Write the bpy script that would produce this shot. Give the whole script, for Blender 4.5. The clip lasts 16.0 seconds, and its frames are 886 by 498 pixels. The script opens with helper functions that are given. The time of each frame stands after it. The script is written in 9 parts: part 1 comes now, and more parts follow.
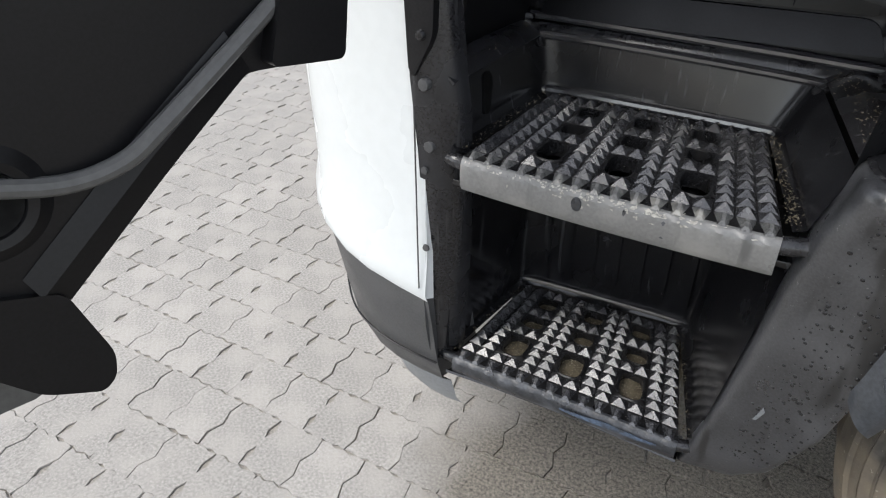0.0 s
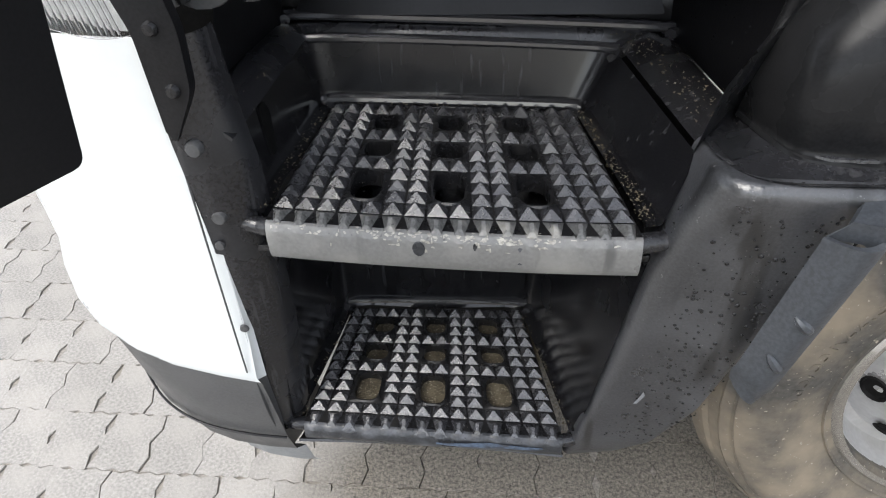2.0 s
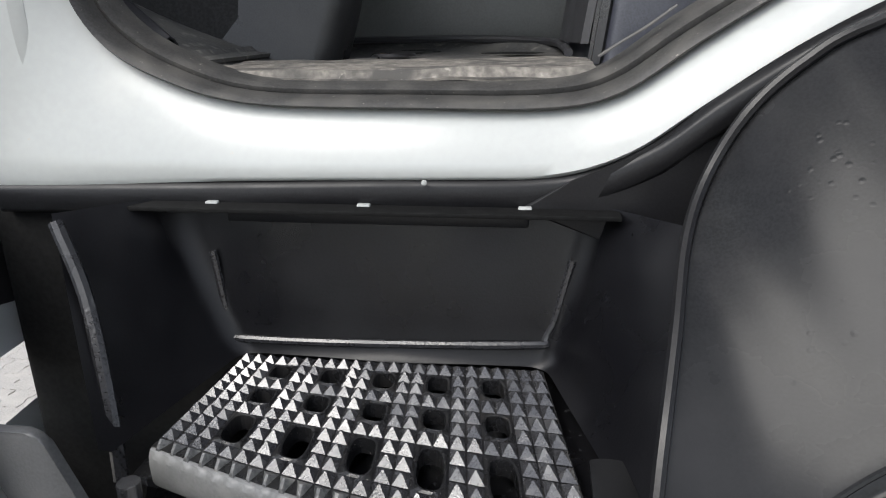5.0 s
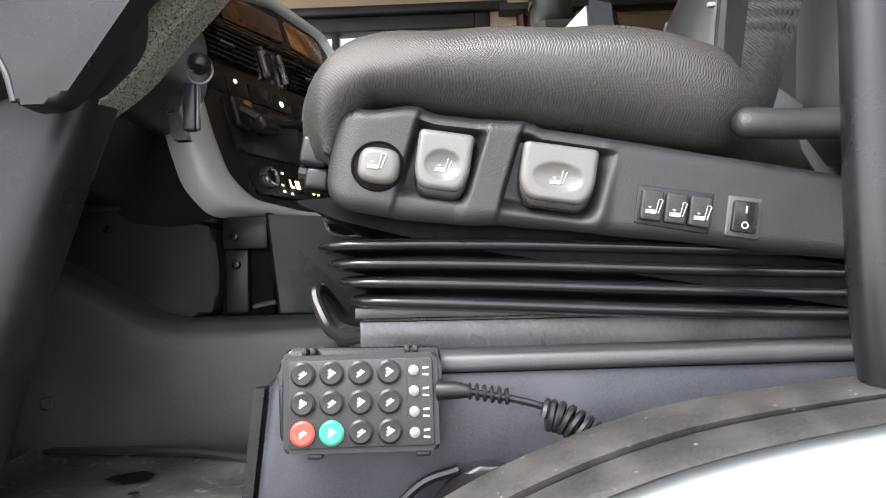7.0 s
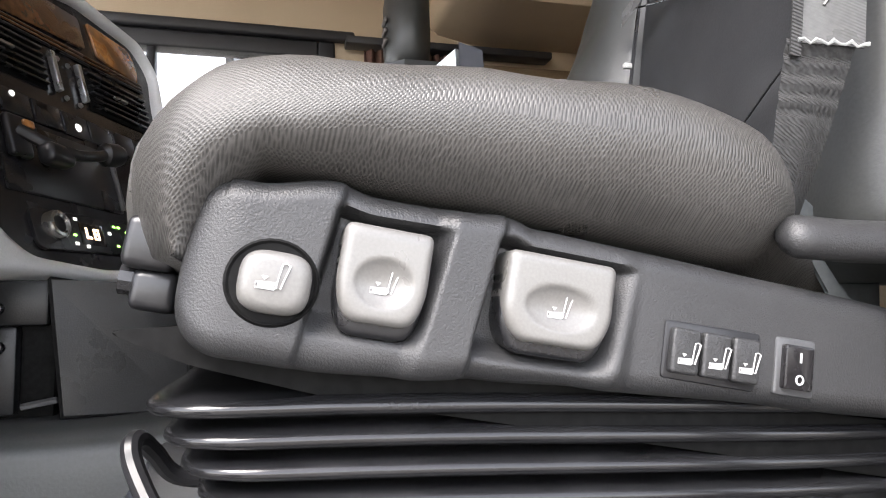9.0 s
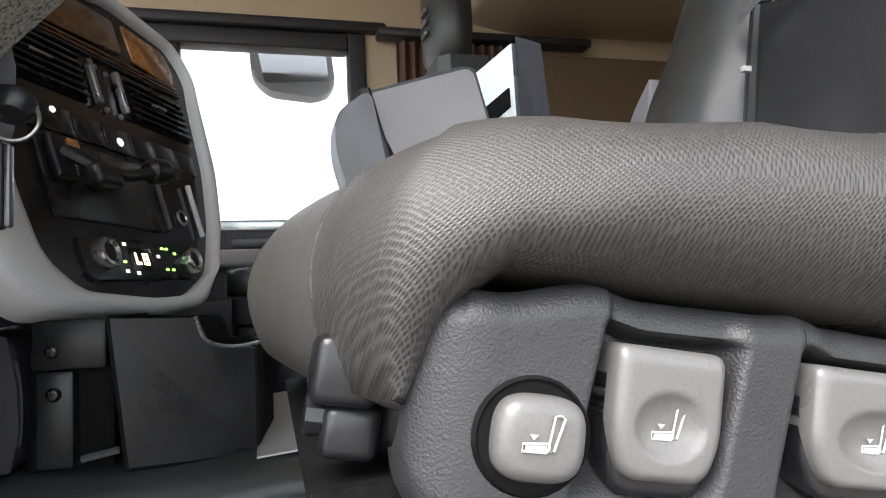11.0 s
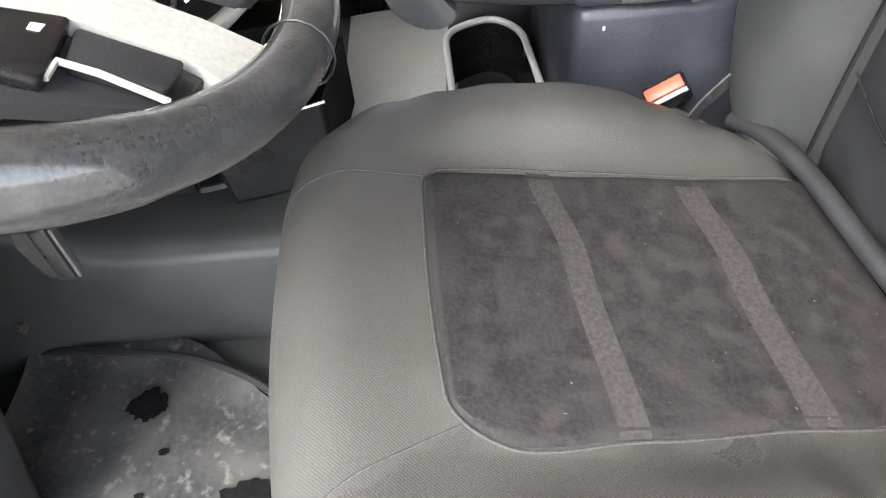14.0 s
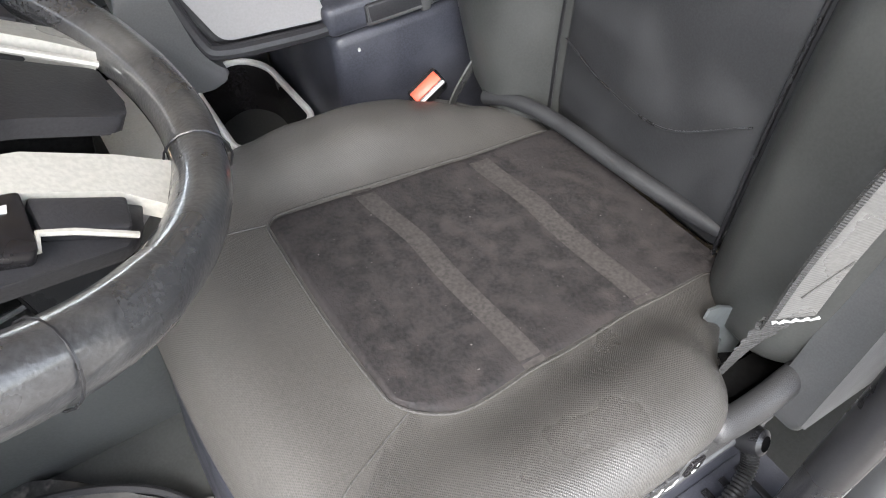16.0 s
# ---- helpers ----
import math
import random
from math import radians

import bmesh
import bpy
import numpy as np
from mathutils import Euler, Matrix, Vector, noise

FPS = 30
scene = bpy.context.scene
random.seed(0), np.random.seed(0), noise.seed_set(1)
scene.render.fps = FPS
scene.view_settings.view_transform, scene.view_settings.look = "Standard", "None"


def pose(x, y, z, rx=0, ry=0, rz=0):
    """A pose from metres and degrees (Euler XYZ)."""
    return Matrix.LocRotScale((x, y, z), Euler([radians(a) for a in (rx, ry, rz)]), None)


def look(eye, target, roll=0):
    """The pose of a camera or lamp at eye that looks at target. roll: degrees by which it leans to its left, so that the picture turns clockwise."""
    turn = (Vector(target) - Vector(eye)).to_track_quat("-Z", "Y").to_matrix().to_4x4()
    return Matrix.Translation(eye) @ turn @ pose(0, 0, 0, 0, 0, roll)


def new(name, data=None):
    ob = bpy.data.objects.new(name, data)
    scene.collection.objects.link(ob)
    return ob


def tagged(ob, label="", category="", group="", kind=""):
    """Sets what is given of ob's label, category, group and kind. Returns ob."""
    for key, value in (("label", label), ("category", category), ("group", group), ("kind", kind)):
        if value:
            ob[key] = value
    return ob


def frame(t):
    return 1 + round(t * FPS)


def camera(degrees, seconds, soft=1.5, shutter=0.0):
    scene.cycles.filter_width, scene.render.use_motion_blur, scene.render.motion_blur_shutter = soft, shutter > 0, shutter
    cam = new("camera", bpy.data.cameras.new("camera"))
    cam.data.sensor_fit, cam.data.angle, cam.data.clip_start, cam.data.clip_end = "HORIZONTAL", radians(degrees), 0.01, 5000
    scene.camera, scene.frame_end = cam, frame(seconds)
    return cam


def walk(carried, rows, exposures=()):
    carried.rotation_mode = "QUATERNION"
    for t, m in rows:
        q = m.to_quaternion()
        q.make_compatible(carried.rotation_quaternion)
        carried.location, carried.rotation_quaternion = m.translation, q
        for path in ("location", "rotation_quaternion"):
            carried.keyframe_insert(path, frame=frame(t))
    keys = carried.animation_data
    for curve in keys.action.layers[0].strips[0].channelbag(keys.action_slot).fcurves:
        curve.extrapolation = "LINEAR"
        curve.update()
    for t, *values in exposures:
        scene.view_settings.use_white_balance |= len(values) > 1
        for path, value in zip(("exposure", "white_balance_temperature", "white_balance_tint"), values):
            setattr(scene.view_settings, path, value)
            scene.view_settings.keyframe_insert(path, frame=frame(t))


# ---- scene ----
cam = camera(66.7, 16.0, soft=1.1)
PATH = [
    (0, (0.183, -0.782, 1.175), (-0.608, 0.611, 0.152), -0.2),
    (0.5, (0.098, -0.671, 1.114), (-0.371, 0.792, -0.004), -1.9),
    (1, (0.048, -0.602, 1.114), (-0.165, 0.889, -0.044), -3.4),
    (1.5, (0.038, -0.600, 1.147), (-0.141, 0.880, -0.031), -2.8),
    (2, (0.058, -0.627, 1.208), (-0.113, 0.866, 0.046), -2.4),
    (2.5, (0.086, -0.655, 1.270), (-0.074, 0.884, 0.167), -2.4),
    (3, (0.109, -0.671, 1.319), (-0.046, 0.922, 0.295), -2.3),
    (3.2, (0.115, -0.674, 1.339), (-0.028, 0.926, 0.326), -2.3),
    (5.3, (0.256, -0.470, 1.680), (-0.042, 1.436, 1.151), -1.3),
    (5.5, (0.283, -0.431, 1.709), (-0.033, 1.490, 1.252), -1.7),
    (6, (0.388, -0.325, 1.795), (0.051, 1.635, 1.578), -2.2),
    (6.5, (0.471, -0.244, 1.852), (0.247, 1.743, 1.872), -2.2),
    (7, (0.544, -0.142, 1.899), (0.507, 1.855, 2.010), -1.9),
    (7.5, (0.535, -0.018, 1.960), (0.646, 1.974, 2.102), -1.7),
    (8, (0.495, 0.068, 1.971), (0.737, 2.049, 2.111), -1.5),
    (8.5, (0.486, 0.112, 1.993), (0.895, 2.065, 2.131), -1.4),
    (9, (0.466, 0.121, 2.000), (0.977, 2.045, 2.193), -1.2),
    (9.5, (0.358, 0.176, 1.999), (0.948, 2.069, 2.260), -0.9),
    (9.7, (0.306, 0.209, 1.990), (0.909, 2.098, 2.252), -0.8),
    (11.8, (0.419, 0.284, 2.154), (0.865, 2.233, 2.205), -3.0),
    (12, (0.431, 0.301, 2.173), (0.926, 2.239, 2.183), -3.3),
    (12.5, (0.482, 0.279, 2.297), (0.948, 2.180, 1.887), -3.1),
    (13, (0.551, 0.330, 2.330), (0.812, 2.184, 1.626), -3.1),
    (13.5, (0.584, 0.445, 2.485), (0.503, 1.962, 1.184), -3.9),
    (14, (0.544, 0.396, 2.660), (0.513, 1.761, 1.199), -5.5),
    (14.5, (0.458, 0.279, 2.740), (0.515, 1.601, 1.240), -5.9),
    (15, (0.380, 0.251, 2.776), (0.503, 1.553, 1.263), -5.0),
    (15.5, (0.398, 0.303, 2.756), (0.844, 1.524, 1.236), -3.7),
    (16, (0.427, 0.370, 2.746), (1.057, 1.537, 1.249), -4.1),
]
walk(cam, [(t, look(eye, target, roll)) for t, eye, target, roll in PATH],
     exposures=[(0, 1.05, 6500, 10), (3.2, 1.45, 6500, 10), (5.3, 1.2, 6500, 10), (5.8, 1.4, 6500, 10), (6.5, 1.65, 6550, 11), (7, 2.15, 6600, 12), (7.5, 2.65, 6600, 13), (8, 2.65, 6600, 14), (9, 2.5, 6600, 14), (9.7, 2.7, 6550, 13), (11.8, 1.58, 6550, 12), (12.1, 1.73, 6550, 13), (12.5, 2.15, 6600, 13), (13, 2.45, 6550, 12), (13.5, 2.9, 6500, 11), (14, 3.05, 6500, 10), (14.5, 2.85, 6500, 10), (15, 2.65, 6500, 10), (16, 2.75, 6500, 11)])

# ---- world and light ----
world = bpy.data.worlds.new("overcast_sky")
scene.world = world
world.use_nodes = True
wn, wl = world.node_tree.nodes, world.node_tree.links
sky = wn.new("ShaderNodeTexSky")
sky.sky_type, sky.sun_disc, sky.sun_elevation, sky.sun_rotation = "NISHITA", False, radians(50), radians(219)
hsv = wn.new("ShaderNodeHueSaturation")
hsv.inputs["Saturation"].default_value = 0.35
wl.new(sky.outputs["Color"], hsv.inputs["Color"])
wl.new(hsv.outputs["Color"], wn["Background"].inputs["Color"])
wn["Background"].inputs["Strength"].default_value = 0.16
sun = new("sun", bpy.data.lights.new("sun", "SUN"))
sun.data.energy, sun.data.angle, sun.data.color = 1.5, radians(35), (1.0, 0.97, 0.92)
sun.matrix_world = look((-3, -3.7, 5.8), (0, 0, 0))
from mathutils.bvhtree import BVHTree

# ---- materials ----
def material(name, color, rough=0.5, metal=0.0, spread=0.12, scale=8.0, fine=120.0, bump=0.15, second=None, mix=(0.45, 0.7), spec=0.5, coat=0.0, bump_dist=0.002, rough_var=0.12, weave=None):
    """A surface with variation at two scales: broad blotches (scale) and fine grain (fine); second: a colour for blotches."""
    m = bpy.data.materials.new(name)
    m.use_nodes = True
    nt = m.node_tree
    nd, ln = nt.nodes, nt.links
    b = nd["Principled BSDF"]
    tc = nd.new("ShaderNodeTexCoord")
    n1 = nd.new("ShaderNodeTexNoise")
    n1.inputs["Scale"].default_value, n1.inputs["Detail"].default_value = scale, 6
    ln.new(tc.outputs["Object"], n1.inputs["Vector"])
    n2 = nd.new("ShaderNodeTexNoise")
    n2.inputs["Scale"].default_value, n2.inputs["Detail"].default_value = fine, 4
    ln.new(tc.outputs["Object"], n2.inputs["Vector"])
    ramp = nd.new("ShaderNodeValToRGB")
    c = list(color)
    lo = [max(0.0, x * (1 - spread)) for x in c]
    hi = [min(1.0, x * (1 + spread)) for x in c]
    ramp.color_ramp.elements[0].position, ramp.color_ramp.elements[1].position = 0.35, 0.65
    ramp.color_ramp.elements[0].color, ramp.color_ramp.elements[1].color = (*lo, 1), (*hi, 1)
    ln.new(n2.outputs["Fac"], ramp.inputs["Fac"])
    col = ramp.outputs["Color"]
    if second:
        mr = nd.new("ShaderNodeMapRange")
        mr.inputs["From Min"].default_value, mr.inputs["From Max"].default_value = mix
        ln.new(n1.outputs["Fac"], mr.inputs["Value"])
        mx = nd.new("ShaderNodeMixRGB")
        ln.new(mr.outputs["Result"], mx.inputs["Fac"])
        ln.new(col, mx.inputs["Color1"])
        mx.inputs["Color2"].default_value = (*second, 1)
        col = mx.outputs["Color"]
    ln.new(col, b.inputs["Base Color"])
    rr = nd.new("ShaderNodeMapRange")
    rr.inputs["From Min"].default_value, rr.inputs["From Max"].default_value = 0.3, 0.7
    rr.inputs["To Min"].default_value, rr.inputs["To Max"].default_value = max(0.02, rough - rough_var), min(1, rough + rough_var)
    ln.new(n1.outputs["Fac"], rr.inputs["Value"])
    ln.new(rr.outputs["Result"], b.inputs["Roughness"])
    b.inputs["Metallic"].default_value = metal
    b.inputs["Specular IOR Level"].default_value = spec
    if coat:
        b.inputs["Coat Weight"].default_value = coat
        b.inputs["Coat Roughness"].default_value = 0.08
    height = n2.outputs["Fac"]
    if weave:
        wv = nd.new("ShaderNodeTexWave")
        wv.inputs["Scale"].default_value, wv.inputs["Distortion"].default_value = weave, 0.4
        wv.bands_direction = "DIAGONAL"
        ln.new(tc.outputs["Object"], wv.inputs["Vector"])
        ad = nd.new("ShaderNodeMath")
        ad.operation = "ADD"
        ln.new(wv.outputs["Fac"], ad.inputs[0])
        ln.new(n2.outputs["Fac"], ad.inputs[1])
        height = ad.outputs["Value"]
    if bump:
        bp = nd.new("ShaderNodeBump")
        bp.inputs["Strength"].default_value, bp.inputs["Distance"].default_value = bump, bump_dist
        ln.new(height, bp.inputs["Height"])
        ln.new(bp.outputs["Normal"], b.inputs["Normal"])
    return m


# ---- mesh helpers ----
def part(name, bm, mat, parent=None, label="", smooth=True, angle=35.0):
    """Links a bmesh as one mesh object, under a thing or a part."""
    me = bpy.data.meshes.new(name)
    bmesh.ops.recalc_face_normals(bm, faces=bm.faces)
    bm.to_mesh(me)
    bm.free()
    for a in (mat if isinstance(mat, (list, tuple)) else [mat]):
        me.materials.append(a)
    if smooth:
        for poly in me.polygons:
            poly.use_smooth = True
        me.set_sharp_from_angle(angle=radians(angle))
    ob = new(name, me)
    if parent:
        ob.parent = parent
    if label:
        ob["label"] = label
    return ob


def empty(name, loc=(0, 0, 0)):
    ob = new(name)
    ob.location = loc
    ob.empty_display_size = 0.05
    return ob


def add_box(bm, lo, hi, bevel=0.0, seg=2, m=None):
    """A box from corner lo to corner hi with rounded edges; m: a pose."""
    r = bmesh.ops.create_cube(bm, size=1.0)
    vs = r["verts"]
    for v in vs:
        v.co = Vector([lo[i] + (v.co[i] + 0.5) * (hi[i] - lo[i]) for i in range(3)])
    if bevel > 0:
        es = list({e for v in vs for e in v.link_edges})
        g = bmesh.ops.bevel(bm, geom=es, offset=bevel, segments=seg, profile=0.5, affect="EDGES", clamp_overlap=True)
        vs = list({v for v in g["verts"]} | {v for v in vs if v.is_valid})
    if m is not None:
        bmesh.ops.transform(bm, matrix=m, verts=vs)
    return vs


def box(lo, hi, bevel=0.0, seg=2, m=None):
    bm = bmesh.new()
    add_box(bm, lo, hi, bevel, seg, m)
    return bm


def add_prism(bm, pts, axis, a, b, bevel=0.0, seg=2, m=None):
    """A polygon of (u, v) drawn along an axis from a to b: axis y uses (x, z), x uses (y, z), z uses (x, y)."""
    def co(u, v, w):
        return {"y": (u, w, v), "x": (w, u, v), "z": (u, v, w)}[axis]
    va = [bm.verts.new(co(u, v, a)) for u, v in pts]
    vb = [bm.verts.new(co(u, v, b)) for u, v in pts]
    n = len(pts)
    f = [bm.faces.new(va), bm.faces.new(vb[::-1])]
    for i in range(n):
        f.append(bm.faces.new((va[i], vb[i], vb[(i + 1) % n], va[(i + 1) % n])))
    vs = va + vb
    if bevel > 0:
        es = [e for e in {e for fc in f[:2] for e in fc.edges}]
        g = bmesh.ops.bevel(bm, geom=es, offset=bevel, segments=seg, profile=0.5, affect="EDGES", clamp_overlap=True)
        vs = list({v for v in g["verts"]} | {v for v in vs if v.is_valid})
    if m is not None:
        bmesh.ops.transform(bm, matrix=m, verts=vs)
    return vs


def prism(pts, axis, a, b, bevel=0.0, seg=2, m=None):
    bm = bmesh.new()
    add_prism(bm, pts, axis, a, b, bevel, seg, m)
    return bm


def rounded(pts, r, n=5):
    """A polygon with its corners rounded by radius r (one number, or one for each corner)."""
    out = []
    k = len(pts)
    for i in range(k):
        ri = r[i] if isinstance(r, (list, tuple)) else r
        p, a, b = Vector(pts[i]), Vector(pts[i - 1]), Vector(pts[(i + 1) % k])
        if ri <= 0:
            out.append(tuple(p))
            continue
        da, db = (a - p), (b - p)
        d = min(ri, da.length * 0.48, db.length * 0.48)
        s, e = p + da.normalized() * d, p + db.normalized() * d
        for j in range(n + 1):
            t = j / n
            out.append(tuple((1 - t) ** 2 * s + 2 * t * (1 - t) * p + t * t * e))
    return out


def smooth_line(pts, n=8):
    """A Catmull-Rom line through the points."""
    P = [Vector(p) for p in pts]
    P = [2 * P[0] - P[1]] + P + [2 * P[-1] - P[-2]]
    out = []
    for i in range(1, len(P) - 2):
        for j in range(n):
            t = j / n
            a, b, c, d = P[i - 1], P[i], P[i + 1], P[i + 2]
            out.append(0.5 * (2 * b + (c - a) * t + (2 * a - 5 * b + 4 * c - d) * t * t + (3 * b - a - 3 * c + d) * t ** 3))
    out.append(P[-2].copy())
    return out


def add_tube(bm, line, r, sides=10, close=False, flat=1.0, up=None):
    """A tube along a line; r: a number or one for each point; flat squashes it along its own second axis."""
    line = [Vector(p) for p in line]
    n = len(line)
    rings = []
    ref = Vector(up) if up else None
    for i, p in enumerate(line):
        t = (line[(i + 1) % n] - line[i - 1]) if close else (line[min(i + 1, n - 1)] - line[max(i - 1, 0)])
        t.normalize()
        if ref is None:
            ref = t.orthogonal()
        u = (ref - ref.dot(t) * t).normalized()
        if not up:
            ref = u
        w = t.cross(u)
        ri = r[i] if isinstance(r, (list, tuple)) else r
        rings.append([bm.verts.new(p + ri * (math.cos(a) * u + flat * math.sin(a) * w)) for a in [2 * math.pi * k / sides for k in range(sides)]])
    for i in range(n if close else n - 1):
        A, B = rings[i], rings[(i + 1) % n]
        for k in range(sides):
            bm.faces.new((A[k], A[(k + 1) % sides], B[(k + 1) % sides], B[k]))
    if not close:
        bm.faces.new(rings[0][::-1])
        bm.faces.new(rings[-1])
    return [v for q in rings for v in q]


def tube(line, r, sides=10, close=False, flat=1.0, up=None):
    bm = bmesh.new()
    add_tube(bm, line, r, sides, close, flat, up)
    return bm


def add_lathe(bm, prof, sides=32, m=None):
    """A profile of (radius, height) turned round z; closes on the axis where the radius is nought."""
    rings = []
    for r, z in prof:
        if r < 1e-6:
            rings.append([bm.verts.new((0, 0, z))])
        else:
            rings.append([bm.verts.new((r * math.cos(2 * math.pi * k / sides), r * math.sin(2 * math.pi * k / sides), z)) for k in range(sides)])
    for A, B in zip(rings, rings[1:]):
        for k in range(sides):
            j = (k + 1) % sides
            if len(A) == 1 and len(B) == 1:
                continue
            if len(A) == 1:
                bm.faces.new((A[0], B[j], B[k]))
            elif len(B) == 1:
                bm.faces.new((A[k], A[j], B[0]))
            else:
                bm.faces.new((A[k], A[j], B[j], B[k]))
    vs = [v for q in rings for v in q]
    if m is not None:
        bmesh.ops.transform(bm, matrix=m, verts=vs)
    return vs


def lathe(prof, sides=32, m=None):
    bm = bmesh.new()
    add_lathe(bm, prof, sides, m)
    return bm


def add_sheet(bm, fn, nu, nv, thick=0.0):
    """A sheet fn(u, v), u and v from 0 to 1; with a thickness it is closed into a shell along its normals."""
    g = [[bm.verts.new(fn(i / nu, j / nv)) for j in range(nv + 1)] for i in range(nu + 1)]
    fs = [bm.faces.new((g[i][j], g[i + 1][j], g[i + 1][j + 1], g[i][j + 1])) for i in range(nu) for j in range(nv)]
    if thick:
        bm.normal_update()
        bmesh.ops.solidify(bm, geom=fs, thickness=thick)
    return g


def sheet(fn, nu, nv, thick=0.0):
    bm = bmesh.new()
    add_sheet(bm, fn, nu, nv, thick)
    return bm


def loft(rings, closed=True, caps=True):
    """Rings with the same number of points joined one after another."""
    bm = bmesh.new()
    R = [[bm.verts.new(p) for p in ring] for ring in rings]
    n = len(R[0])
    for A, B in zip(R, R[1:]):
        for k in range(n if closed else n - 1):
            bm.faces.new((A[k], A[(k + 1) % n], B[(k + 1) % n], B[k]))
    if caps and closed:
        bm.faces.new(R[0][::-1])
        bm.faces.new(R[-1])
    return bm


def lerp(a, b, t):
    return a + (b - a) * t


def sstep(t):
    t = min(1.0, max(0.0, t))
    return t * t * (3 - 2 * t)



def mat_nodes(m):
    return m.node_tree.nodes, m.node_tree.links, m.node_tree.nodes["Principled BSDF"]


def add_drops(m, scale=55.0, size=0.28, strength=0.5, dist=0.003):
    """Standing water drops on a surface: small domes where a cell pattern is near its centres, glossier than the rest."""
    nd, ln, b = mat_nodes(m)
    tc = nd.new("ShaderNodeTexCoord")
    vo = nd.new("ShaderNodeTexVoronoi")
    vo.inputs["Scale"].default_value, vo.inputs["Randomness"].default_value = scale, 1.0
    ln.new(tc.outputs["Object"], vo.inputs["Vector"])
    pick = nd.new("ShaderNodeTexNoise")
    pick.inputs["Scale"].default_value = 9.0
    ln.new(tc.outputs["Object"], pick.inputs["Vector"])
    lim = nd.new("ShaderNodeMapRange")
    lim.inputs["From Min"].default_value, lim.inputs["From Max"].default_value = 0.42, 0.62
    lim.inputs["To Min"].default_value, lim.inputs["To Max"].default_value = 0.0, size
    ln.new(pick.outputs["Fac"], lim.inputs["Value"])
    sub = nd.new("ShaderNodeMath")
    sub.operation, sub.use_clamp = "SUBTRACT", True
    ln.new(lim.outputs["Result"], sub.inputs[0])
    ln.new(vo.outputs["Distance"], sub.inputs[1])
    bp = nd.new("ShaderNodeBump")
    bp.inputs["Strength"].default_value, bp.inputs["Distance"].default_value = strength, dist
    ln.new(sub.outputs["Value"], bp.inputs["Height"])
    old = b.inputs["Normal"].links[0].from_socket if b.inputs["Normal"].links else None
    if old:
        ln.new(old, bp.inputs["Normal"])
    ln.new(bp.outputs["Normal"], b.inputs["Normal"])
    return m


def add_streaks(m, color, axis_scale=(60.0, 60.0, 2.0), lo=0.55, hi=0.7, rough=None):
    """Run-off streaks: noise drawn out along z, mixed over the base colour."""
    nd, ln, b = mat_nodes(m)
    tc = nd.new("ShaderNodeTexCoord")
    mp = nd.new("ShaderNodeMapping")
    mp.inputs["Scale"].default_value = axis_scale
    ln.new(tc.outputs["Object"], mp.inputs["Vector"])
    n = nd.new("ShaderNodeTexNoise")
    n.inputs["Scale"].default_value, n.inputs["Detail"].default_value = 1.0, 3
    ln.new(mp.outputs["Vector"], n.inputs["Vector"])
    r = nd.new("ShaderNodeMapRange")
    r.inputs["From Min"].default_value, r.inputs["From Max"].default_value = lo, hi
    ln.new(n.outputs["Fac"], r.inputs["Value"])
    mx = nd.new("ShaderNodeMixRGB")
    ln.new(r.outputs["Result"], mx.inputs["Fac"])
    ln.new(b.inputs["Base Color"].links[0].from_socket, mx.inputs["Color1"])
    mx.inputs["Color2"].default_value = (*color, 1)
    ln.new(mx.outputs["Color"], b.inputs["Base Color"])
    return m


def add_speckle(m, color, scale=300.0, lo=0.62, hi=0.7, size=0.0):
    """Fine grit of another colour."""
    nd, ln, b = mat_nodes(m)
    tc = nd.new("ShaderNodeTexCoord")
    n = nd.new("ShaderNodeTexNoise")
    n.inputs["Scale"].default_value, n.inputs["Detail"].default_value = scale, 2
    ln.new(tc.outputs["Object"], n.inputs["Vector"])
    r = nd.new("ShaderNodeMapRange")
    r.inputs["From Min"].default_value, r.inputs["From Max"].default_value = lo, hi
    ln.new(n.outputs["Fac"], r.inputs["Value"])
    mx = nd.new("ShaderNodeMixRGB")
    ln.new(r.outputs["Result"], mx.inputs["Fac"])
    ln.new(b.inputs["Base Color"].links[0].from_socket, mx.inputs["Color1"])
    mx.inputs["Color2"].default_value = (*color, 1)
    ln.new(mx.outputs["Color"], b.inputs["Base Color"])
    return m


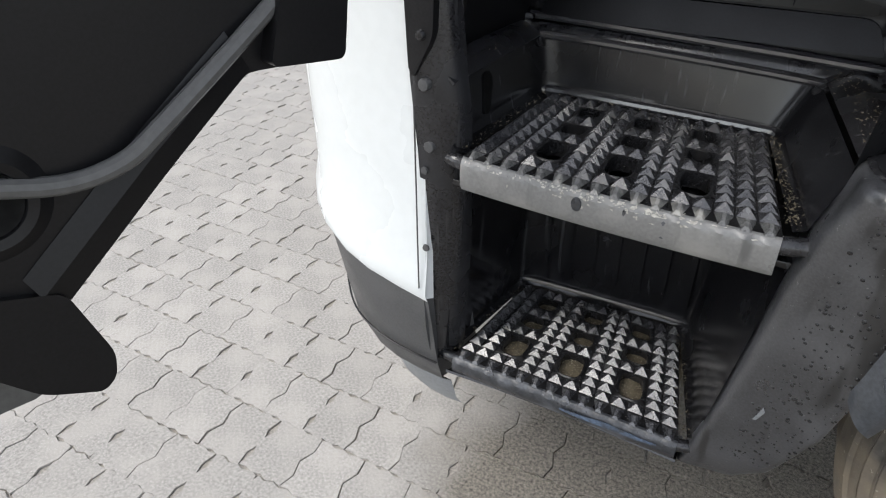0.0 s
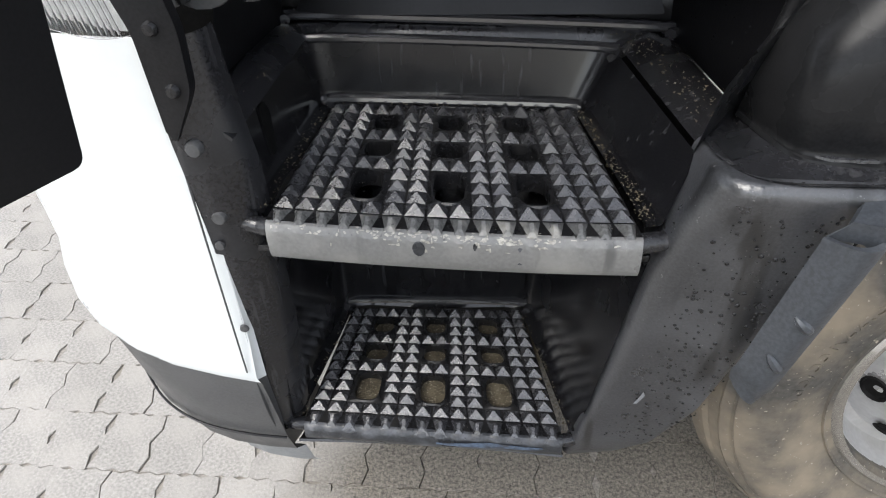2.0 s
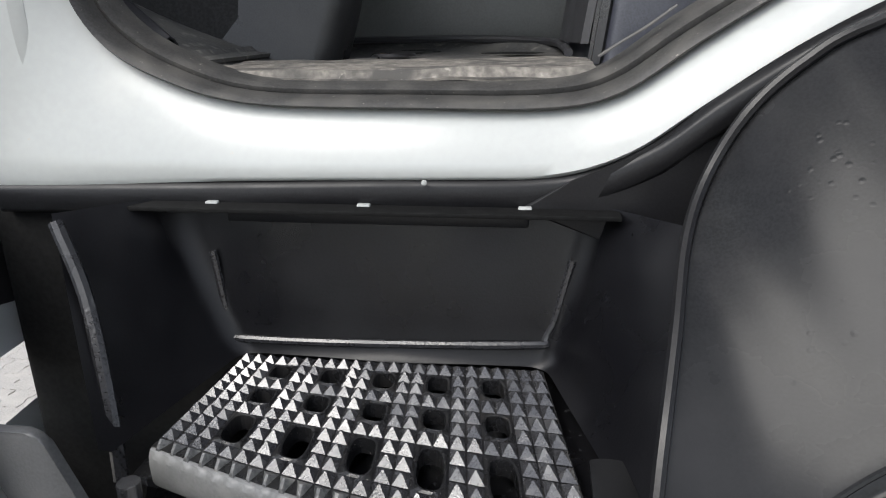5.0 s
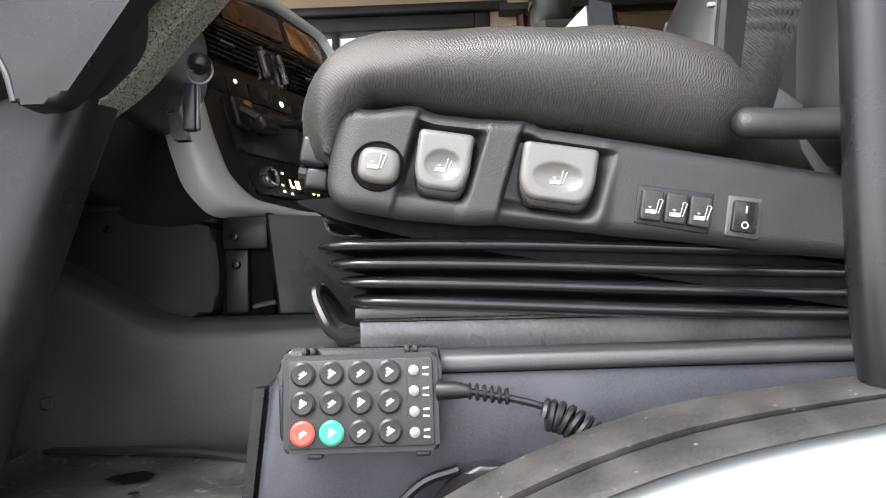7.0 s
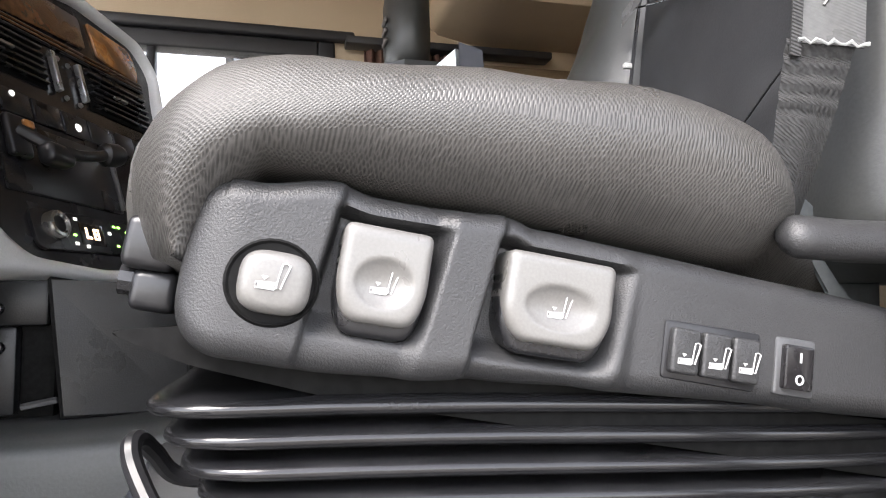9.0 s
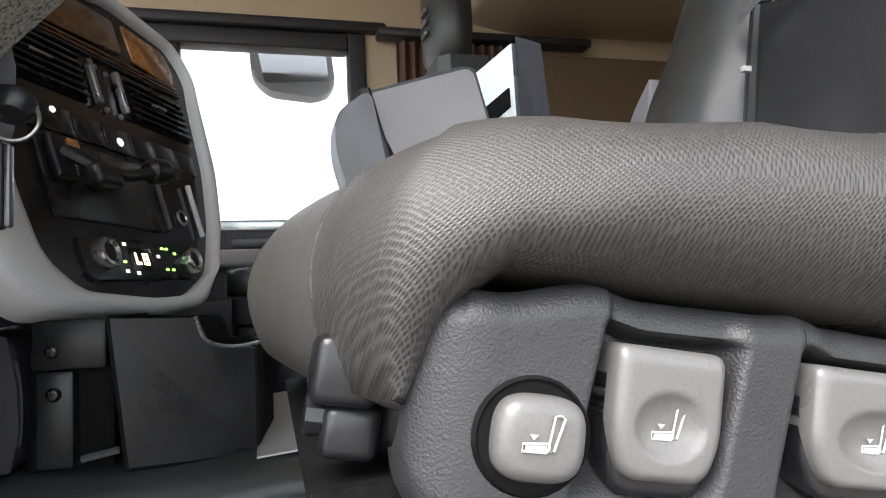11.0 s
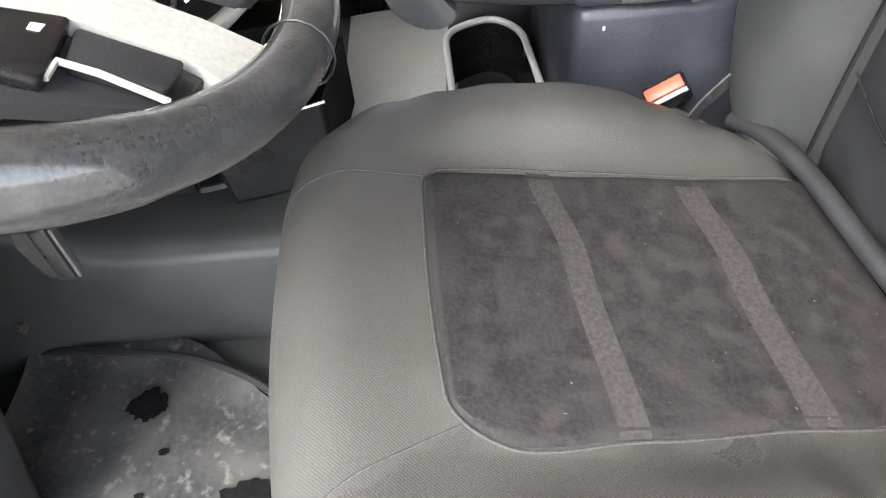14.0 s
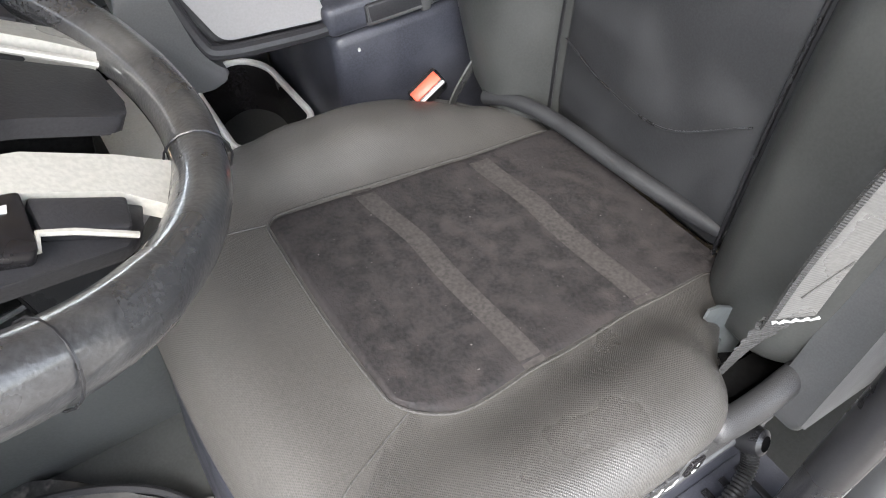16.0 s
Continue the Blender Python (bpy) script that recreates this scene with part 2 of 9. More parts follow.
def add_dimples(m, scale, depth=0.5, dist=0.001, dark=0.5):
    """Open-mesh cloth: a near-regular lattice of small slanting pits, darker inside."""
    nd, ln, b = mat_nodes(m)
    tc = nd.new("ShaderNodeTexCoord")
    vo = nd.new("ShaderNodeTexVoronoi")
    vo.voronoi_dimensions = "2D"
    vo.inputs["Scale"].default_value, vo.inputs["Randomness"].default_value = scale, 0.25
    mp = nd.new("ShaderNodeMapping")
    mp.inputs["Rotation"].default_value = (0.0, 0.0, 0.785)
    ln.new(tc.outputs["UV"], mp.inputs["Vector"])
    rib = nd.new("ShaderNodeMapping")
    rib.inputs["Scale"].default_value = (1.0, 0.72, 1.0)
    ln.new(mp.outputs["Vector"], rib.inputs["Vector"])
    ln.new(rib.outputs["Vector"], vo.inputs["Vector"])
    r = nd.new("ShaderNodeMapRange")
    r.inputs["From Min"].default_value, r.inputs["From Max"].default_value = 0.15, 0.5
    ln.new(vo.outputs["Distance"], r.inputs["Value"])
    bp = nd.new("ShaderNodeBump")
    bp.inputs["Strength"].default_value, bp.inputs["Distance"].default_value = depth, dist
    ln.new(r.outputs["Result"], bp.inputs["Height"])
    if b.inputs["Normal"].links:
        ln.new(b.inputs["Normal"].links[0].from_socket, bp.inputs["Normal"])
    ln.new(bp.outputs["Normal"], b.inputs["Normal"])
    d = nd.new("ShaderNodeMapRange")
    d.inputs["To Min"].default_value, d.inputs["To Max"].default_value = dark, 1.0
    ln.new(r.outputs["Result"], d.inputs["Value"])
    mul = nd.new("ShaderNodeMixRGB")
    mul.blend_type = "MULTIPLY"
    mul.inputs["Fac"].default_value = 1.0
    ln.new(b.inputs["Base Color"].links[0].from_socket, mul.inputs["Color1"])
    ln.new(d.outputs["Result"], mul.inputs["Color2"])
    ln.new(mul.outputs["Color"], b.inputs["Base Color"])
    return m


def glass(name, color=(1, 1, 1), rough=0.02, ior=1.45):
    m = bpy.data.materials.new(name)
    m.use_nodes = True
    b = m.node_tree.nodes["Principled BSDF"]
    b.inputs["Base Color"].default_value = (*color, 1)
    b.inputs["Transmission Weight"].default_value, b.inputs["Roughness"].default_value, b.inputs["IOR"].default_value = 1.0, rough, ior
    return m


def glow(name, color, strength):
    m = bpy.data.materials.new(name)
    m.use_nodes = True
    b = m.node_tree.nodes["Principled BSDF"]
    b.inputs["Base Color"].default_value = (*color, 1)
    b.inputs["Emission Color"].default_value = (*color, 1)
    b.inputs["Emission Strength"].default_value = strength
    return m


# outside
M_step = add_streaks(add_drops(material("wet_black_plastic", (0.018, 0.018, 0.02), 0.24, spread=0.3, scale=14, fine=260, bump=0.25, bump_dist=0.001, second=(0.022, 0.023, 0.026), mix=(0.5, 0.75), rough_var=0.12, spec=0.55), 90, 0.3, 0.3), (0.05, 0.05, 0.052), (70, 70, 3), 0.6, 0.72)
# Inner walls of the same moulding, darker: the wells' shade is in the colour.
M_step_in = add_streaks(material("shaded_well_plastic", (0.008, 0.008, 0.0092), 0.22, spread=0.3, scale=9, fine=300, bump=0.06, bump_dist=0.001, rough_var=0.12, spec=0.5), (0.04, 0.041, 0.044), (90, 90, 1.2), 0.62, 0.72)
# Darker again, with the deep shade under treads and sill painted in.
M_well = material("deep_shade_plastic", (0.004, 0.004, 0.005), 0.34, spread=0.25, scale=9, fine=300, bump=0.15, bump_dist=0.001, second=(0.007, 0.007, 0.008), mix=(0.5, 0.75), spec=0.25)
M_bead = material("wet_rounded_edge", (0.03, 0.03, 0.033), 0.2, spread=0.2, scale=20, fine=260, bump=0.1, bump_dist=0.001, spec=1.0, coat=1.0, rough_var=0.06)
# Brown-grey panel, its base lowered for the upper tread's shadow.
M_back_panel = material("dusty_brown_grey_panel", (0.03, 0.028, 0.0255), 0.5, spread=0.1, scale=7, fine=200, bump=0.1, bump_dist=0.001, second=(0.022, 0.021, 0.019), mix=(0.45, 0.7), spec=0.3)
M_skin = add_speckle(add_streaks(add_drops(material("wet_moulded_skin", (0.034, 0.035, 0.0385), 0.36, spread=0.3, scale=10, fine=320, bump=0.35, bump_dist=0.001, second=(0.062, 0.064, 0.07), mix=(0.45, 0.75), rough_var=0.14, spec=1.0), 90, 0.3, 0.4), (0.014, 0.0145, 0.016), (26, 26, 3.5), 0.56, 0.62), (0.16, 0.16, 0.16), 230, 0.7, 0.78)
M_tread = add_speckle(material("stud_tread", (0.012, 0.012, 0.013), 0.26, spread=0.4, scale=30, fine=400, bump=0.3, bump_dist=0.001, second=(0.02, 0.019, 0.018), mix=(0.5, 0.75), rough_var=0.15), (0.35, 0.32, 0.28), 420, 0.72, 0.77)
M_stud = material("stud_top", (0.032, 0.032, 0.035), 0.22, spread=0.3, scale=40, fine=500, bump=0.2, bump_dist=0.001, second=(0.065, 0.065, 0.067), mix=(0.5, 0.7), spec=1.0)
M_worn = add_streaks(material("worn_grey_nose", (0.17, 0.169, 0.165), 0.36, spread=0.1, scale=13, fine=220, bump=0.2, bump_dist=0.001, second=(0.25, 0.245, 0.232), mix=(0.5, 0.72), rough_var=0.12), (0.1, 0.1, 0.098), (40, 40, 5), 0.6, 0.72)
M_front_stud = add_speckle(material("worn_front_stud", (0.1, 0.1, 0.098), 0.34, spread=0.3, scale=26, fine=300, bump=0.4, bump_dist=0.001, second=(0.3, 0.29, 0.265), mix=(0.5, 0.62), rough_var=0.14), (0.03, 0.03, 0.03), 120, 0.66, 0.72)
M_nose_dark = material("scuffed_black_nose", (0.03, 0.032, 0.036), 0.35, spread=0.3, scale=30, fine=260, bump=0.3, bump_dist=0.001, second=(0.12, 0.125, 0.14), mix=(0.52, 0.75))
M_blue = material("blue_scrape", (0.08, 0.11, 0.16), 0.4, spread=0.3, scale=60, fine=300, second=(0.04, 0.045, 0.055), mix=(0.4, 0.6))
M_white = material("white_paint", (0.6, 0.625, 0.63), 0.28, spread=0.015, scale=3, fine=60, bump=0.02, bump_dist=0.001, coat=0.4, rough_var=0.06)
M_cab_white = add_speckle(material("dusty_white_paint", (0.32, 0.33, 0.322), 0.45, spread=0.02, scale=5, fine=90, bump=0.03, bump_dist=0.001, second=(0.42, 0.42, 0.4), mix=(0.55, 0.85), coat=0.15), (0.35, 0.33, 0.29), 90, 0.74, 0.8)
M_bumper = material("dark_grey_bumper", (0.055, 0.056, 0.058), 0.45, spread=0.15, scale=12, fine=300, bump=0.2, bump_dist=0.001, second=(0.09, 0.09, 0.092), mix=(0.5, 0.8))
M_lip = material("translucent_grey_lip", (0.17, 0.18, 0.19), 0.4, spread=0.1, scale=20, fine=200, bump=0.1, bump_dist=0.001, second=(0.26, 0.27, 0.28), mix=(0.45, 0.7))
M_fender = add_drops(material("glossy_black_fender", (0.011, 0.0113, 0.012), 0.25, spread=0.2, scale=7, fine=300, bump=0.08, bump_dist=0.001, second=(0.022, 0.022, 0.023), mix=(0.48, 0.75), rough_var=0.08, spec=0.14), 70, 0.26, 0.4)
M_flap = add_drops(material("grey_mud_flap", (0.045, 0.05, 0.058), 0.36, spread=0.2, scale=14, fine=260, bump=0.15, bump_dist=0.001), 38, 0.34, 0.9, 0.004)
M_trim = material("black_trim", (0.008, 0.008, 0.009), 0.4, spread=0.25, scale=12, fine=300, bump=0.2, bump_dist=0.001, spec=0.25)
M_smooth_bolt = material("black_bolt_head", (0.015, 0.015, 0.016), 0.25, spread=0.1, bump=0)
# Near-black: shade painted into undersides, slots and recesses; also some black trim.
M_dark = material("shade_and_trim_black", (0.007, 0.007, 0.007), 0.7, spread=0.3, spec=0.1)
M_door = material("black_door_trim", (0.008, 0.008, 0.009), 0.34, spread=0.15, scale=8, fine=300, bump=0.08, bump_dist=0.001, rough_var=0.06, spec=0.3)
M_door_edge = material("grey_door_edge", (0.1, 0.1, 0.098), 0.45, spread=0.1)
M_tyre = add_speckle(material("muddy_tyre", (0.06, 0.056, 0.05), 0.75, spread=0.2, scale=9, fine=120, bump=0.4, second=(0.21, 0.175, 0.13), mix=(0.42, 0.68)), (0.3, 0.27, 0.22), 150, 0.66, 0.75)
M_rim = material("silver_rim", (0.5, 0.5, 0.5), 0.38, metal=0.6, spread=0.05, scale=9, fine=120, bump=0.05, second=(0.36, 0.35, 0.33), mix=(0.5, 0.8))
M_chrome = material("bright_metal", (0.75, 0.75, 0.75), 0.15, metal=1.0, spread=0.03, bump=0)
M_seal = add_speckle(material("rubber_seal", (0.035, 0.034, 0.033), 0.55, spread=0.25, scale=20, fine=250, bump=0.25, bump_dist=0.001, second=(0.07, 0.066, 0.06), mix=(0.45, 0.75)), (0.25, 0.23, 0.2), 160, 0.7, 0.78)
M_drop = material("rain_drop", (0.015, 0.0155, 0.017), 0.1, spread=0.05, bump=0, spec=0.5, rough_var=0.03)
M_scuff = material("pale_scrape", (0.36, 0.345, 0.305), 0.55, spread=0.3, scale=60, fine=260, bump=0.4, bump_dist=0.001)
M_grit = add_speckle(material("brown_grit", (0.075, 0.06, 0.037), 0.85, spread=0.5, scale=40, fine=420, bump=0.8, bump_dist=0.002, second=(0.13, 0.108, 0.07), mix=(0.45, 0.65)), (0.4, 0.37, 0.3), 420, 0.62, 0.7)
M_lens = glass("clear_lens", (0.92, 0.93, 0.94), 0.08)
M_amber = material("amber_bulb", (0.5, 0.27, 0.14), 0.35)
M_reflector = material("lamp_reflector", (0.8, 0.8, 0.8), 0.4, metal=0.3, bump=0.0)


def paver_material(name, wet):
    m = material(name, (0.3, 0.285, 0.265), 0.85, spread=0.2, scale=9, fine=150, bump=0.5, bump_dist=0.002, second=(0.36, 0.34, 0.315), mix=(0.45, 0.7), rough_var=0.08)
    add_speckle(m, (0.44, 0.42, 0.39), 260, 0.63, 0.72)
    nd, ln, b = mat_nodes(m)
    oi = nd.new("ShaderNodeObjectInfo")
    rnd = nd.new("ShaderNodeMapRange")
    rnd.inputs["To Min"].default_value, rnd.inputs["To Max"].default_value = 0.93, 1.06
    ln.new(oi.outputs["Random"], rnd.inputs["Value"])
    mul = nd.new("ShaderNodeMixRGB")
    mul.blend_type = "MULTIPLY"
    mul.inputs["Fac"].default_value = 1.0
    ln.new(b.inputs["Base Color"].links[0].from_socket, mul.inputs["Color1"])
    ln.new(rnd.outputs["Result"], mul.inputs["Color2"])
    # a damp, gritty patch beside the truck, with a ragged edge
    ge = nd.new("ShaderNodeNewGeometry")
    sx = nd.new("ShaderNodeSeparateXYZ")
    ln.new(ge.outputs["Position"], sx.inputs["Vector"])
    nz = nd.new("ShaderNodeTexNoise")
    nz.inputs["Scale"].default_value, nz.inputs["Detail"].default_value = 5.0, 6
    ln.new(ge.outputs["Position"], nz.inputs["Vector"])
    wob = nd.new("ShaderNodeMath")
    wob.operation, wob.inputs[1].default_value, wob.inputs[2].default_value = "MULTIPLY_ADD", 0.35, -0.17
    ln.new(nz.outputs["Fac"], wob.inputs[0])
    ad = nd.new("ShaderNodeMath")
    ln.new(sx.outputs["X"], ad.inputs[0])
    ln.new(wob.outputs["Value"], ad.inputs[1])
    edge = nd.new("ShaderNodeMapRange")
    edge.inputs["From Min"].default_value, edge.inputs["From Max"].default_value = -0.38, -0.2
    ln.new(ad.outputs["Value"], edge.inputs["Value"])
    grit = nd.new("ShaderNodeTexNoise")
    grit.inputs["Scale"].default_value, grit.inputs["Detail"].default_value = 150.0, 9
    grit.inputs["Roughness"].default_value = 0.82
    ln.new(ge.outputs["Position"], grit.inputs["Vector"])
    gr = nd.new("ShaderNodeValToRGB")
    gr.color_ramp.elements[0].position, gr.color_ramp.elements[1].position = 0.36, 0.66
    gr.color_ramp.elements[0].color, gr.color_ramp.elements[1].color = (0.022, 0.02, 0.018, 1), (0.3, 0.27, 0.225, 1)
    ln.new(grit.outputs["Fac"], gr.inputs["Fac"])
    mx = nd.new("ShaderNodeMixRGB")
    ln.new(edge.outputs["Result"], mx.inputs["Fac"])
    ln.new(mul.outputs["Color"], mx.inputs["Color1"])
    ln.new(gr.outputs["Color"], mx.inputs["Color2"])
    ln.new(mx.outputs["Color"], b.inputs["Base Color"])
    return m


M_paver = paver_material("concrete_paver", True)
M_sand = material("joint_sand", (0.27, 0.25, 0.225), 0.95, spread=0.25, scale=10, fine=200, bump=0.5, second=(0.24, 0.22, 0.19), mix=(0.5, 0.66))


# ---- ground ----
def ground():
    bm = bmesh.new()
    add_sheet(bm, lambda u, v: (lerp(-400, 400, u), lerp(-400, 400, v), -0.0042), 8, 8)
    return tagged(part("ground", bm, M_sand), "sandy bed below the concrete pavers of a yard", "ground", kind="structure")


def pavers():
    """Interlocking concrete pavers: toothed blocks in offset rows with open joints; the nearest are pieces of their own."""
    rnd = random.Random(11)
    w, d, gap = 0.118, 0.145, 0.0009
    kinds = []
    for k in range(6):
        r2 = random.Random(k)

        def side(p, q, n, amp, first):
            out = []
            p, q = Vector(p), Vector(q)
            nrm = Vector((-(q - p).y, (q - p).x)).normalized()
            for i in range(n):
                f = i / n
                z = amp * (1 if (i % 2 == first) else -1) if 0 < i else 0
                out.append(p.lerp(q, f) + nrm * (z + r2.uniform(-0.001, 0.001)))
            return out
        a, b = w / 2 - gap, d / 2 - gap
        pts = side((-a, -b), (a, -b), 6, 0.0035, 0) + side((a, -b), (a, b), 4, 0.007, 1) + side((a, b), (-a, b), 6, -0.0035, 0) + side((-a, b), (-a, -b), 4, -0.007, 1)
        bm = bmesh.new()
        lo = [bm.verts.new((p.x, p.y, -0.03)) for p in pts]
        up = [bm.verts.new((p.x, p.y, -0.002)) for p in pts]
        top = [bm.verts.new((p.x * 0.984, p.y * 0.987, r2.uniform(-0.0006, 0.0006))) for p in pts]
        n = len(pts)
        bm.faces.new(top)
        for i in range(n):
            j = (i + 1) % n
            bm.faces.new((up[i], up[j], top[j], top[i]))
            bm.faces.new((lo[i], lo[j], up[j], up[i]))
        me = bpy.data.meshes.new("paver")
        bm.to_mesh(me)
        bm.free()
        me.materials.append(M_paver)
        kinds.append(me)
    root = tagged(empty("pavement", (0, 0, 0)), "interlocking grey concrete pavers, damp beside the truck", "pavement", kind="structure")
    verts, faces = [], []
    for r in range(-9, 21):
        for c in range(-27, 12):
            x = c * w + (w / 2 if r % 2 else 0) + 0.02
            y = 0.065 + r * d + rnd.uniform(-0.0015, 0.0015)
            me = rnd.choice(kinds)
            z = rnd.uniform(-0.0004, 0.001)
            m = pose(x + rnd.uniform(-0.0015, 0.0015), y, z, rnd.uniform(-0.35, 0.35), rnd.uniform(-0.35, 0.35), rnd.choice((0, 180)) + rnd.uniform(-0.8, 0.8))
            if -1.75 < x < 0.62 and -0.1 < y < 1.62:
                ob = new("paver", me)
                ob.parent = root
                ob.matrix_basis = m
            else:
                base = len(verts)
                verts += [m @ v.co for v in me.vertices]
                faces += [[base + i for i in p.vertices] for p in me.polygons]
    me = bpy.data.meshes.new("outer_pavers")
    me.from_pydata(verts, [], faces)
    me.materials.append(M_paver)
    ob = new("outer_pavers", me)
    ob.parent = root
    ob["kind"] = "stuff"
    return root


def tread_studs(bm, corner, nc, nr, holes, h=0.0085, rows=None):
    """Rows of pyramid studs on a tread; corner(u, v) gives the place, u and v in cells. The front row runs down over the nose."""
    taken = {(c + i, r + j) for c, r, w, d in holes for i in range(w) for j in range(d)}
    for r in rows or range(nr):
        for c in range(nc):
            if (c, r) in taken:
                continue
            k = 0.05
            hh = h * random.uniform(0.85, 1.1) * (0.8 if r == 0 else 1)
            base = [Vector(corner(c + k, r + k)), Vector(corner(c + 1 - k, r + k)), Vector(corner(c + 1 - k, r + 1 - k)), Vector(corner(c + k, r + 1 - k))]
            if r == 0:
                drop = random.uniform(0.013, 0.019) if nc > 20 else random.uniform(0.006, 0.01)
                base[0] += Vector((0.001, -0.0085, -drop))
                base[1] += Vector((-0.001, -0.0085, -drop))
            mid = Vector(corner(c + 0.5, r + (0.3 if r == 0 else 0.56))) + Vector((0, 0, hh))
            t = 0.1 if r else 0.2
            mean = sum(base, Vector()) / 4
            top = [mid + (b - mean) * t for b in base]
            if r == 0:
                top[0] += Vector((0, -0.004, -0.003))
                top[1] += Vector((0, -0.004, -0.003))
            vb = [bm.verts.new(b) for b in base]
            vt = [bm.verts.new(b) for b in top]
            bm.faces.new(vt)
            for i in range(4):
                bm.faces.new((vb[i], vb[(i + 1) % 4], vt[(i + 1) % 4], vt[i]))


def tread_plate(bm, corner, nc, nr, holes, thick=0.02):
    """The plate under the studs, with rounded drain holes right through it and a raised collar round each."""
    owner = {}
    for n, (c, r, w, d) in enumerate(holes):
        for i in range(w):
            for j in range(d):
                owner[(c + i, r + j)] = n
    for r in range(nr):
        for c in range(nc):
            if (c, r) in owner:
                continue
            bm.faces.new([bm.verts.new(corner(*q)) for q in ((c, r), (c + 1, r), (c + 1, r + 1), (c, r + 1))])
    for c, r, w, d in holes:
        n = 20
        ring, rim, rin, low = [], [], [], []
        for k in range(n):
            a = 2 * math.pi * (k + 0.5) / n
            ca, sa = math.cos(a), math.sin(a)
            s = 1 / max(abs(ca), abs(sa))
            ring.append(Vector(corner(c + w / 2 * (1 + ca * s), r + d / 2 * (1 + sa * s))))
            e = 0.62
            q = (math.copysign(abs(ca) ** e, ca) * 0.4 * 2, math.copysign(abs(sa) ** e, sa) * (d / 2 - 0.22))
            p = Vector(corner(c + w / 2 + q[0] * w / 2 * 0.95, r + d / 2 + q[1]))
            o = Vector(corner(c + w / 2 + q[0] * w / 2 * 1.1, r + d / 2 + q[1] * 1.1))
            rim.append(o + Vector((0, 0, 0.002)))
            rin.append(p + Vector((0, 0, 0.001)))
            low.append(p + Vector((0, 0, -thick)))
        R = [[bm.verts.new(p) for p in q] for q in (ring, rim, rin, low)]
        for A, B in zip(R, R[1:]):
            for k in range(n):
                bm.faces.new((A[k], A[(k + 1) % n], B[(k + 1) % n], B[k]))


def hole_grid(cols, first):
    """Three rows of drain holes: large ones in front, small ones behind."""
    out = []
    for i in range(cols):
        c = first + 4 * i
        out += [(c, 2, 2, 3), (c, 6, 2, 2), (c, 9, 2, 2)]
    return out


def step_tread(name, fl, fr, bl, br, nc, holes, nose, m_nose, parent, label, bow=0.0):
    """A studded tread between its four corners, with a rounded nose of the given drop along its front."""
    nr = 12
    fl, fr, bl, br = Vector(fl), Vector(fr), Vector(bl), Vector(br)

    def corner(u, v):
        a, b = u / nc, v / nr
        p = fl.lerp(fr, a).lerp(bl.lerp(br, a), b)
        p.y -= bow * (1 - (2 * a - 1) ** 2) * (1 - b)
        return p

    bm = bmesh.new()
    tread_plate(bm, corner, nc, nr, holes)
    t = part(name, bm, M_tread, parent, label, smooth=False)
    bm = bmesh.new()
    tread_studs(bm, corner, nc, nr, holes, rows=range(1, nr))
    part("studs", bm, M_stud, t, smooth=False)
    bm = bmesh.new()
    tread_studs(bm, corner, nc, nr, holes, rows=[0])
    part("front_studs", bm, M_front_stud if m_nose is M_worn else M_stud, t, smooth=False)
    # nose: rounded strip with scallops where the studs run over it
    prof = [(0.004, 0.0), (-0.003, -0.002), (-0.007, -0.008), (-0.009, -0.02), (-0.008, -nose + 0.008), (-0.004, -nose), (0.012, -nose - 0.002), (0.012, -nose + 0.01)]
    n = nc * 4

    def strip(u, v):
        p = corner(u * nc, 0)
        i = v * (len(prof) - 1)
        k = min(int(i), len(prof) - 2)
        y = lerp(prof[k][0], prof[k + 1][0], i - k)
        z = lerp(prof[k][1], prof[k + 1][1], i - k)
        s = abs(math.sin(math.pi * u * nc)) * 0.003 * max(0, 1 - abs(v - 0.28) * 4)
        return (p.x, p.y + y - s, p.z + z)

    part("nose", sheet(strip, n, 14), m_nose, t, "scuffed front edge")
    if m_nose is M_worn and nc < 20:
        # pale scrapes along the upper edge, thickest in the middle
        rnd = random.Random(nc)
        bm = bmesh.new()
        for _ in range(150):
            u, v = min(0.98, max(0.02, rnd.gauss(0.48, 0.2))), min(0.5, abs(rnd.gauss(0.16, 0.09)) + 0.04)
            a, b = rnd.uniform(0.002, 0.011), rnd.uniform(0.008, 0.04)
            ring = []
            for k in range(9):
                q = 2 * math.pi * k / 9
                w = rnd.uniform(0.45, 1.1)
                ring.append(bm.verts.new(Vector(strip(min(1, max(0, u + a * w * math.cos(q))), min(1, max(0, v + b * w * math.sin(q))))) + Vector((0, -0.0006, 0.0004))))
            bm.faces.new(ring)
        sc = part("scuff_film", bm, M_scuff, t, "pale scrapes", smooth=False)
        sc["kind"] = "stuff"
    return t, corner


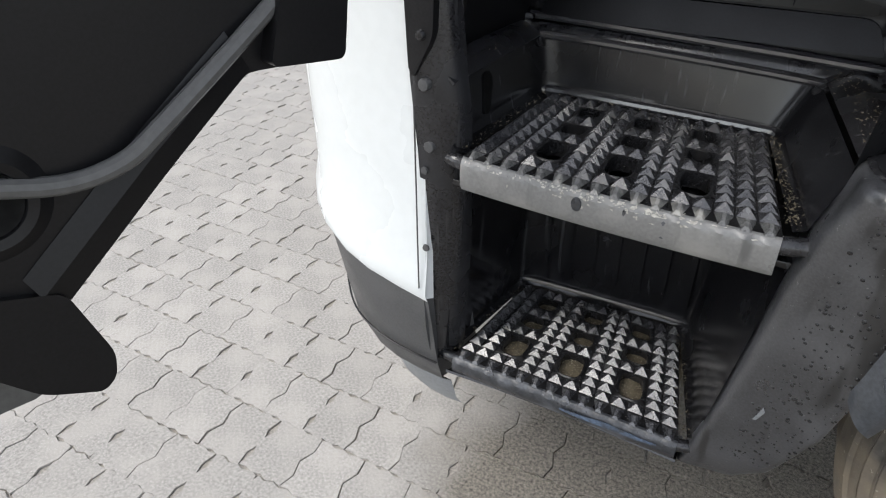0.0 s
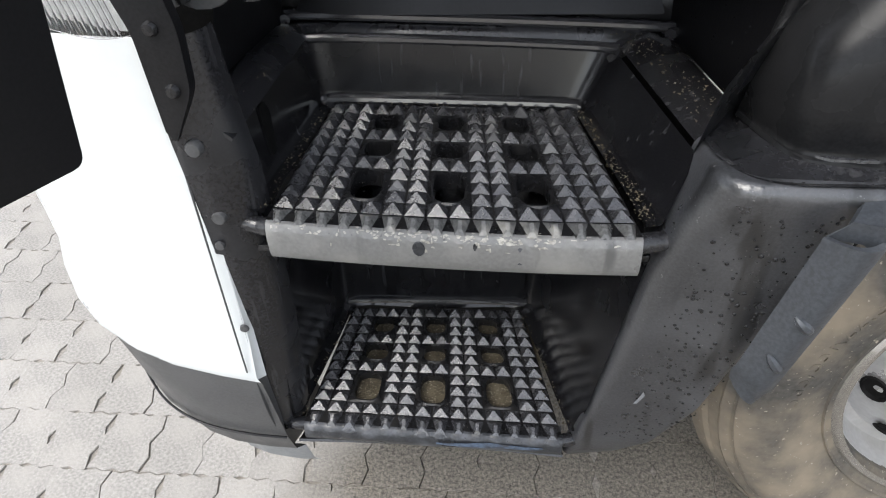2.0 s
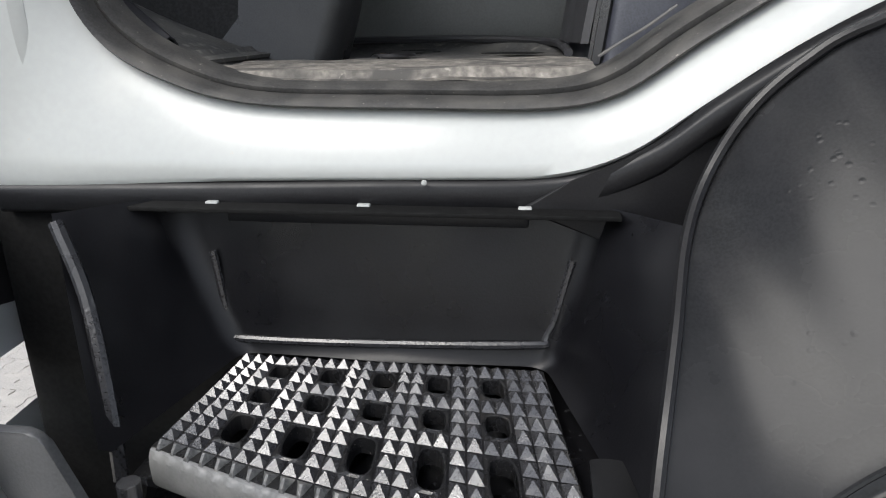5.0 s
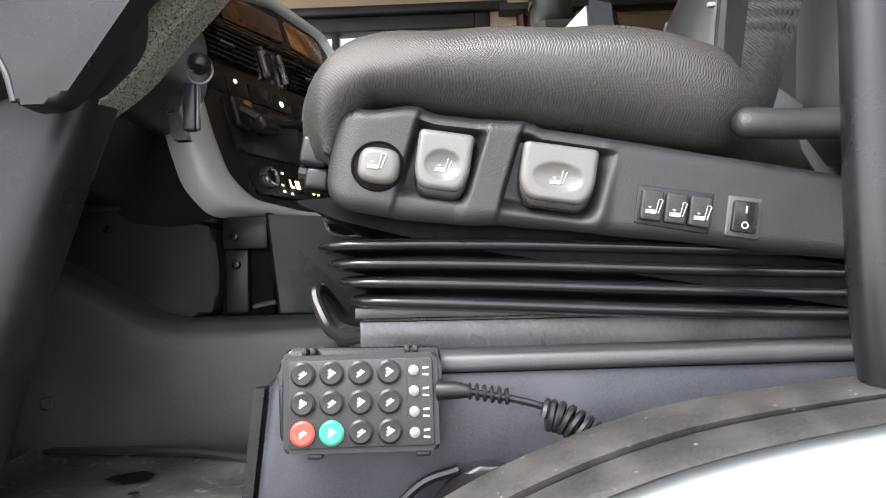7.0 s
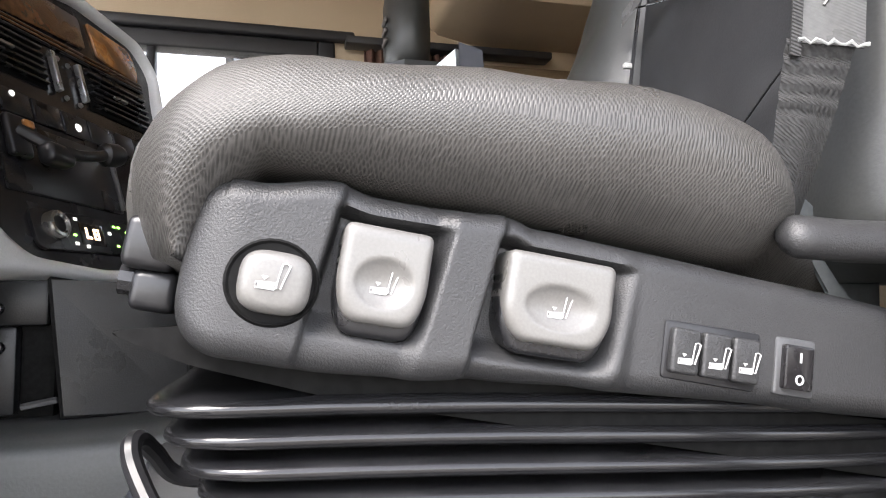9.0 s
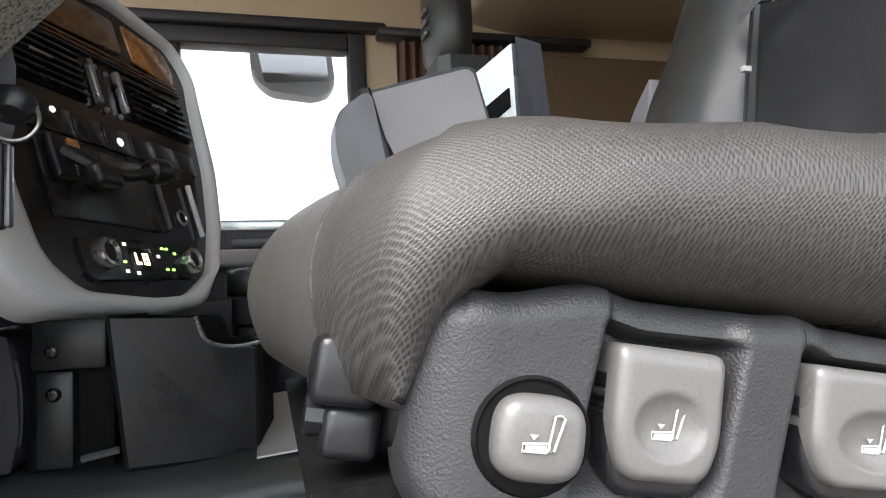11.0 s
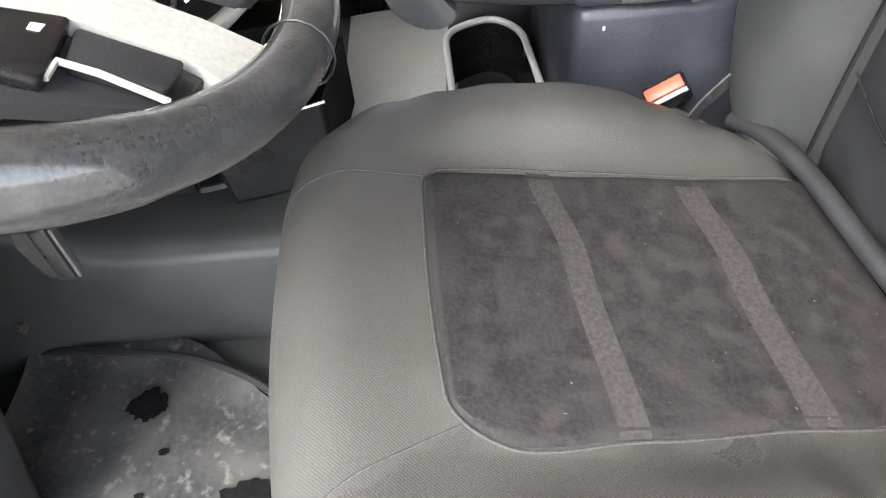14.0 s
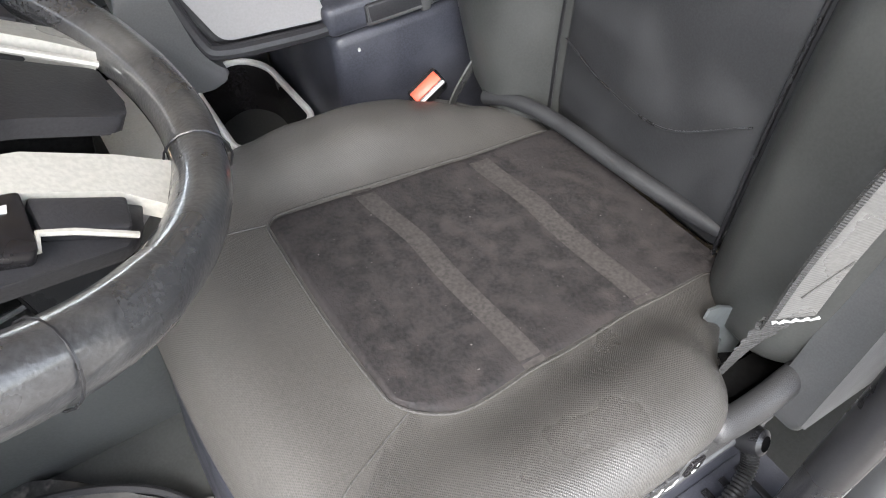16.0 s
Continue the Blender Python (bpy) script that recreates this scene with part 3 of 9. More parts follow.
def well(name, floor, top, parent, mat, label, r=0.03, thick=0.004, lip=0.0):
    """Three walls round a step, from the outline at its floor to the one at its top: front-left, back-left, back-right, front-right."""
    def line(o):
        pts = [Vector(p) for p in o]
        out = [pts[0].lerp(pts[1], i / 6) for i in range(6)]
        for a, b, c in ((pts[0], pts[1], pts[2]), (pts[1], pts[2], pts[3])):
            da, dc = (a - b).normalized() * r, (c - b).normalized() * r
            for i in range(7):
                t = i / 6
                out.append((1 - t) ** 2 * (b + da) + 2 * t * (1 - t) * b + t * t * (b + dc))
            if b is pts[1]:
                out += [pts[1].lerp(pts[2], 0.15 + 0.7 * i / 8) for i in range(9)]
        out += [pts[2].lerp(pts[3], i / 6) for i in range(1, 7)]
        # order along the outline
        return out
    A, B = line(floor), line(top)
    rows = []
    for k in range(9):
        t = k / 8
        rows.append([a.lerp(b, t) for a, b in zip(A, B)])
    # small cove at the foot
    foot = [a + (sum(A, Vector()) / len(A) - a).normalized() * 0.012 for a in A]
    rows.insert(0, [p + Vector((0, 0, 0.002)) for p in foot])
    rows[1] = [p + Vector((0, 0, 0.01)) for p in rows[1]]
    return part(name, loft(rows, closed=False), mat, parent, label, angle=50)


def add_drops_on(bm, fn, n, rnd, r0, r1, u=(0, 1), v=(0, 1)):
    """Standing drops as small domes on a surface given by fn(u, v)."""
    for _ in range(n):
        a, b = rnd.uniform(*u), rnd.uniform(*v)
        p = Vector(fn(a, b))
        du, dv = Vector(fn(min(1, a + 0.01), b)) - p, Vector(fn(a, min(1, b + 0.01))) - p
        if du.length < 1e-6 or dv.length < 1e-6:
            continue
        nr = du.cross(dv).normalized()
        if nr.dot(Vector((-0.1, -1, 0.5))) < 0:
            nr = -nr
        r = lerp(r0, r1, rnd.random() ** 2.2)
        x = nr.orthogonal().normalized()
        y = nr.cross(x)
        lo = [bm.verts.new(p + (x * math.cos(k * 1.0472) + y * math.sin(k * 1.0472)) * r) for k in range(6)]
        hi = [bm.verts.new(p + (x * math.cos(k * 1.0472) + y * math.sin(k * 1.0472)) * r * 0.65 + nr * r * 0.24) for k in range(6)]
        for k in range(6):
            bm.faces.new((lo[k], lo[(k + 1) % 6], hi[(k + 1) % 6], hi[k]))
        bm.faces.new(hi)


def step_unit():
    """The moulded boarding steps at the cab's corner: three studded treads in stepped wells, with the skin round them."""
    root = tagged(empty("boarding_steps", (0, 0, 0.4)), "wet black plastic boarding steps with studded treads", "steps")
    base = root.location

    def sub(ob):
        ob.matrix_parent_inverse = Matrix.Translation(-base)
        return ob

    def P(name, bm, mat, label="", **k):
        return sub(part(name, bm, mat, root, label, **k))

    def tread(*a, **k):
        t, c = step_tread(*a, root, **k)
        sub(t)
        return t

    tread("lower_tread", (-0.223, -0.03, 0.42), (0.147, -0.034, 0.418), (-0.198, 0.212, 0.42), (0.09, 0.222, 0.42), 14, hole_grid(3, 2), 0.034, M_nose_dark, label="black lower tread scraped with blue paint")
    tread("middle_tread", (-0.196, -0.06, 0.80), (0.197, -0.072, 0.798), (-0.183, 0.213, 0.80), (0.145, 0.203, 0.80), 16, hole_grid(3, 3), 0.047, M_worn, label="middle tread with a worn grey nose", bow=0.006)
    tread("upper_tread", (-0.205, 0.085, 1.18), (0.295, -0.045, 1.178), (-0.19, 0.31, 1.18), (0.24, 0.31, 1.18), 24, hole_grid(5, 3), 0.05, M_worn, label="upper tread with a worn grey nose", bow=0.012)
    # Sheet added under the holes in place of the lit ground seen through them.
    P("grit_bed", sheet(lambda u, v: (lerp(-0.205, 0.12, u), lerp(-0.015, 0.205, v), 0.4085 + 0.002 * noise.noise(Vector((u * 40, v * 30, 0)))), 60, 40, 0.003), M_grit, "brown gritty sheet added below the drain holes")
    # blue scrape on the lower nose
    P("paint_scrape", sheet(lambda u, v: (lerp(-0.03, 0.12, u), -0.0445 - 0.001 * math.sin(9 * u), 0.404 + 0.011 * (v - 0.5) * (1 - 0.7 * abs(2 * u - 1))), 12, 3, 0.0008), M_blue)
    for x, z, r in ((-0.03, 0.782, 0.009), (0.075, 0.776, 0.011), (0.03, 0.786, 0.005)):
        P("wear_spot", lathe([(0, 0.0012), (r * 0.9, 0.001), (r, 0)], 14, Matrix.Translation((x, -0.0808, z)) @ pose(0, 0, 0, 90, 0, 0) @ Matrix.Diagonal((0.75, 1.1, 1, 1))), M_nose_dark)
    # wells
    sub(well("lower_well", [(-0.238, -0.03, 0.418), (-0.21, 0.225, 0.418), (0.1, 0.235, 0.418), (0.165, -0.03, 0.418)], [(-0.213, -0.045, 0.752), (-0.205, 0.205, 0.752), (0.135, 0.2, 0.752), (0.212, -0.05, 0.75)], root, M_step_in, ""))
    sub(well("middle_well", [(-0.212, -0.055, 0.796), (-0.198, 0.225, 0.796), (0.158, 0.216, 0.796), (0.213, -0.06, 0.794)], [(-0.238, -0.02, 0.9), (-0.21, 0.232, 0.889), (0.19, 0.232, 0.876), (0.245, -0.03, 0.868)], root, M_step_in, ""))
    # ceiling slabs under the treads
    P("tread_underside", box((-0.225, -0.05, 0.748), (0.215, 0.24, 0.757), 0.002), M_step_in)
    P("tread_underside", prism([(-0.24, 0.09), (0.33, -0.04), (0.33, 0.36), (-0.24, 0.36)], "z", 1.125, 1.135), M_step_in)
    # ledge behind the middle well and the riser to the upper tread
    ledge = [(-0.25, -0.02), (-0.215, 0.236), (0.193, 0.236), (0.25, -0.03)]
    out = [(-0.262, 0.05), (-0.24, 0.262), (0.262, 0.252), (0.31, 0.02)]

    def ledge_fn(u, v):
        k = u * 3
        i = min(int(k), 2)
        a = Vector(ledge[i]).lerp(Vector(ledge[i + 1]), k - i)
        b = Vector(out[i]).lerp(Vector(out[i + 1]), k - i)
        p = a.lerp(b, v)
        z = lerp(0.9, 0.872, u)
        return (p.x, p.y, z + 0.012 * math.sin(v * math.pi) + 0.004 * v)

    P("ledge", sheet(ledge_fn, 45, 6), M_step, angle=60)

    def riser(u, v):
        k = u * 3
        i = min(int(k), 2)
        a = Vector((*out[i], 0)).lerp(Vector((*out[i + 1], 0)), k - i)
        top = [(-0.24, 0.12), (-0.225, 0.32), (0.255, 0.3), (0.335, 0.0)]
        b = Vector((*top[i], 0)).lerp(Vector((*top[i + 1], 0)), k - i)
        p = a.lerp(b, sstep(v) * 0.9 + 0.1 * v)
        z0 = lerp(0.905, 0.878, u)
        return (p.x, p.y + (0.012 * math.exp(-((v - 0.26) / 0.05) ** 2) if i == 1 else 0), lerp(z0, 1.132, v))

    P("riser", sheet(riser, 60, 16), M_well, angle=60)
    # beads: rounded bright rims along the wells' back edges
    for pts, r in ((((-0.198, 0.217, 0.806), (-0.16, 0.221, 0.807), (0.12, 0.214, 0.805), (0.155, 0.209, 0.803)), 0.0065),
                   (((-0.208, 0.21, 0.88), (-0.19, 0.229, 0.89), (0.17, 0.229, 0.878), (0.188, 0.21, 0.87)), 0.0055),
                   (((-0.238, 0.235, 0.911), (-0.215, 0.253, 0.913), (0.235, 0.244, 0.9), (0.258, 0.225, 0.895)), 0.006),
                   (((-0.207, 0.205, 0.43), (-0.185, 0.222, 0.432), (0.08, 0.229, 0.432), (0.098, 0.21, 0.43)), 0.005)):
        P("bead", tube(smooth_line(pts, 6), r * 1.25, 10), M_bead)
    # stepped panels at the back of the recess below the upper tread
    def recess(z0, z1, xl, xr, y0, y1, mat, name):
        line = rounded([(xl[0], z0), (xl[1], z1), (xr[1], z1), (xr[0], z0)], [0.004, 0.02, 0.02, 0.004], 4)
        rows = [[Vector((x, lerp(y0, y1, (z - z0) / (z1 - z0)) + d, z)) for x, z in line] for d in (0.01, 0.0015, 0.0)]
        P(name, loft(rows), mat, angle=40)

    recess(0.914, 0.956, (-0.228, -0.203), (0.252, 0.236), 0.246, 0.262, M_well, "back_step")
    recess(0.96, 1.06, (-0.2, -0.19), (0.232, 0.222), 0.266, 0.284, M_back_panel, "back_panel")
    for x in (-0.07, 0.05, 0.13):
        P("panel_groove", tube([(x, 0.2655, 0.963), (x + 0.003, 0.2825, 1.055)], 0.0012, 6), M_well)
    # left flange: the upright strip beside the bumper, with the slot in the well's wall
    fl = [(-0.252, -0.075, 1.0), (-0.246, -0.078, 0.9), (-0.242, -0.07, 0.8), (-0.24, -0.058, 0.65), (-0.246, -0.045, 0.5), (-0.252, -0.035, 0.4)]

    def flange(u, v):
        k = v * (len(fl) - 1)
        i = min(int(k), len(fl) - 2)
        p = Vector(fl[i]).lerp(Vector(fl[i + 1]), k - i)
        w = lerp(0.028, 0.042, 1 - abs(2 * v - 0.6))
        a = u * math.pi * 0.5
        return (p.x - 0.018 + (0.018 + w) * math.sin(a) ** 1.0 * 1.0, p.y + 0.05 * (1 - math.cos(a)) * (0.9 if u < 1 else 1), p.z)

    P("flange", sheet(flange, 10, 30), M_step, angle=60)
    P("shoulder", sheet(lambda u, v: (lerp(-0.262, -0.212, v), lerp(-0.06, 0.23, u), lerp(0.905, 0.9, u) + 0.01 * math.sin(math.pi * v) - 0.012 * v), 10, 6, 0.004), M_step)
    # Near-black patch on the wall paints the slot's inner shade.
    hole = rounded([(0.034, 0.822), (0.05, 0.822), (0.072, 0.862), (0.068, 0.876), (0.05, 0.876)], 0.006, 3)
    P("slot", loft([[Vector((-0.2045 - 0.24 * (z - 0.796) - 0.05 * (0.1 - y) + d, y, z)) for y, z in hole] for d in (-0.006, 0.003)]), M_dark)
    # right shell: the well's edge rolls round to a broad flat skin, which rolls over at the top to a wet shelf
    col = [(0.375, 0.152, -0.03, 0.235, -0.018), (0.425, 0.164, -0.038, 0.268, -0.042), (0.53, 0.184, -0.047, 0.303, -0.072), (0.64, 0.2, -0.056, 0.322, -0.092), (0.735, 0.211, -0.066, 0.345, -0.102), (0.8, 0.221, -0.08, 0.372, -0.109), (0.868, 0.246, -0.108, 0.4, -0.114)]

    def column(z):
        z = min(max(z, col[0][0]), col[-1][0])
        for a, b in zip(col, col[1:]):
            if z <= b[0]:
                t = (z - a[0]) / (b[0] - a[0])
                return [lerp(p, q, t) for p, q in zip(a[1:], b[1:])]

    def skin_ring(z, d=0.0):
        xi, yi, xo, yo = column(z)
        r = lerp(0.02, 0.05, sstep((z - 0.5) / 0.36))
        pts = rounded([(xi - 0.003 + d, -0.012), (xi + d, yi + d), (xo - d, yo + d), (xo + 0.004 - d, yo + 0.04)], [0, r, 0.016, 0], 9)
        return [Vector((x, y, z)) for x, y in pts]

    levels = [0.375 + 0.49 * i / 40 for i in range(41)]
    rings = [skin_ring(z) for z in levels]
    for dz, d in ((0.008, 0.0008), (0.0135, 0.004), (0.0165, 0.009), (0.0175, 0.016)):
        rings.append([p + Vector((0, 0, 0.865 + dz - 0.868)) for p in skin_ring(0.868, d)])
    foot = [Vector((p.x, p.y + 0.012, p.z - 0.01)) for p in rings[0]]
    P("right_shell", loft([foot] + rings, closed=False, caps=False), M_skin, "wet black skin with scuffs and drops", angle=60)

    def face(u, v):
        z = lerp(0.4, 0.868, v)
        xi, yi, xo, yo = column(z)
        return Vector((lerp(xi + 0.028, xo, u), lerp(yi, yo, lerp(0.22, 1, u)) - 0.0004, z))

    front = smooth_line([(0.248, -0.015, 0.884), (0.254, -0.055, 0.8835), (0.275, -0.09, 0.8825), (0.31, -0.104, 0.8825), (0.36, -0.106, 0.883), (0.4, -0.106, 0.883)], 6)
    rear = smooth_line([(0.312, 0.02, 0.894), (0.317, -0.03, 0.892), (0.326, -0.058, 0.889), (0.345, -0.071, 0.888), (0.37, -0.073, 0.888), (0.4, -0.073, 0.888)], 6)

    def shelf(u, v):
        i = min(int(u * (len(front) - 1)), len(front) - 2)
        f = u * (len(front) - 1) - i
        p = front[i].lerp(front[i + 1], f).lerp(rear[i].lerp(rear[i + 1], f), v)
        return p - Vector((0, 0, 0.0035 * math.sin(math.pi * v)))

    P("shelf", sheet(shelf, 30, 8), M_step, "wet shelf beside the well", angle=60)
    P("shelf_bead", tube([p + Vector((0.002, 0.001, 0.001)) for p in rear[8:]], 0.004, 8), M_step)
    P("puddle", sheet(lambda u, v: shelf(0.1 + 0.16 * u, 0.12 + (0.4 + 0.12 * math.sin(7 * u)) * v) + Vector((0, 0, 0.0012)), 10, 8), M_drop)
    # rounded ends of the treads' noses
    for a, b, r in (((0.192, -0.066, 0.784), (0.236, -0.052, 0.784), 0.014), ((-0.196, -0.054, 0.786), (-0.222, -0.05, 0.788), 0.013), ((0.146, -0.03, 0.406), (0.172, -0.02, 0.406), 0.012), ((-0.224, -0.024, 0.408), (-0.25, -0.024, 0.41), 0.012)):
        P("nose_end", tube(smooth_line([a, Vector(a).lerp(Vector(b), 0.5) + Vector((0, -0.002, 0.001)), b], 5), r * 0.8, 12), M_step)
    bm = bmesh.new()
    rnd = random.Random(8)
    add_drops_on(bm, face, 420, rnd, 0.0007, 0.003, (0.05, 0.97), (0.08, 0.97))
    add_drops_on(bm, riser, 120, rnd, 0.0007, 0.002, (0.62, 1.0), (0.1, 0.9))
    add_drops_on(bm, shelf, 160, rnd, 0.0006, 0.002)
    ob = P("raindrop_film", bm, M_drop, "beaded rain drops", angle=80)
    ob["kind"] = "stuff"
    # dirt lying along the treads' edges
    bm = bmesh.new()
    for (ax, ay), (bx, by), z, n, w in (((0.152, -0.02), (0.1, 0.21), 0.422, 220, 0.012), ((-0.228, -0.02), (-0.205, 0.2), 0.422, 90, 0.01), ((0.206, -0.055), (0.155, 0.19), 0.803, 260, 0.01), ((-0.205, -0.05), (-0.192, 0.2), 0.803, 160, 0.012), ((-0.19, 0.214), (0.14, 0.208), 0.803, 120, 0.006), ((0.205, 0.236), (0.27, 0.0), 0.892, 160, 0.025), ((-0.235, 0.22), (-0.235, 0.0), 0.905, 60, 0.02)):
        for _ in range(n):
            t = rnd.random()
            p = Vector((lerp(ax, bx, t) + rnd.gauss(0, w * 0.5), lerp(ay, by, t) + rnd.gauss(0, w * 0.4), z + 0.001))
            r = rnd.uniform(0.0005, 0.0019)
            vs = [bm.verts.new(p + Vector((rnd.uniform(-1, 1), rnd.uniform(-1, 1), rnd.uniform(-0.3, 0.9))) * r * 1.5) for _ in range(4)]
            for tri in ((0, 1, 2), (0, 2, 3), (0, 3, 1), (1, 3, 2)):
                bm.faces.new([vs[i] for i in tri])
    ob = P("edge_grit", bm, M_grit, "loose grit along the edges", smooth=False)
    ob["kind"] = "stuff"
    # the shell's rounded top beside the upper tread
    P("upper_shoulder", sheet(lambda u, v: (0.287 + 0.058 * sstep(u), lerp(-0.075, 0.1, v) + 0.02 * (u - 0.5), 1.198 - 0.03 * u ** 3 - 0.02 * (1 - min(1, v * 6)) ** 2), 10, 14, 0.006), M_fender)
    # scuff on the skin and a seam bead on the shelf
    P("scuff", sheet(lambda u, v: face(0.16 + 0.05 * u + 0.04 * v, 0.27 + 0.06 * v * (1 - 0.3 * u)) + Vector((0, -0.0012 - 0.012 * (1 - u) * 0.1, 0)), 4, 4), M_lip)
    P("sill_edge", sheet(lambda u, v: Vector((lerp(-0.235, 0.15, u), -0.036 + 0.006 * math.sin(math.pi * u) + 0.05 * v, 0.386 - 0.012 * math.sin(math.pi * v) - 0.004 * u)), 20, 6, 0.004), M_step)
    # clips on the flange
    for p in ((-0.243, -0.079, 0.894), (-0.243, -0.068, 0.806), (-0.257, -0.01, 0.412)):
        P("clip", lathe([(0, 0.004), (0.007, 0.003), (0.009, 0), (0.009, -0.006)], 12, Matrix.Translation(p) @ pose(0, 0, 0, 90, 0, 0)), M_bumper)
    # ribs on the lower well's back wall
    for i in range(7):
        x = -0.16 + i * 0.042
        P("rib", tube([(x, 0.222, 0.47), (x + 0.003, 0.207, 0.74)], 0.003, 6), M_step_in)
    return root


def bumper_section(z, inset=0.0):
    """The bumper's corner in plan at one height, from beside the steps round to the truck's front."""
    pts = [(-0.252, -0.068), (-0.3, -0.072), (-0.36, -0.07), (-0.41, -0.06), (-0.455, -0.04), (-0.495, -0.008), (-0.535, 0.04), (-0.575, 0.11), (-0.61, 0.2), (-0.635, 0.32), (-0.65, 0.5), (-0.655, 0.75), (-0.655, 1.3), (-0.655, 2.6)]
    out = []
    for x, y in pts:
        k = min(1.0, max(0.0, (-0.252 - x) / 0.25))
        out.append(Vector((x + inset * (0.2 + 0.9 * k), y + inset * 0.75, z)))
    return out


def bumper():
    root = tagged(empty("front_bumper", (-0.4, 0.1, 0.3)), "white and dark grey bumper corner of a truck", "bumper")
    inv = Matrix.Translation(-root.location)

    def P(name, bm, mat, label="", **k):
        ob = part(name, bm, mat, root, label, **k)
        ob.matrix_parent_inverse = inv
        return ob

    def tilt(z, ins, a, b):
        """One ring whose height runs from a beside the steps to b at the front."""
        ring = bumper_section(0, ins)
        n = len(ring)
        return [Vector((p.x, p.y, lerp(a, b, min(1, i / 6)))) for i, p in enumerate(ring)]

    white = [tilt(0, 0.002, 0.543, 0.63), tilt(0, -0.004, 0.556, 0.645), tilt(0, -0.002, 0.575, 0.66), tilt(0, 0.004, 0.62, 0.7), tilt(0, 0.003, 0.75, 0.78), tilt(0, 0.0, 0.9, 0.9), tilt(0, 0.001, 1.0, 1.018)]
    P("painted_panel", loft(white, closed=False), M_white, "white painted panel", angle=50)
    upper = []
    for z, ins, x in ((1.11, 0.004, -0.306), (1.118, 0.001, -0.307), (1.138, 0.0, -0.305), (1.165, 0.0, -0.284), (1.2, 0.0, -0.3), (1.24, 0.0, -0.305), (1.42, 0.0, -0.32)):
        ring = tilt(0, ins, z, z + 0.02)[1:]
        ring[0].x = x
        upper.append(ring)
    P("upper_panel", loft(upper, closed=False), M_white, "white panel over the lamp", angle=50)
    P("panel_edge", loft([[Vector((-0.252, -0.066, 0.545 + 0.475 * i / 20)) + Vector((-0.008 * math.exp(-i / 2.0), 0, 0)) for i in range(21)], [Vector((-0.247, -0.055, 0.545 + 0.475 * i / 20)) for i in range(21)]], closed=False), M_white)
    P("seam", tube([(-0.262, -0.0735, 0.57 + 0.45 * i / 12) for i in range(13)], 0.0012, 6), M_bumper)
    grey = [tilt(0, 0.075, 0.34, 0.38), tilt(0, 0.045, 0.36, 0.4), tilt(0, 0.03, 0.4, 0.45), tilt(0, 0.012, 0.5, 0.58), tilt(0, 0.004, 0.541, 0.628)]
    P("lower_apron", loft(grey, closed=False), M_bumper, "dark grey lower apron", angle=50)
    P("apron_groove", tube(smooth_line([p + Vector((0.0, -0.002, 0)) for p in tilt(0, 0.028, 0.405, 0.455)[:8]], 4), 0.002, 6), M_trim)
    lip = [tilt(0, 0.11, 0.265, 0.28), tilt(0, 0.09, 0.29, 0.31), tilt(0, 0.072, 0.343, 0.383)]
    P("rubber_lip", loft(lip, closed=False), M_lip, "grey flexible lip", angle=50)
    P("inner_return", sheet(lambda u, v: (lerp(-0.252, -0.27, 0.3) + 0.02 * (1 - v) * 0 + 0.03 * u, -0.066 + 0.1 * u + 0.05 * (1 - v) ** 2, lerp(0.34, 0.545, v)), 4, 10), M_bumper)
    for z in (0.77, 0.645):
        P("push_pin", lathe([(0, 0.004), (0.005, 0.003), (0.006, 0)], 10, Matrix.Translation((-0.25, -0.069, z)) @ pose(0, 0, 0, 90, 0, 0)), M_bumper)
    return root


def corner_lamp():
    """The indicator lamp in the bumper's corner: reflector, amber bulb, ribbed clear lens."""
    root = tagged(empty("corner_lamp", (-0.3, -0.05, 1.07)), "clear ribbed corner lamp with an amber bulb", "lamp")
    inv = Matrix.Translation(-root.location)
    lo, hi = 1.004, 1.108

    def surf(u, v, off):
        ring = bumper_section(0, off)
        k = lerp(0.4 + 0.7 * v, 4.6, u)
        i = min(int(k), 4)
        p = ring[i].lerp(ring[i + 1], k - i)
        return (p.x, p.y, lerp(lo + 0.016 * u - 0.006 * math.sin(math.pi * min(1, u * 3)), hi + 0.015 * u, v))

    for name, off, mat, th in (("reflector", 0.03, M_reflector, 0.002), ("lens", 0.002, M_lens, 0.003)):
        ob = part(name, sheet(lambda u, v: surf(u, v, off), 24, 8, th), mat, root)
        ob.matrix_parent_inverse = inv
        ob.visible_shadow = name == "reflector"
    for i in range(40):
        u = (i + 0.5) / 40
        ob = part("lens_rib", tube([surf(min(1, u + 0.05 * (1 - k / 4)), k / 4, 0.001) for k in range(5)], 0.0016, 6), M_lens, root)
        ob.matrix_parent_inverse = inv
    bm = lathe([(0, 0.022), (0.01, 0.018), (0.014, 0.006), (0.012, -0.012), (0.006, -0.02), (0, -0.02)], 14, Matrix.Translation((-0.325, -0.058, 1.048)) @ pose(0, 0, 0, 60, 0, -20))
    ob = part("bulb", bm, M_amber, root, "amber bulb")
    ob.matrix_parent_inverse = inv
    return root


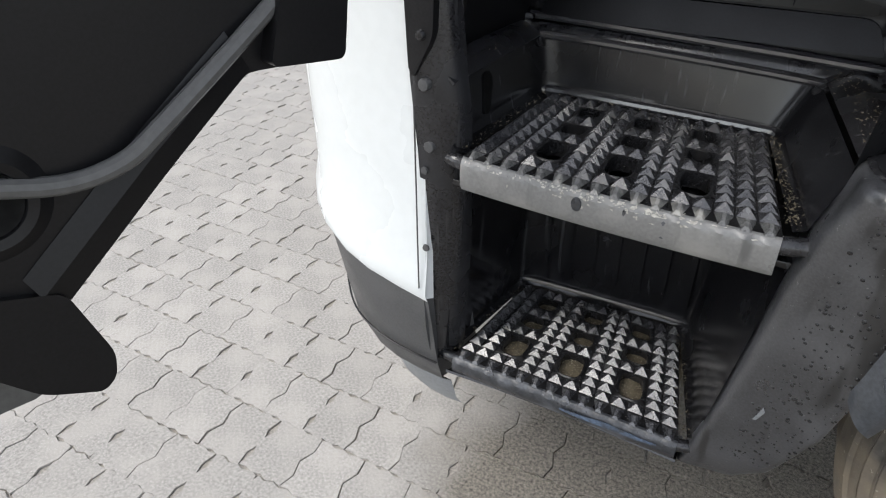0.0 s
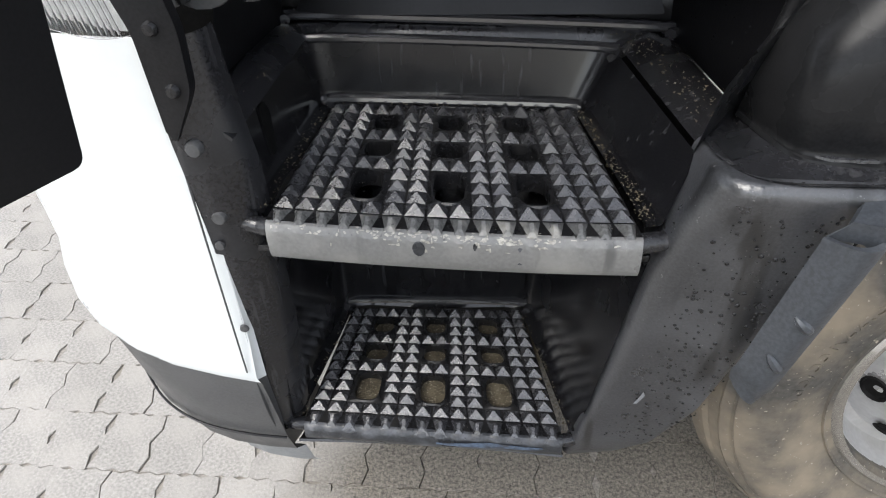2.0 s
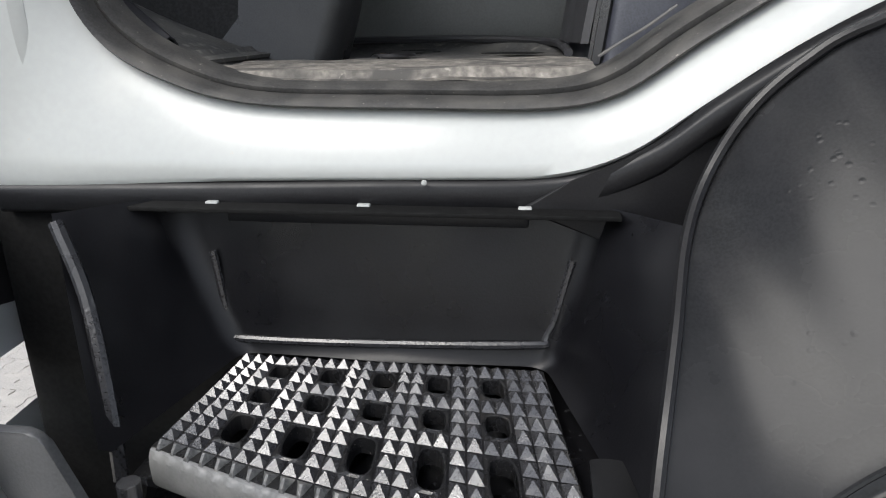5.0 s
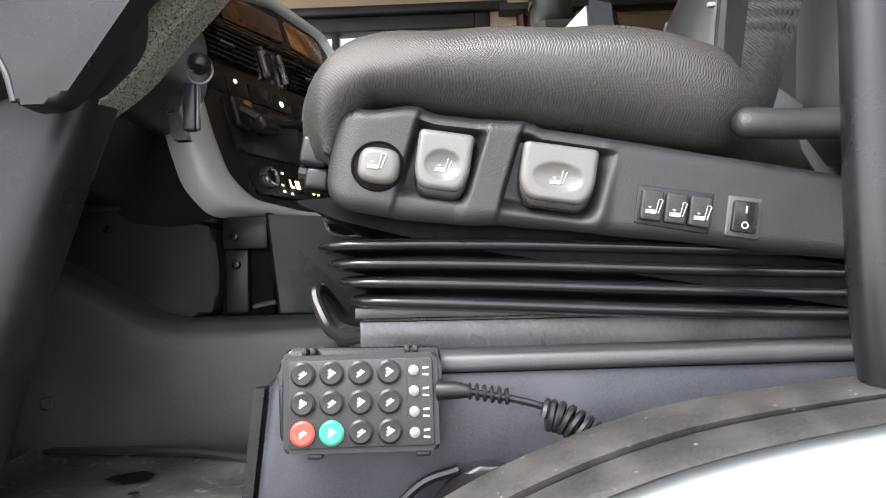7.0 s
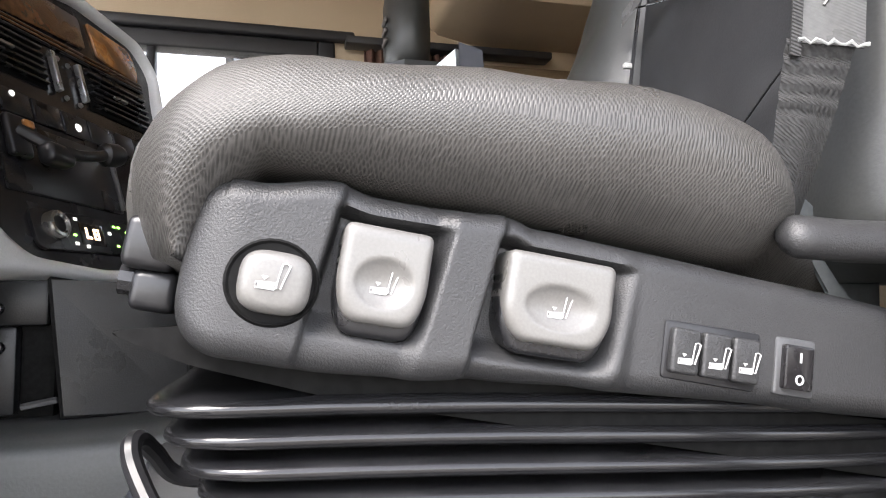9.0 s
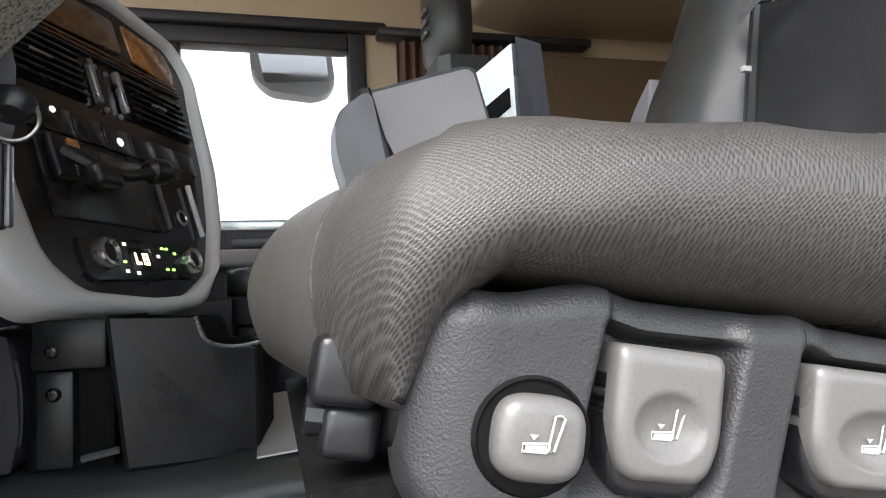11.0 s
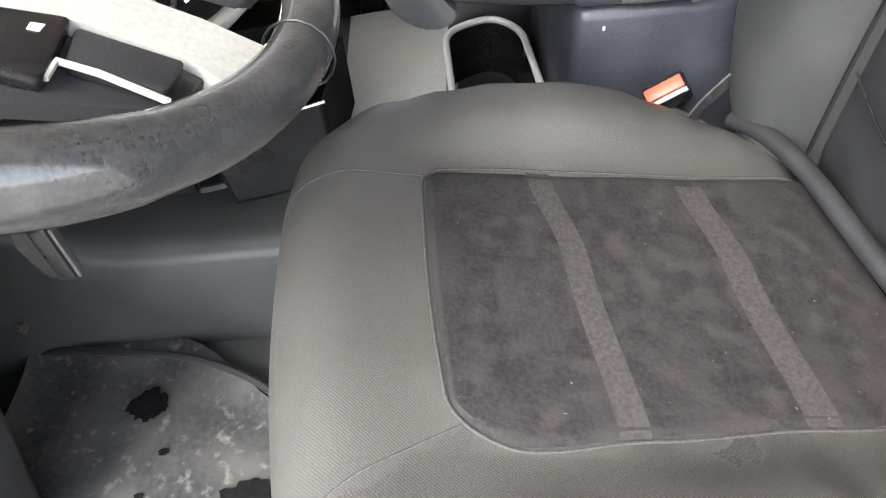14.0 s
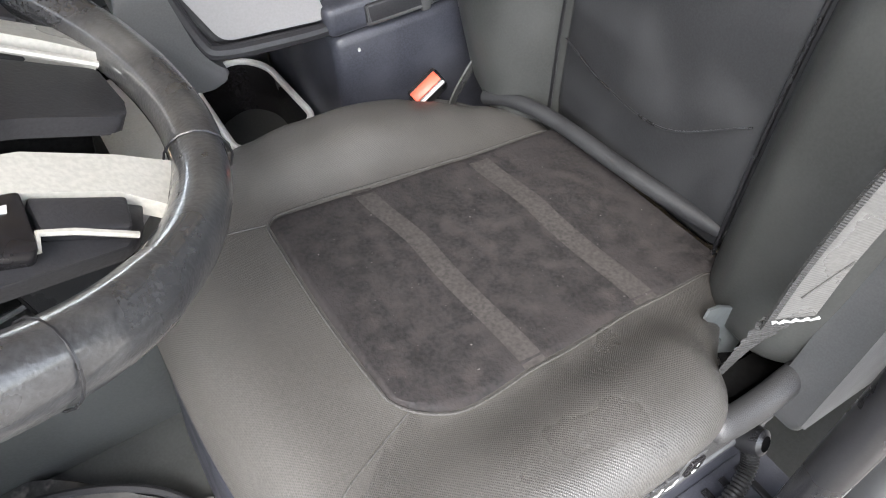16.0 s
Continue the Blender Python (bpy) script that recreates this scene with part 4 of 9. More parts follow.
def hinge_panel():
    """The black bolted panel between lamp, bumper and steps, and the flat guard behind it."""
    root = tagged(empty("bolted_guard", (-0.27, -0.06, 0.9)), "black bolted corner panel beside the lamp", "panel")
    inv = Matrix.Translation(-root.location)

    def P(name, bm, mat, label=""):
        ob = part(name, bm, mat, root, label)
        ob.matrix_parent_inverse = inv

    prof = rounded([(-0.299, 1.132), (-0.27, 1.168), (-0.252, 1.163), (-0.238, 1.087), (-0.224, 1.012), (-0.227, 0.956), (-0.255, 0.903), (-0.262, 0.91), (-0.266, 1.01), (-0.296, 1.103)], 0.01, 4)
    P("plate", prism(prof, "y", -0.084, -0.07, 0.003), M_trim)
    P("guard", prism(rounded([(-0.32, 1.27), (-0.24, 1.27), (-0.206, 1.181), (-0.197, 1.115), (-0.183, 1.041), (-0.2, 1.013), (-0.242, 1.012), (-0.26, 1.098), (-0.277, 1.161)], 0.014, 4), "y", -0.03, -0.018, 0.003), M_bumper, "dull grey guard")
    P("guard_edge", tube([(-0.279, -0.033, 1.166), (-0.262, -0.033, 1.098), (-0.244, -0.033, 1.016)], 0.003, 8), M_door_edge)
    P("strip", tube([(-0.272, -0.036, 1.175), (-0.235, -0.034, 1.02)], 0.006, 8), M_trim)
    P("post", tube([(-0.185, 0.01, 1.19), (-0.188, 0.01, 1.01)], 0.012, 10), M_step)
    for x, z in ((-0.275, 1.126), (-0.247, 1.014), (-0.243, 0.957)):
        P("bolt", lathe([(0, 0.004), (0.005, 0.0035), (0.007, 0), (0.0075, -0.002)], 12, Matrix.Translation((x, -0.0855, z)) @ pose(0, 0, 0, 90, 0, 0)), M_smooth_bolt)
    return root


def fender():
    """The glossy wheel arch behind the steps: a bulging sheet between the cab's side and the arch's lip."""
    root = tagged(empty("wheel_arch", (0.5, 0.0, 0.9)), "glossy black wheel arch wet with drops", "fender")
    inv = Matrix.Translation(-root.location)
    C = smooth_line([(0.298, 0.01, 0.95), (0.304, 0.0, 1.01), (0.316, -0.025, 1.075), (0.333, -0.04, 1.13), (0.35, 0.03, 1.24), (0.372, 0.12, 1.325), (0.395, 0.22, 1.4), (0.425, 0.28, 1.46), (0.465, 0.295, 1.53), (0.52, 0.3, 1.585), (0.587, 0.3, 1.625), (0.8, 0.31, 1.7), (1.4, 0.32, 1.74)], 6)
    R = smooth_line([(0.294, 0.0, 0.966), (0.308, 0.0, 1.0), (0.33, -0.003, 1.03), (0.362, -0.004, 1.071), (0.4, -0.002, 1.12), (0.44, 0.0, 1.175), (0.48, 0.005, 1.225), (0.525, 0.01, 1.265), (0.58, 0.01, 1.3), (0.65, 0.01, 1.33), (0.75, 0.01, 1.35), (0.95, 0.01, 1.36), (1.4, 0.0, 1.33)], 6)
    B = smooth_line([(0.292, 0.02, 0.894), (0.308, -0.03, 0.893), (0.326, -0.06, 0.889), (0.358, -0.07, 0.889), (0.396, -0.074, 0.89), (0.41, -0.09, 0.935), (0.438, -0.1, 0.982), (0.49, -0.1, 1.037), (0.55, -0.1, 1.08), (0.63, -0.1, 1.115), (0.72, -0.1, 1.13), (0.9, -0.1, 1.125), (1.2, -0.1, 1.0)], 6)

    def fn(u, v):
        """Side panel down to the ridge, a step in, then the bulging arch."""
        i = min(int(u * (len(C) - 1)), len(C) - 2)
        f = u * (len(C) - 1) - i
        c, r, b = (q[i].lerp(q[i + 1], f) for q in (C, R, B))
        if v < 0.4:
            k = v / 0.4
            return c.lerp(r, k) + Vector((-0.2, -0.8, 0.4)) * (0.012 * math.sin(math.pi * k) * min(1, 4 * u))
        k = (v - 0.4) / 0.6
        r = r + Vector((0.004, 0.016, -0.006)) * min(1, k * 12)
        g = 0.042 * min(1, 0.35 + 5 * u)
        q = math.sin(math.pi * min(1, k * 1.05)) ** 0.8
        return r.lerp(b, k) + Vector((-0.1, -0.85, 0.5)) * g * q

    ob = part("shell", sheet(fn, 90, 60, 0.004), M_fender, root, angle=60)
    ob.matrix_parent_inverse = inv
    bm = bmesh.new()
    add_drops_on(bm, fn, 700, random.Random(4), 0.0009, 0.0034, (0.05, 0.5), (0.45, 0.97))
    add_drops_on(bm, fn, 60, random.Random(5), 0.0009, 0.002, (0.05, 0.5), (0.05, 0.4))
    ob = part("raindrop_film", bm, M_drop, root, "beaded rain drops", angle=80)
    ob.matrix_parent_inverse = inv
    ob["kind"] = "stuff"
    ob = part("groove_bead", tube([p + Vector((-0.006, -0.006, 0.004)) for p in C[18:]], 0.007, 8), M_trim, root)
    ob.matrix_parent_inverse = inv
    ob = part("ridge_bead", tube([p + Vector((-0.001, -0.002, 0.001)) for p in R], 0.0035, 8), M_fender, root)
    ob.matrix_parent_inverse = inv
    ob = part("lip_edge", tube([p + Vector((0, -0.002, -0.004)) for p in B], 0.006, 8), M_fender, root)
    ob.matrix_parent_inverse = inv
    # liner inside the arch
    ob = part("liner", sheet(lambda u, v: (0.8 + 0.46 * math.cos(lerp(math.pi * 0.86, math.pi * 0.2, u)), lerp(-0.04, 0.4, v), 0.44 + 0.6 * math.sin(lerp(math.pi * 0.86, math.pi * 0.2, u))), 40, 4, 0.004), M_dark, root)
    ob.matrix_parent_inverse = inv
    # droplet-covered wing piece over the tyre
    ob = part("inner_wing", sheet(lambda u, v: (lerp(0.445, 0.62, u), -0.03 - 0.03 * math.sin(math.pi * v), lerp(0.885, 0.84, v) + (0.1 * u ** 0.8) * (1 - 0.75 * v)), 16, 8, 0.004), M_flap, root, "grey-blue inner wing beaded with rain")
    ob.matrix_parent_inverse = inv
    return root


def mud_flap():
    """The short flexible guard between the steps and the tyre, with two ribs."""
    root = tagged(empty("tyre_guard", (0.34, -0.08, 0.62)), "grey-black tyre guard with two ribs, wet", "guard")
    inv = Matrix.Translation(-root.location)
    top, bot = [(0.34, -0.128, 0.846), (0.376, -0.146, 0.854)], [(0.303, -0.115, 0.645), (0.336, -0.12, 0.612)]

    def fn(u, v):
        a, b = Vector(top[0]).lerp(Vector(top[1]), u), Vector(bot[0]).lerp(Vector(bot[1]), u)
        p = a.lerp(b, v)
        p.y -= 0.012 * math.sin(math.pi * u)
        if v > 0.9:
            p += Vector((0.012 * (v - 0.9) / 0.1 * (0.5 - u), 0.004, 0))
        return p

    cap = [(x, y, z) for x, y, z in ((0.338, -0.125, 0.842), (0.352, -0.135, 0.866), (0.37, -0.11, 0.872), (0.37, -0.07, 0.872))]
    side = Vector((0.03, -0.016, 0.004))
    capper = loft([[Vector(p) + side * k + Vector((0, 0, d)) for p in cap] for k, d in ((-0.1, -0.006), (0.0, 0), (0.9, 0), (1.15, -0.006))], closed=False)
    for name, bm in (("flap", sheet(fn, 10, 24, 0.006)), ("cap", capper)):
        ob = part(name, bm, M_flap, root)
        ob.matrix_parent_inverse = inv
    for v in (0.42, 0.68):
        ob = part("rib", tube([Vector(fn(0.3 + 0.6 * k / 5, v + 0.05 * k / 5)) + Vector((-0.003, -0.005, 0.002)) for k in range(6)], [0.002, 0.005, 0.006, 0.006, 0.005, 0.002], 8), M_flap, root)
        ob.matrix_parent_inverse = inv
    return root


def truck_wheel():
    """A front wheel: tyre with shoulder ribs and raised sidewall bars, steel rim with hand holes, hub and nuts."""
    c = Vector((0.79, 0.1, 0.44))
    root = tagged(empty("truck_wheel", (c.x, c.y, 0)), "muddy truck tyre on a silver steel rim", "wheel")
    inv = Matrix.Translation(-root.location)
    m = Matrix.Translation(c) @ pose(0, 0, 0, 90, 0, 0)

    def P(name, bm, mat, parent, label="", **k):
        ob = part(name, bm, mat, parent, label, **k)
        if parent is root:
            ob.matrix_parent_inverse = inv
        return ob

    prof = [(0.232, -0.16), (0.232, 0.03), (0.246, 0.045), (0.262, 0.05), (0.3, 0.066), (0.34, 0.075), (0.375, 0.07), (0.4, 0.055), (0.408, 0.05), (0.41, 0.045), (0.417, 0.038), (0.42, 0.03), (0.427, 0.024), (0.432, 0.01), (0.44, -0.005), (0.44, -0.3), (0.4, -0.33), (0.232, -0.3)]
    tyre = P("tyre", lathe(prof, 72, m), M_tyre, root, "mud-caked tyre", angle=25)
    for r, h in ((0.262, 0.052), (0.392, 0.062), (0.41, 0.047)):
        P("sidewall_ring", lathe([(r - 0.003, h - 0.002), (r, h + 0.003), (r + 0.003, h - 0.002)], 72, m), M_tyre, tyre)
    text = bpy.data.curves.new("size_marking", "FONT")
    text.body, text.size, text.extrude, text.align_x = "385/55R22.5", 0.036, 0.0025, "CENTER"
    text.space_character = 1.15
    tob = new("size_marking", text)
    bpy.context.view_layer.update()
    me = bpy.data.meshes.new_from_object(tob)
    bpy.data.objects.remove(tob)
    for v in me.vertices:
        a = math.pi - v.co.x / 0.32 * -1 - 0.42
        r = 0.312 + v.co.y
        a = math.pi - 0.30 - (v.co.x / 0.32)
        v.co = Vector((r * math.cos(a), r * math.sin(a), 0.0705 + v.co.z - 0.05 * max(0, (0.33 - r)) * 2))
    me.transform(m)
    me.materials.append(M_tyre)
    ob = new("size_marking", me)
    ob.parent = tyre
    ob["label"] = "moulded size marking 385/55R22.5"
    rim = P("rim", lathe([(0.243, 0.044), (0.247, 0.04), (0.246, 0.03), (0.238, 0.028), (0.232, 0.02), (0.228, -0.02), (0.222, -0.03), (0.205, -0.032), (0.19, -0.012), (0.17, 0.012), (0.152, 0.03), (0.135, 0.038), (0.128, 0.04), (0.124, 0.02), (0.0, 0.02)], 64, m), M_rim, root, "silver steel rim")
    P("bead_seat", lathe([(0.234, 0.047), (0.243, 0.05), (0.25, 0.046), (0.252, 0.038), (0.246, 0.032)], 64, m), M_chrome, rim)
    for k in range(10):
        a = 2 * math.pi * (k + 0.3) / 10
        mm = m @ pose(0, 0, 0, 0, 0, math.degrees(a)) @ Matrix.Translation((0.178, 0, 0.008)) @ pose(0, 0, 0, 0, 48, 0) @ Matrix.Diagonal((1, 1.15, 1, 1))
        P("hand_hole", lathe([(0, -0.004), (0.017, -0.003), (0.0195, 0.0025), (0.022, 0.0005)], 16, mm), M_dark, rim)
        mn = m @ pose(0, 0, 0, 0, 0, math.degrees(a) + 12) @ Matrix.Translation((0.105, 0, 0.02))
        P("wheel_nut", lathe([(0.017, 0), (0.016, 0.004), (0.0115, 0.006), (0.011, 0.022), (0.008, 0.026), (0, 0.026)], 6, mn), M_rim, rim)
    P("hub", lathe([(0.085, 0.02), (0.083, 0.045), (0.06, 0.055), (0.03, 0.058), (0, 0.058)], 32, m), M_rim, rim)
    return root


def open_door():
    """The lower part of the opened cab door: inner trim with a slanted lower edge, a crease and a round recess."""
    root = tagged(empty("cab_door", (-0.263, -0.227, 0.96)), "open black cab door trim with grey lower edge", "door")
    inv = Matrix.Translation(-root.location)
    d, n = Vector((-0.25, -0.97, 0)).normalized(), Vector((0.97, -0.25, 0)).normalized()
    o = Vector((-0.263, -0.227, 0))

    def W(u, z, w=0.0):
        return o + d * u + n * w + Vector((0, 0, z))

    def P(name, bm, mat, label="", **k):
        ob = part(name, bm, mat, root, label, **k)
        ob.matrix_parent_inverse = inv
        return ob

    prof = rounded([(-0.06, 1.9), (-0.045, 1.3), (-0.01, 1.02), (0.0, 0.965), (0.09, 0.972), (0.104, 0.972), (0.2, 0.902), (0.319, 0.81), (0.45, 0.8), (1.05, 0.95), (1.1, 1.9)], [0, 0.02, 0.02, 0.015, 0.003, 0.01, 0.02, 0.01, 0.1, 0.05, 0], 5)
    bm = loft([[W(u, z, w) for u, z in prof] for w in (-0.05, -0.012, 0.0)])
    P("inner_panel", bm, M_door, angle=40)
    # crease along the slanted edge, its ridge highlight painted in as paler grey
    P("crease", tube(smooth_line([W(0.05, 1.043, 0.004), W(0.12, 1.0, 0.01), W(0.2, 0.952, 0.014), W(0.24, 0.93, 0.012), W(0.29, 0.925, 0.006), W(0.36, 0.945, 0.0)], 6), 0.0085, 10), M_door_edge)
    P("edge_strip", loft([[W(u, z, 0.001) for u, z in ((0.1, 0.975), (0.2, 0.905), (0.32, 0.813))], [W(u + 0.012, z + 0.02, 0.008) for u, z in ((0.1, 0.975), (0.2, 0.905), (0.32, 0.813))], [W(u + 0.02, z + 0.04, 0.001) for u, z in ((0.1, 0.975), (0.2, 0.905), (0.32, 0.813))]], closed=False), M_door)
    P("foot", loft([[W(u, z, w) for u, z in rounded([(0.315, 0.83), (0.292, 0.748), (0.298, 0.722), (0.312, 0.712), (0.36, 0.74), (0.42, 0.82), (0.4, 0.86)], 0.012, 4)] for w in (-0.06, -0.02, 0.004, 0.008)]), M_door)
    P("foot_face", loft([[W(u, z, w) for u, z in ((0.312, 0.712), (0.36, 0.74), (0.5, 0.83), (0.5, 0.7), (0.36, 0.69), (0.32, 0.7))] for w in (-0.07, -0.058)]), M_door_edge)
    P("corner_block", loft([[W(u, z, w) for u, z in rounded([(0.0, 0.968), (0.088, 0.978), (0.075, 1.02), (0.05, 1.1), (-0.02, 1.1)], 0.01, 4)] for w in (-0.004, 0.012, 0.02)]), M_door)
    ring = Matrix.LocRotScale(W(0.345, 0.925, 0.0), n.to_track_quat("Z", "Y"), None)
    P("recess_ring", lathe([(0.026, -0.004), (0.03, 0.004), (0.038, 0.006), (0.05, 0.0)], 32, ring), M_door)
    P("recess", lathe([(0, 0.002), (0.026, 0.002), (0.028, 0.003)], 24, ring), M_dark)
    return root


def body_shell():
    """Plain bulk added behind the steps and below the cab floor, near-black for the shade there."""
    root = tagged(part("underbody", box((-0.6, 0.36, 0.25), (0.4, 2.5, 1.4), 0.02), M_dark), "near-black block added for the dark below the cab", "underbody")
    return root


ground()
step_unit()
bumper()
corner_lamp()
hinge_panel()
fender()
mud_flap()
truck_wheel()
open_door()
body_shell()


# ---- cab materials ----
M_floor = add_speckle(material("dirty_rubber_mat", (0.037, 0.037, 0.037), 0.75, spread=0.3, scale=9, fine=90, bump=0.5, bump_dist=0.002, second=(0.08, 0.077, 0.071), mix=(0.42, 0.7)), (0.15, 0.142, 0.13), 45, 0.6, 0.76)
M_sill_dirt = add_streaks(add_speckle(material("dusty_sill_mat", (0.15, 0.137, 0.12), 0.85, spread=0.35, scale=22, fine=90, bump=0.6, bump_dist=0.003, second=(0.06, 0.057, 0.053), mix=(0.42, 0.66)), (0.27, 0.25, 0.22), 90, 0.66, 0.76), (0.05, 0.047, 0.043), (9, 60, 60), 0.52, 0.66)
M_tunnel = material("grey_floor_cover", (0.04, 0.0425, 0.042), 0.5, spread=0.15, scale=6, fine=200, bump=0.3, bump_dist=0.001, second=(0.066, 0.07, 0.068), mix=(0.48, 0.8), spec=0.8)
# Pale tunnel cover; daylight from the windows is put into its colour.
M_lit_cover = material("daylit_pale_cover", (0.6, 0.61, 0.59), 0.5, spread=0.08, scale=6, fine=260, bump=0.2, bump_dist=0.001, second=(0.5, 0.51, 0.49), mix=(0.48, 0.75))
M_panel = material("charcoal_trim", (0.045, 0.046, 0.048), 0.42, spread=0.15, scale=7, fine=420, bump=0.3, bump_dist=0.0008, second=(0.07, 0.07, 0.073), mix=(0.5, 0.8), spec=1.0)
M_panel_dark = material("black_grained_trim", (0.022, 0.022, 0.0245), 0.48, spread=0.15, scale=7, fine=420, bump=0.3, bump_dist=0.0008)
# Near-black lining: the shade of the cavity beside the leg is its colour.
M_footwell = material("footwell_shade_lining", (0.018, 0.018, 0.0185), 0.7, spread=0.25, scale=9, fine=200, bump=0.3, bump_dist=0.001, second=(0.026, 0.026, 0.026), mix=(0.5, 0.8), spec=0.15)
M_leg = material("worn_dash_leg", (0.016, 0.0163, 0.017), 0.34, spread=0.2, scale=9, fine=420, bump=0.3, bump_dist=0.0008, second=(0.032, 0.0325, 0.034), mix=(0.5, 0.8), spec=0.35)
M_spoke = material("satin_spoke", (0.45, 0.44, 0.4), 0.36, metal=0.3, spread=0.08, scale=12, fine=300, bump=0.05)
M_box = material("seat_base_cover", (0.034, 0.036, 0.046), 0.42, spread=0.2, scale=9, fine=350, bump=0.25, bump_dist=0.0008, second=(0.062, 0.065, 0.078), mix=(0.45, 0.75))
M_seatplastic = material("grained_seat_plastic", (0.025, 0.025, 0.0258), 0.42, spread=0.15, scale=9, fine=700, bump=0.7, bump_dist=0.0008, second=(0.036, 0.036, 0.037), mix=(0.5, 0.8), spec=0.55)
M_smooth = material("smooth_black_plastic", (0.013, 0.013, 0.0145), 0.3, spread=0.15, scale=10, fine=300, bump=0.06, bump_dist=0.001)
M_bellows = material("black_bellows", (0.012, 0.012, 0.013), 0.22, spread=0.2, scale=12, fine=300, bump=0.05, bump_dist=0.001, second=(0.02, 0.02, 0.021), mix=(0.5, 0.8), spec=0.6, rough_var=0.05)
M_knob = material("satin_grey_knob", (0.165, 0.16, 0.152), 0.38, metal=0.25, spread=0.06, scale=14, fine=500, bump=0.06, bump_dist=0.001)
M_icon = material("white_print", (0.5, 0.5, 0.49), 0.5, spread=0.02, bump=0)
M_fabric = material("dark_piping", (0.05, 0.048, 0.045), 0.8, spread=0.3, scale=5, fine=330, bump=0.4, bump_dist=0.001)
M_fabric_top = add_dimples(material("grey_mesh_fabric", (0.074, 0.0703, 0.0655), 0.46, spread=0.12, scale=5, fine=420, bump=0.1, bump_dist=0.001, second=(0.1, 0.095, 0.088), mix=(0.45, 0.75), rough_var=0.14), 600.0, 0.28, 0.0008, 0.68)
M_fabric_side = add_dimples(material("side_mesh_fabric", (0.072, 0.0685, 0.064), 0.36, spread=0.15, scale=5, fine=420, bump=0.1, bump_dist=0.001, second=(0.094, 0.0893, 0.083), mix=(0.45, 0.75), rough_var=0.12), 560.0, 0.36, 0.001, 0.45)
M_suede = add_speckle(add_streaks(material("worn_suede", (0.0125, 0.0105, 0.0108), 0.85, spread=0.55, scale=42, fine=190, bump=0.45, bump_dist=0.002, second=(0.032, 0.0265, 0.0255), mix=(0.44, 0.74)), (0.024, 0.0205, 0.0205), (16, 5, 10), 0.5, 0.75), (0.16, 0.15, 0.14), 210, 0.74, 0.8)
M_suede_band = material("pressed_suede_band", (0.036, 0.0318, 0.0298), 0.85, spread=0.3, scale=18, fine=210, bump=0.25, bump_dist=0.001)
M_back = material("black_seat_cloth", (0.015, 0.0155, 0.017), 0.62, spread=0.2, scale=9, fine=400, bump=0.3, bump_dist=0.001, second=(0.03, 0.031, 0.033), mix=(0.46, 0.72))
M_bolster = material("charcoal_leatherette", (0.034, 0.0355, 0.034), 0.4, spread=0.12, scale=8, fine=300, bump=0.2, bump_dist=0.001, second=(0.05, 0.052, 0.05), mix=(0.5, 0.8))
M_belt = material("grey_belt_strap", (0.085, 0.085, 0.083), 0.28, spread=0.1, scale=12, fine=200, bump=0.2, bump_dist=0.001, weave=220.0)
M_belt_dark = material("black_belt_web", (0.03, 0.03, 0.03), 0.7, spread=0.3, scale=30, fine=260, bump=0.6, bump_dist=0.002, weave=200.0)
M_sleeve = material("shiny_grey_tape", (0.05, 0.05, 0.048), 0.3, spread=0.15, scale=25, fine=120, bump=0.3, bump_dist=0.002)
M_plate = material("painted_steel_plate", (0.09, 0.1, 0.104), 0.45, spread=0.1, bump=0.05)
M_metal = material("brushed_rail", (0.12, 0.12, 0.125), 0.35, metal=0.6, spread=0.15, scale=14, fine=300, bump=0.1, bump_dist=0.001, second=(0.2, 0.2, 0.2), mix=(0.5, 0.8))
M_steel = material("worn_steel", (0.4, 0.4, 0.39), 0.3, metal=0.9, spread=0.1, scale=20, fine=200, bump=0.08)
M_silver = material("silver_console_frame", (0.72, 0.72, 0.71), 0.4, metal=0.15, spread=0.04, scale=8, fine=300, bump=0.03, bump_dist=0.001)
M_gloss = material("gloss_black_panel", (0.014, 0.013, 0.014), 0.2, spread=0.2, scale=10, fine=200, bump=0.04, bump_dist=0.001)
M_wood = material("dark_wood_trim", (0.1, 0.045, 0.02), 0.25, spread=0.3, scale=10, fine=60, bump=0.05, bump_dist=0.001, second=(0.05, 0.022, 0.012), mix=(0.4, 0.6), coat=0.6)
M_orange = material("amber_wood_inlay", (0.42, 0.18, 0.05), 0.28, spread=0.3, scale=20, fine=80, bump=0.05, second=(0.16, 0.07, 0.025), mix=(0.45, 0.6), coat=0.6)
M_speckle = add_speckle(material("speckled_column_cover", (0.32, 0.315, 0.27), 0.7, spread=0.35, scale=12, fine=280, bump=0.5, bump_dist=0.001), (0.07, 0.07, 0.06), 200, 0.55, 0.65)
M_beige = material("beige_headlining", (0.5, 0.4, 0.28), 0.85, spread=0.06, scale=4, fine=250, bump=0.15, bump_dist=0.001, second=(0.44, 0.35, 0.24), mix=(0.5, 0.8))
M_brown = material("brown_wall_carpet", (0.16, 0.11, 0.06), 0.9, spread=0.2, scale=8, fine=150, bump=0.3)
M_curtain = material("rust_curtain", (0.11, 0.055, 0.04), 0.85, spread=0.2, scale=8, fine=150, bump=0.2)
M_tray = material("pale_table_top", (0.24, 0.233, 0.236), 0.55, spread=0.04, scale=6, fine=300, bump=0.08, bump_dist=0.001)
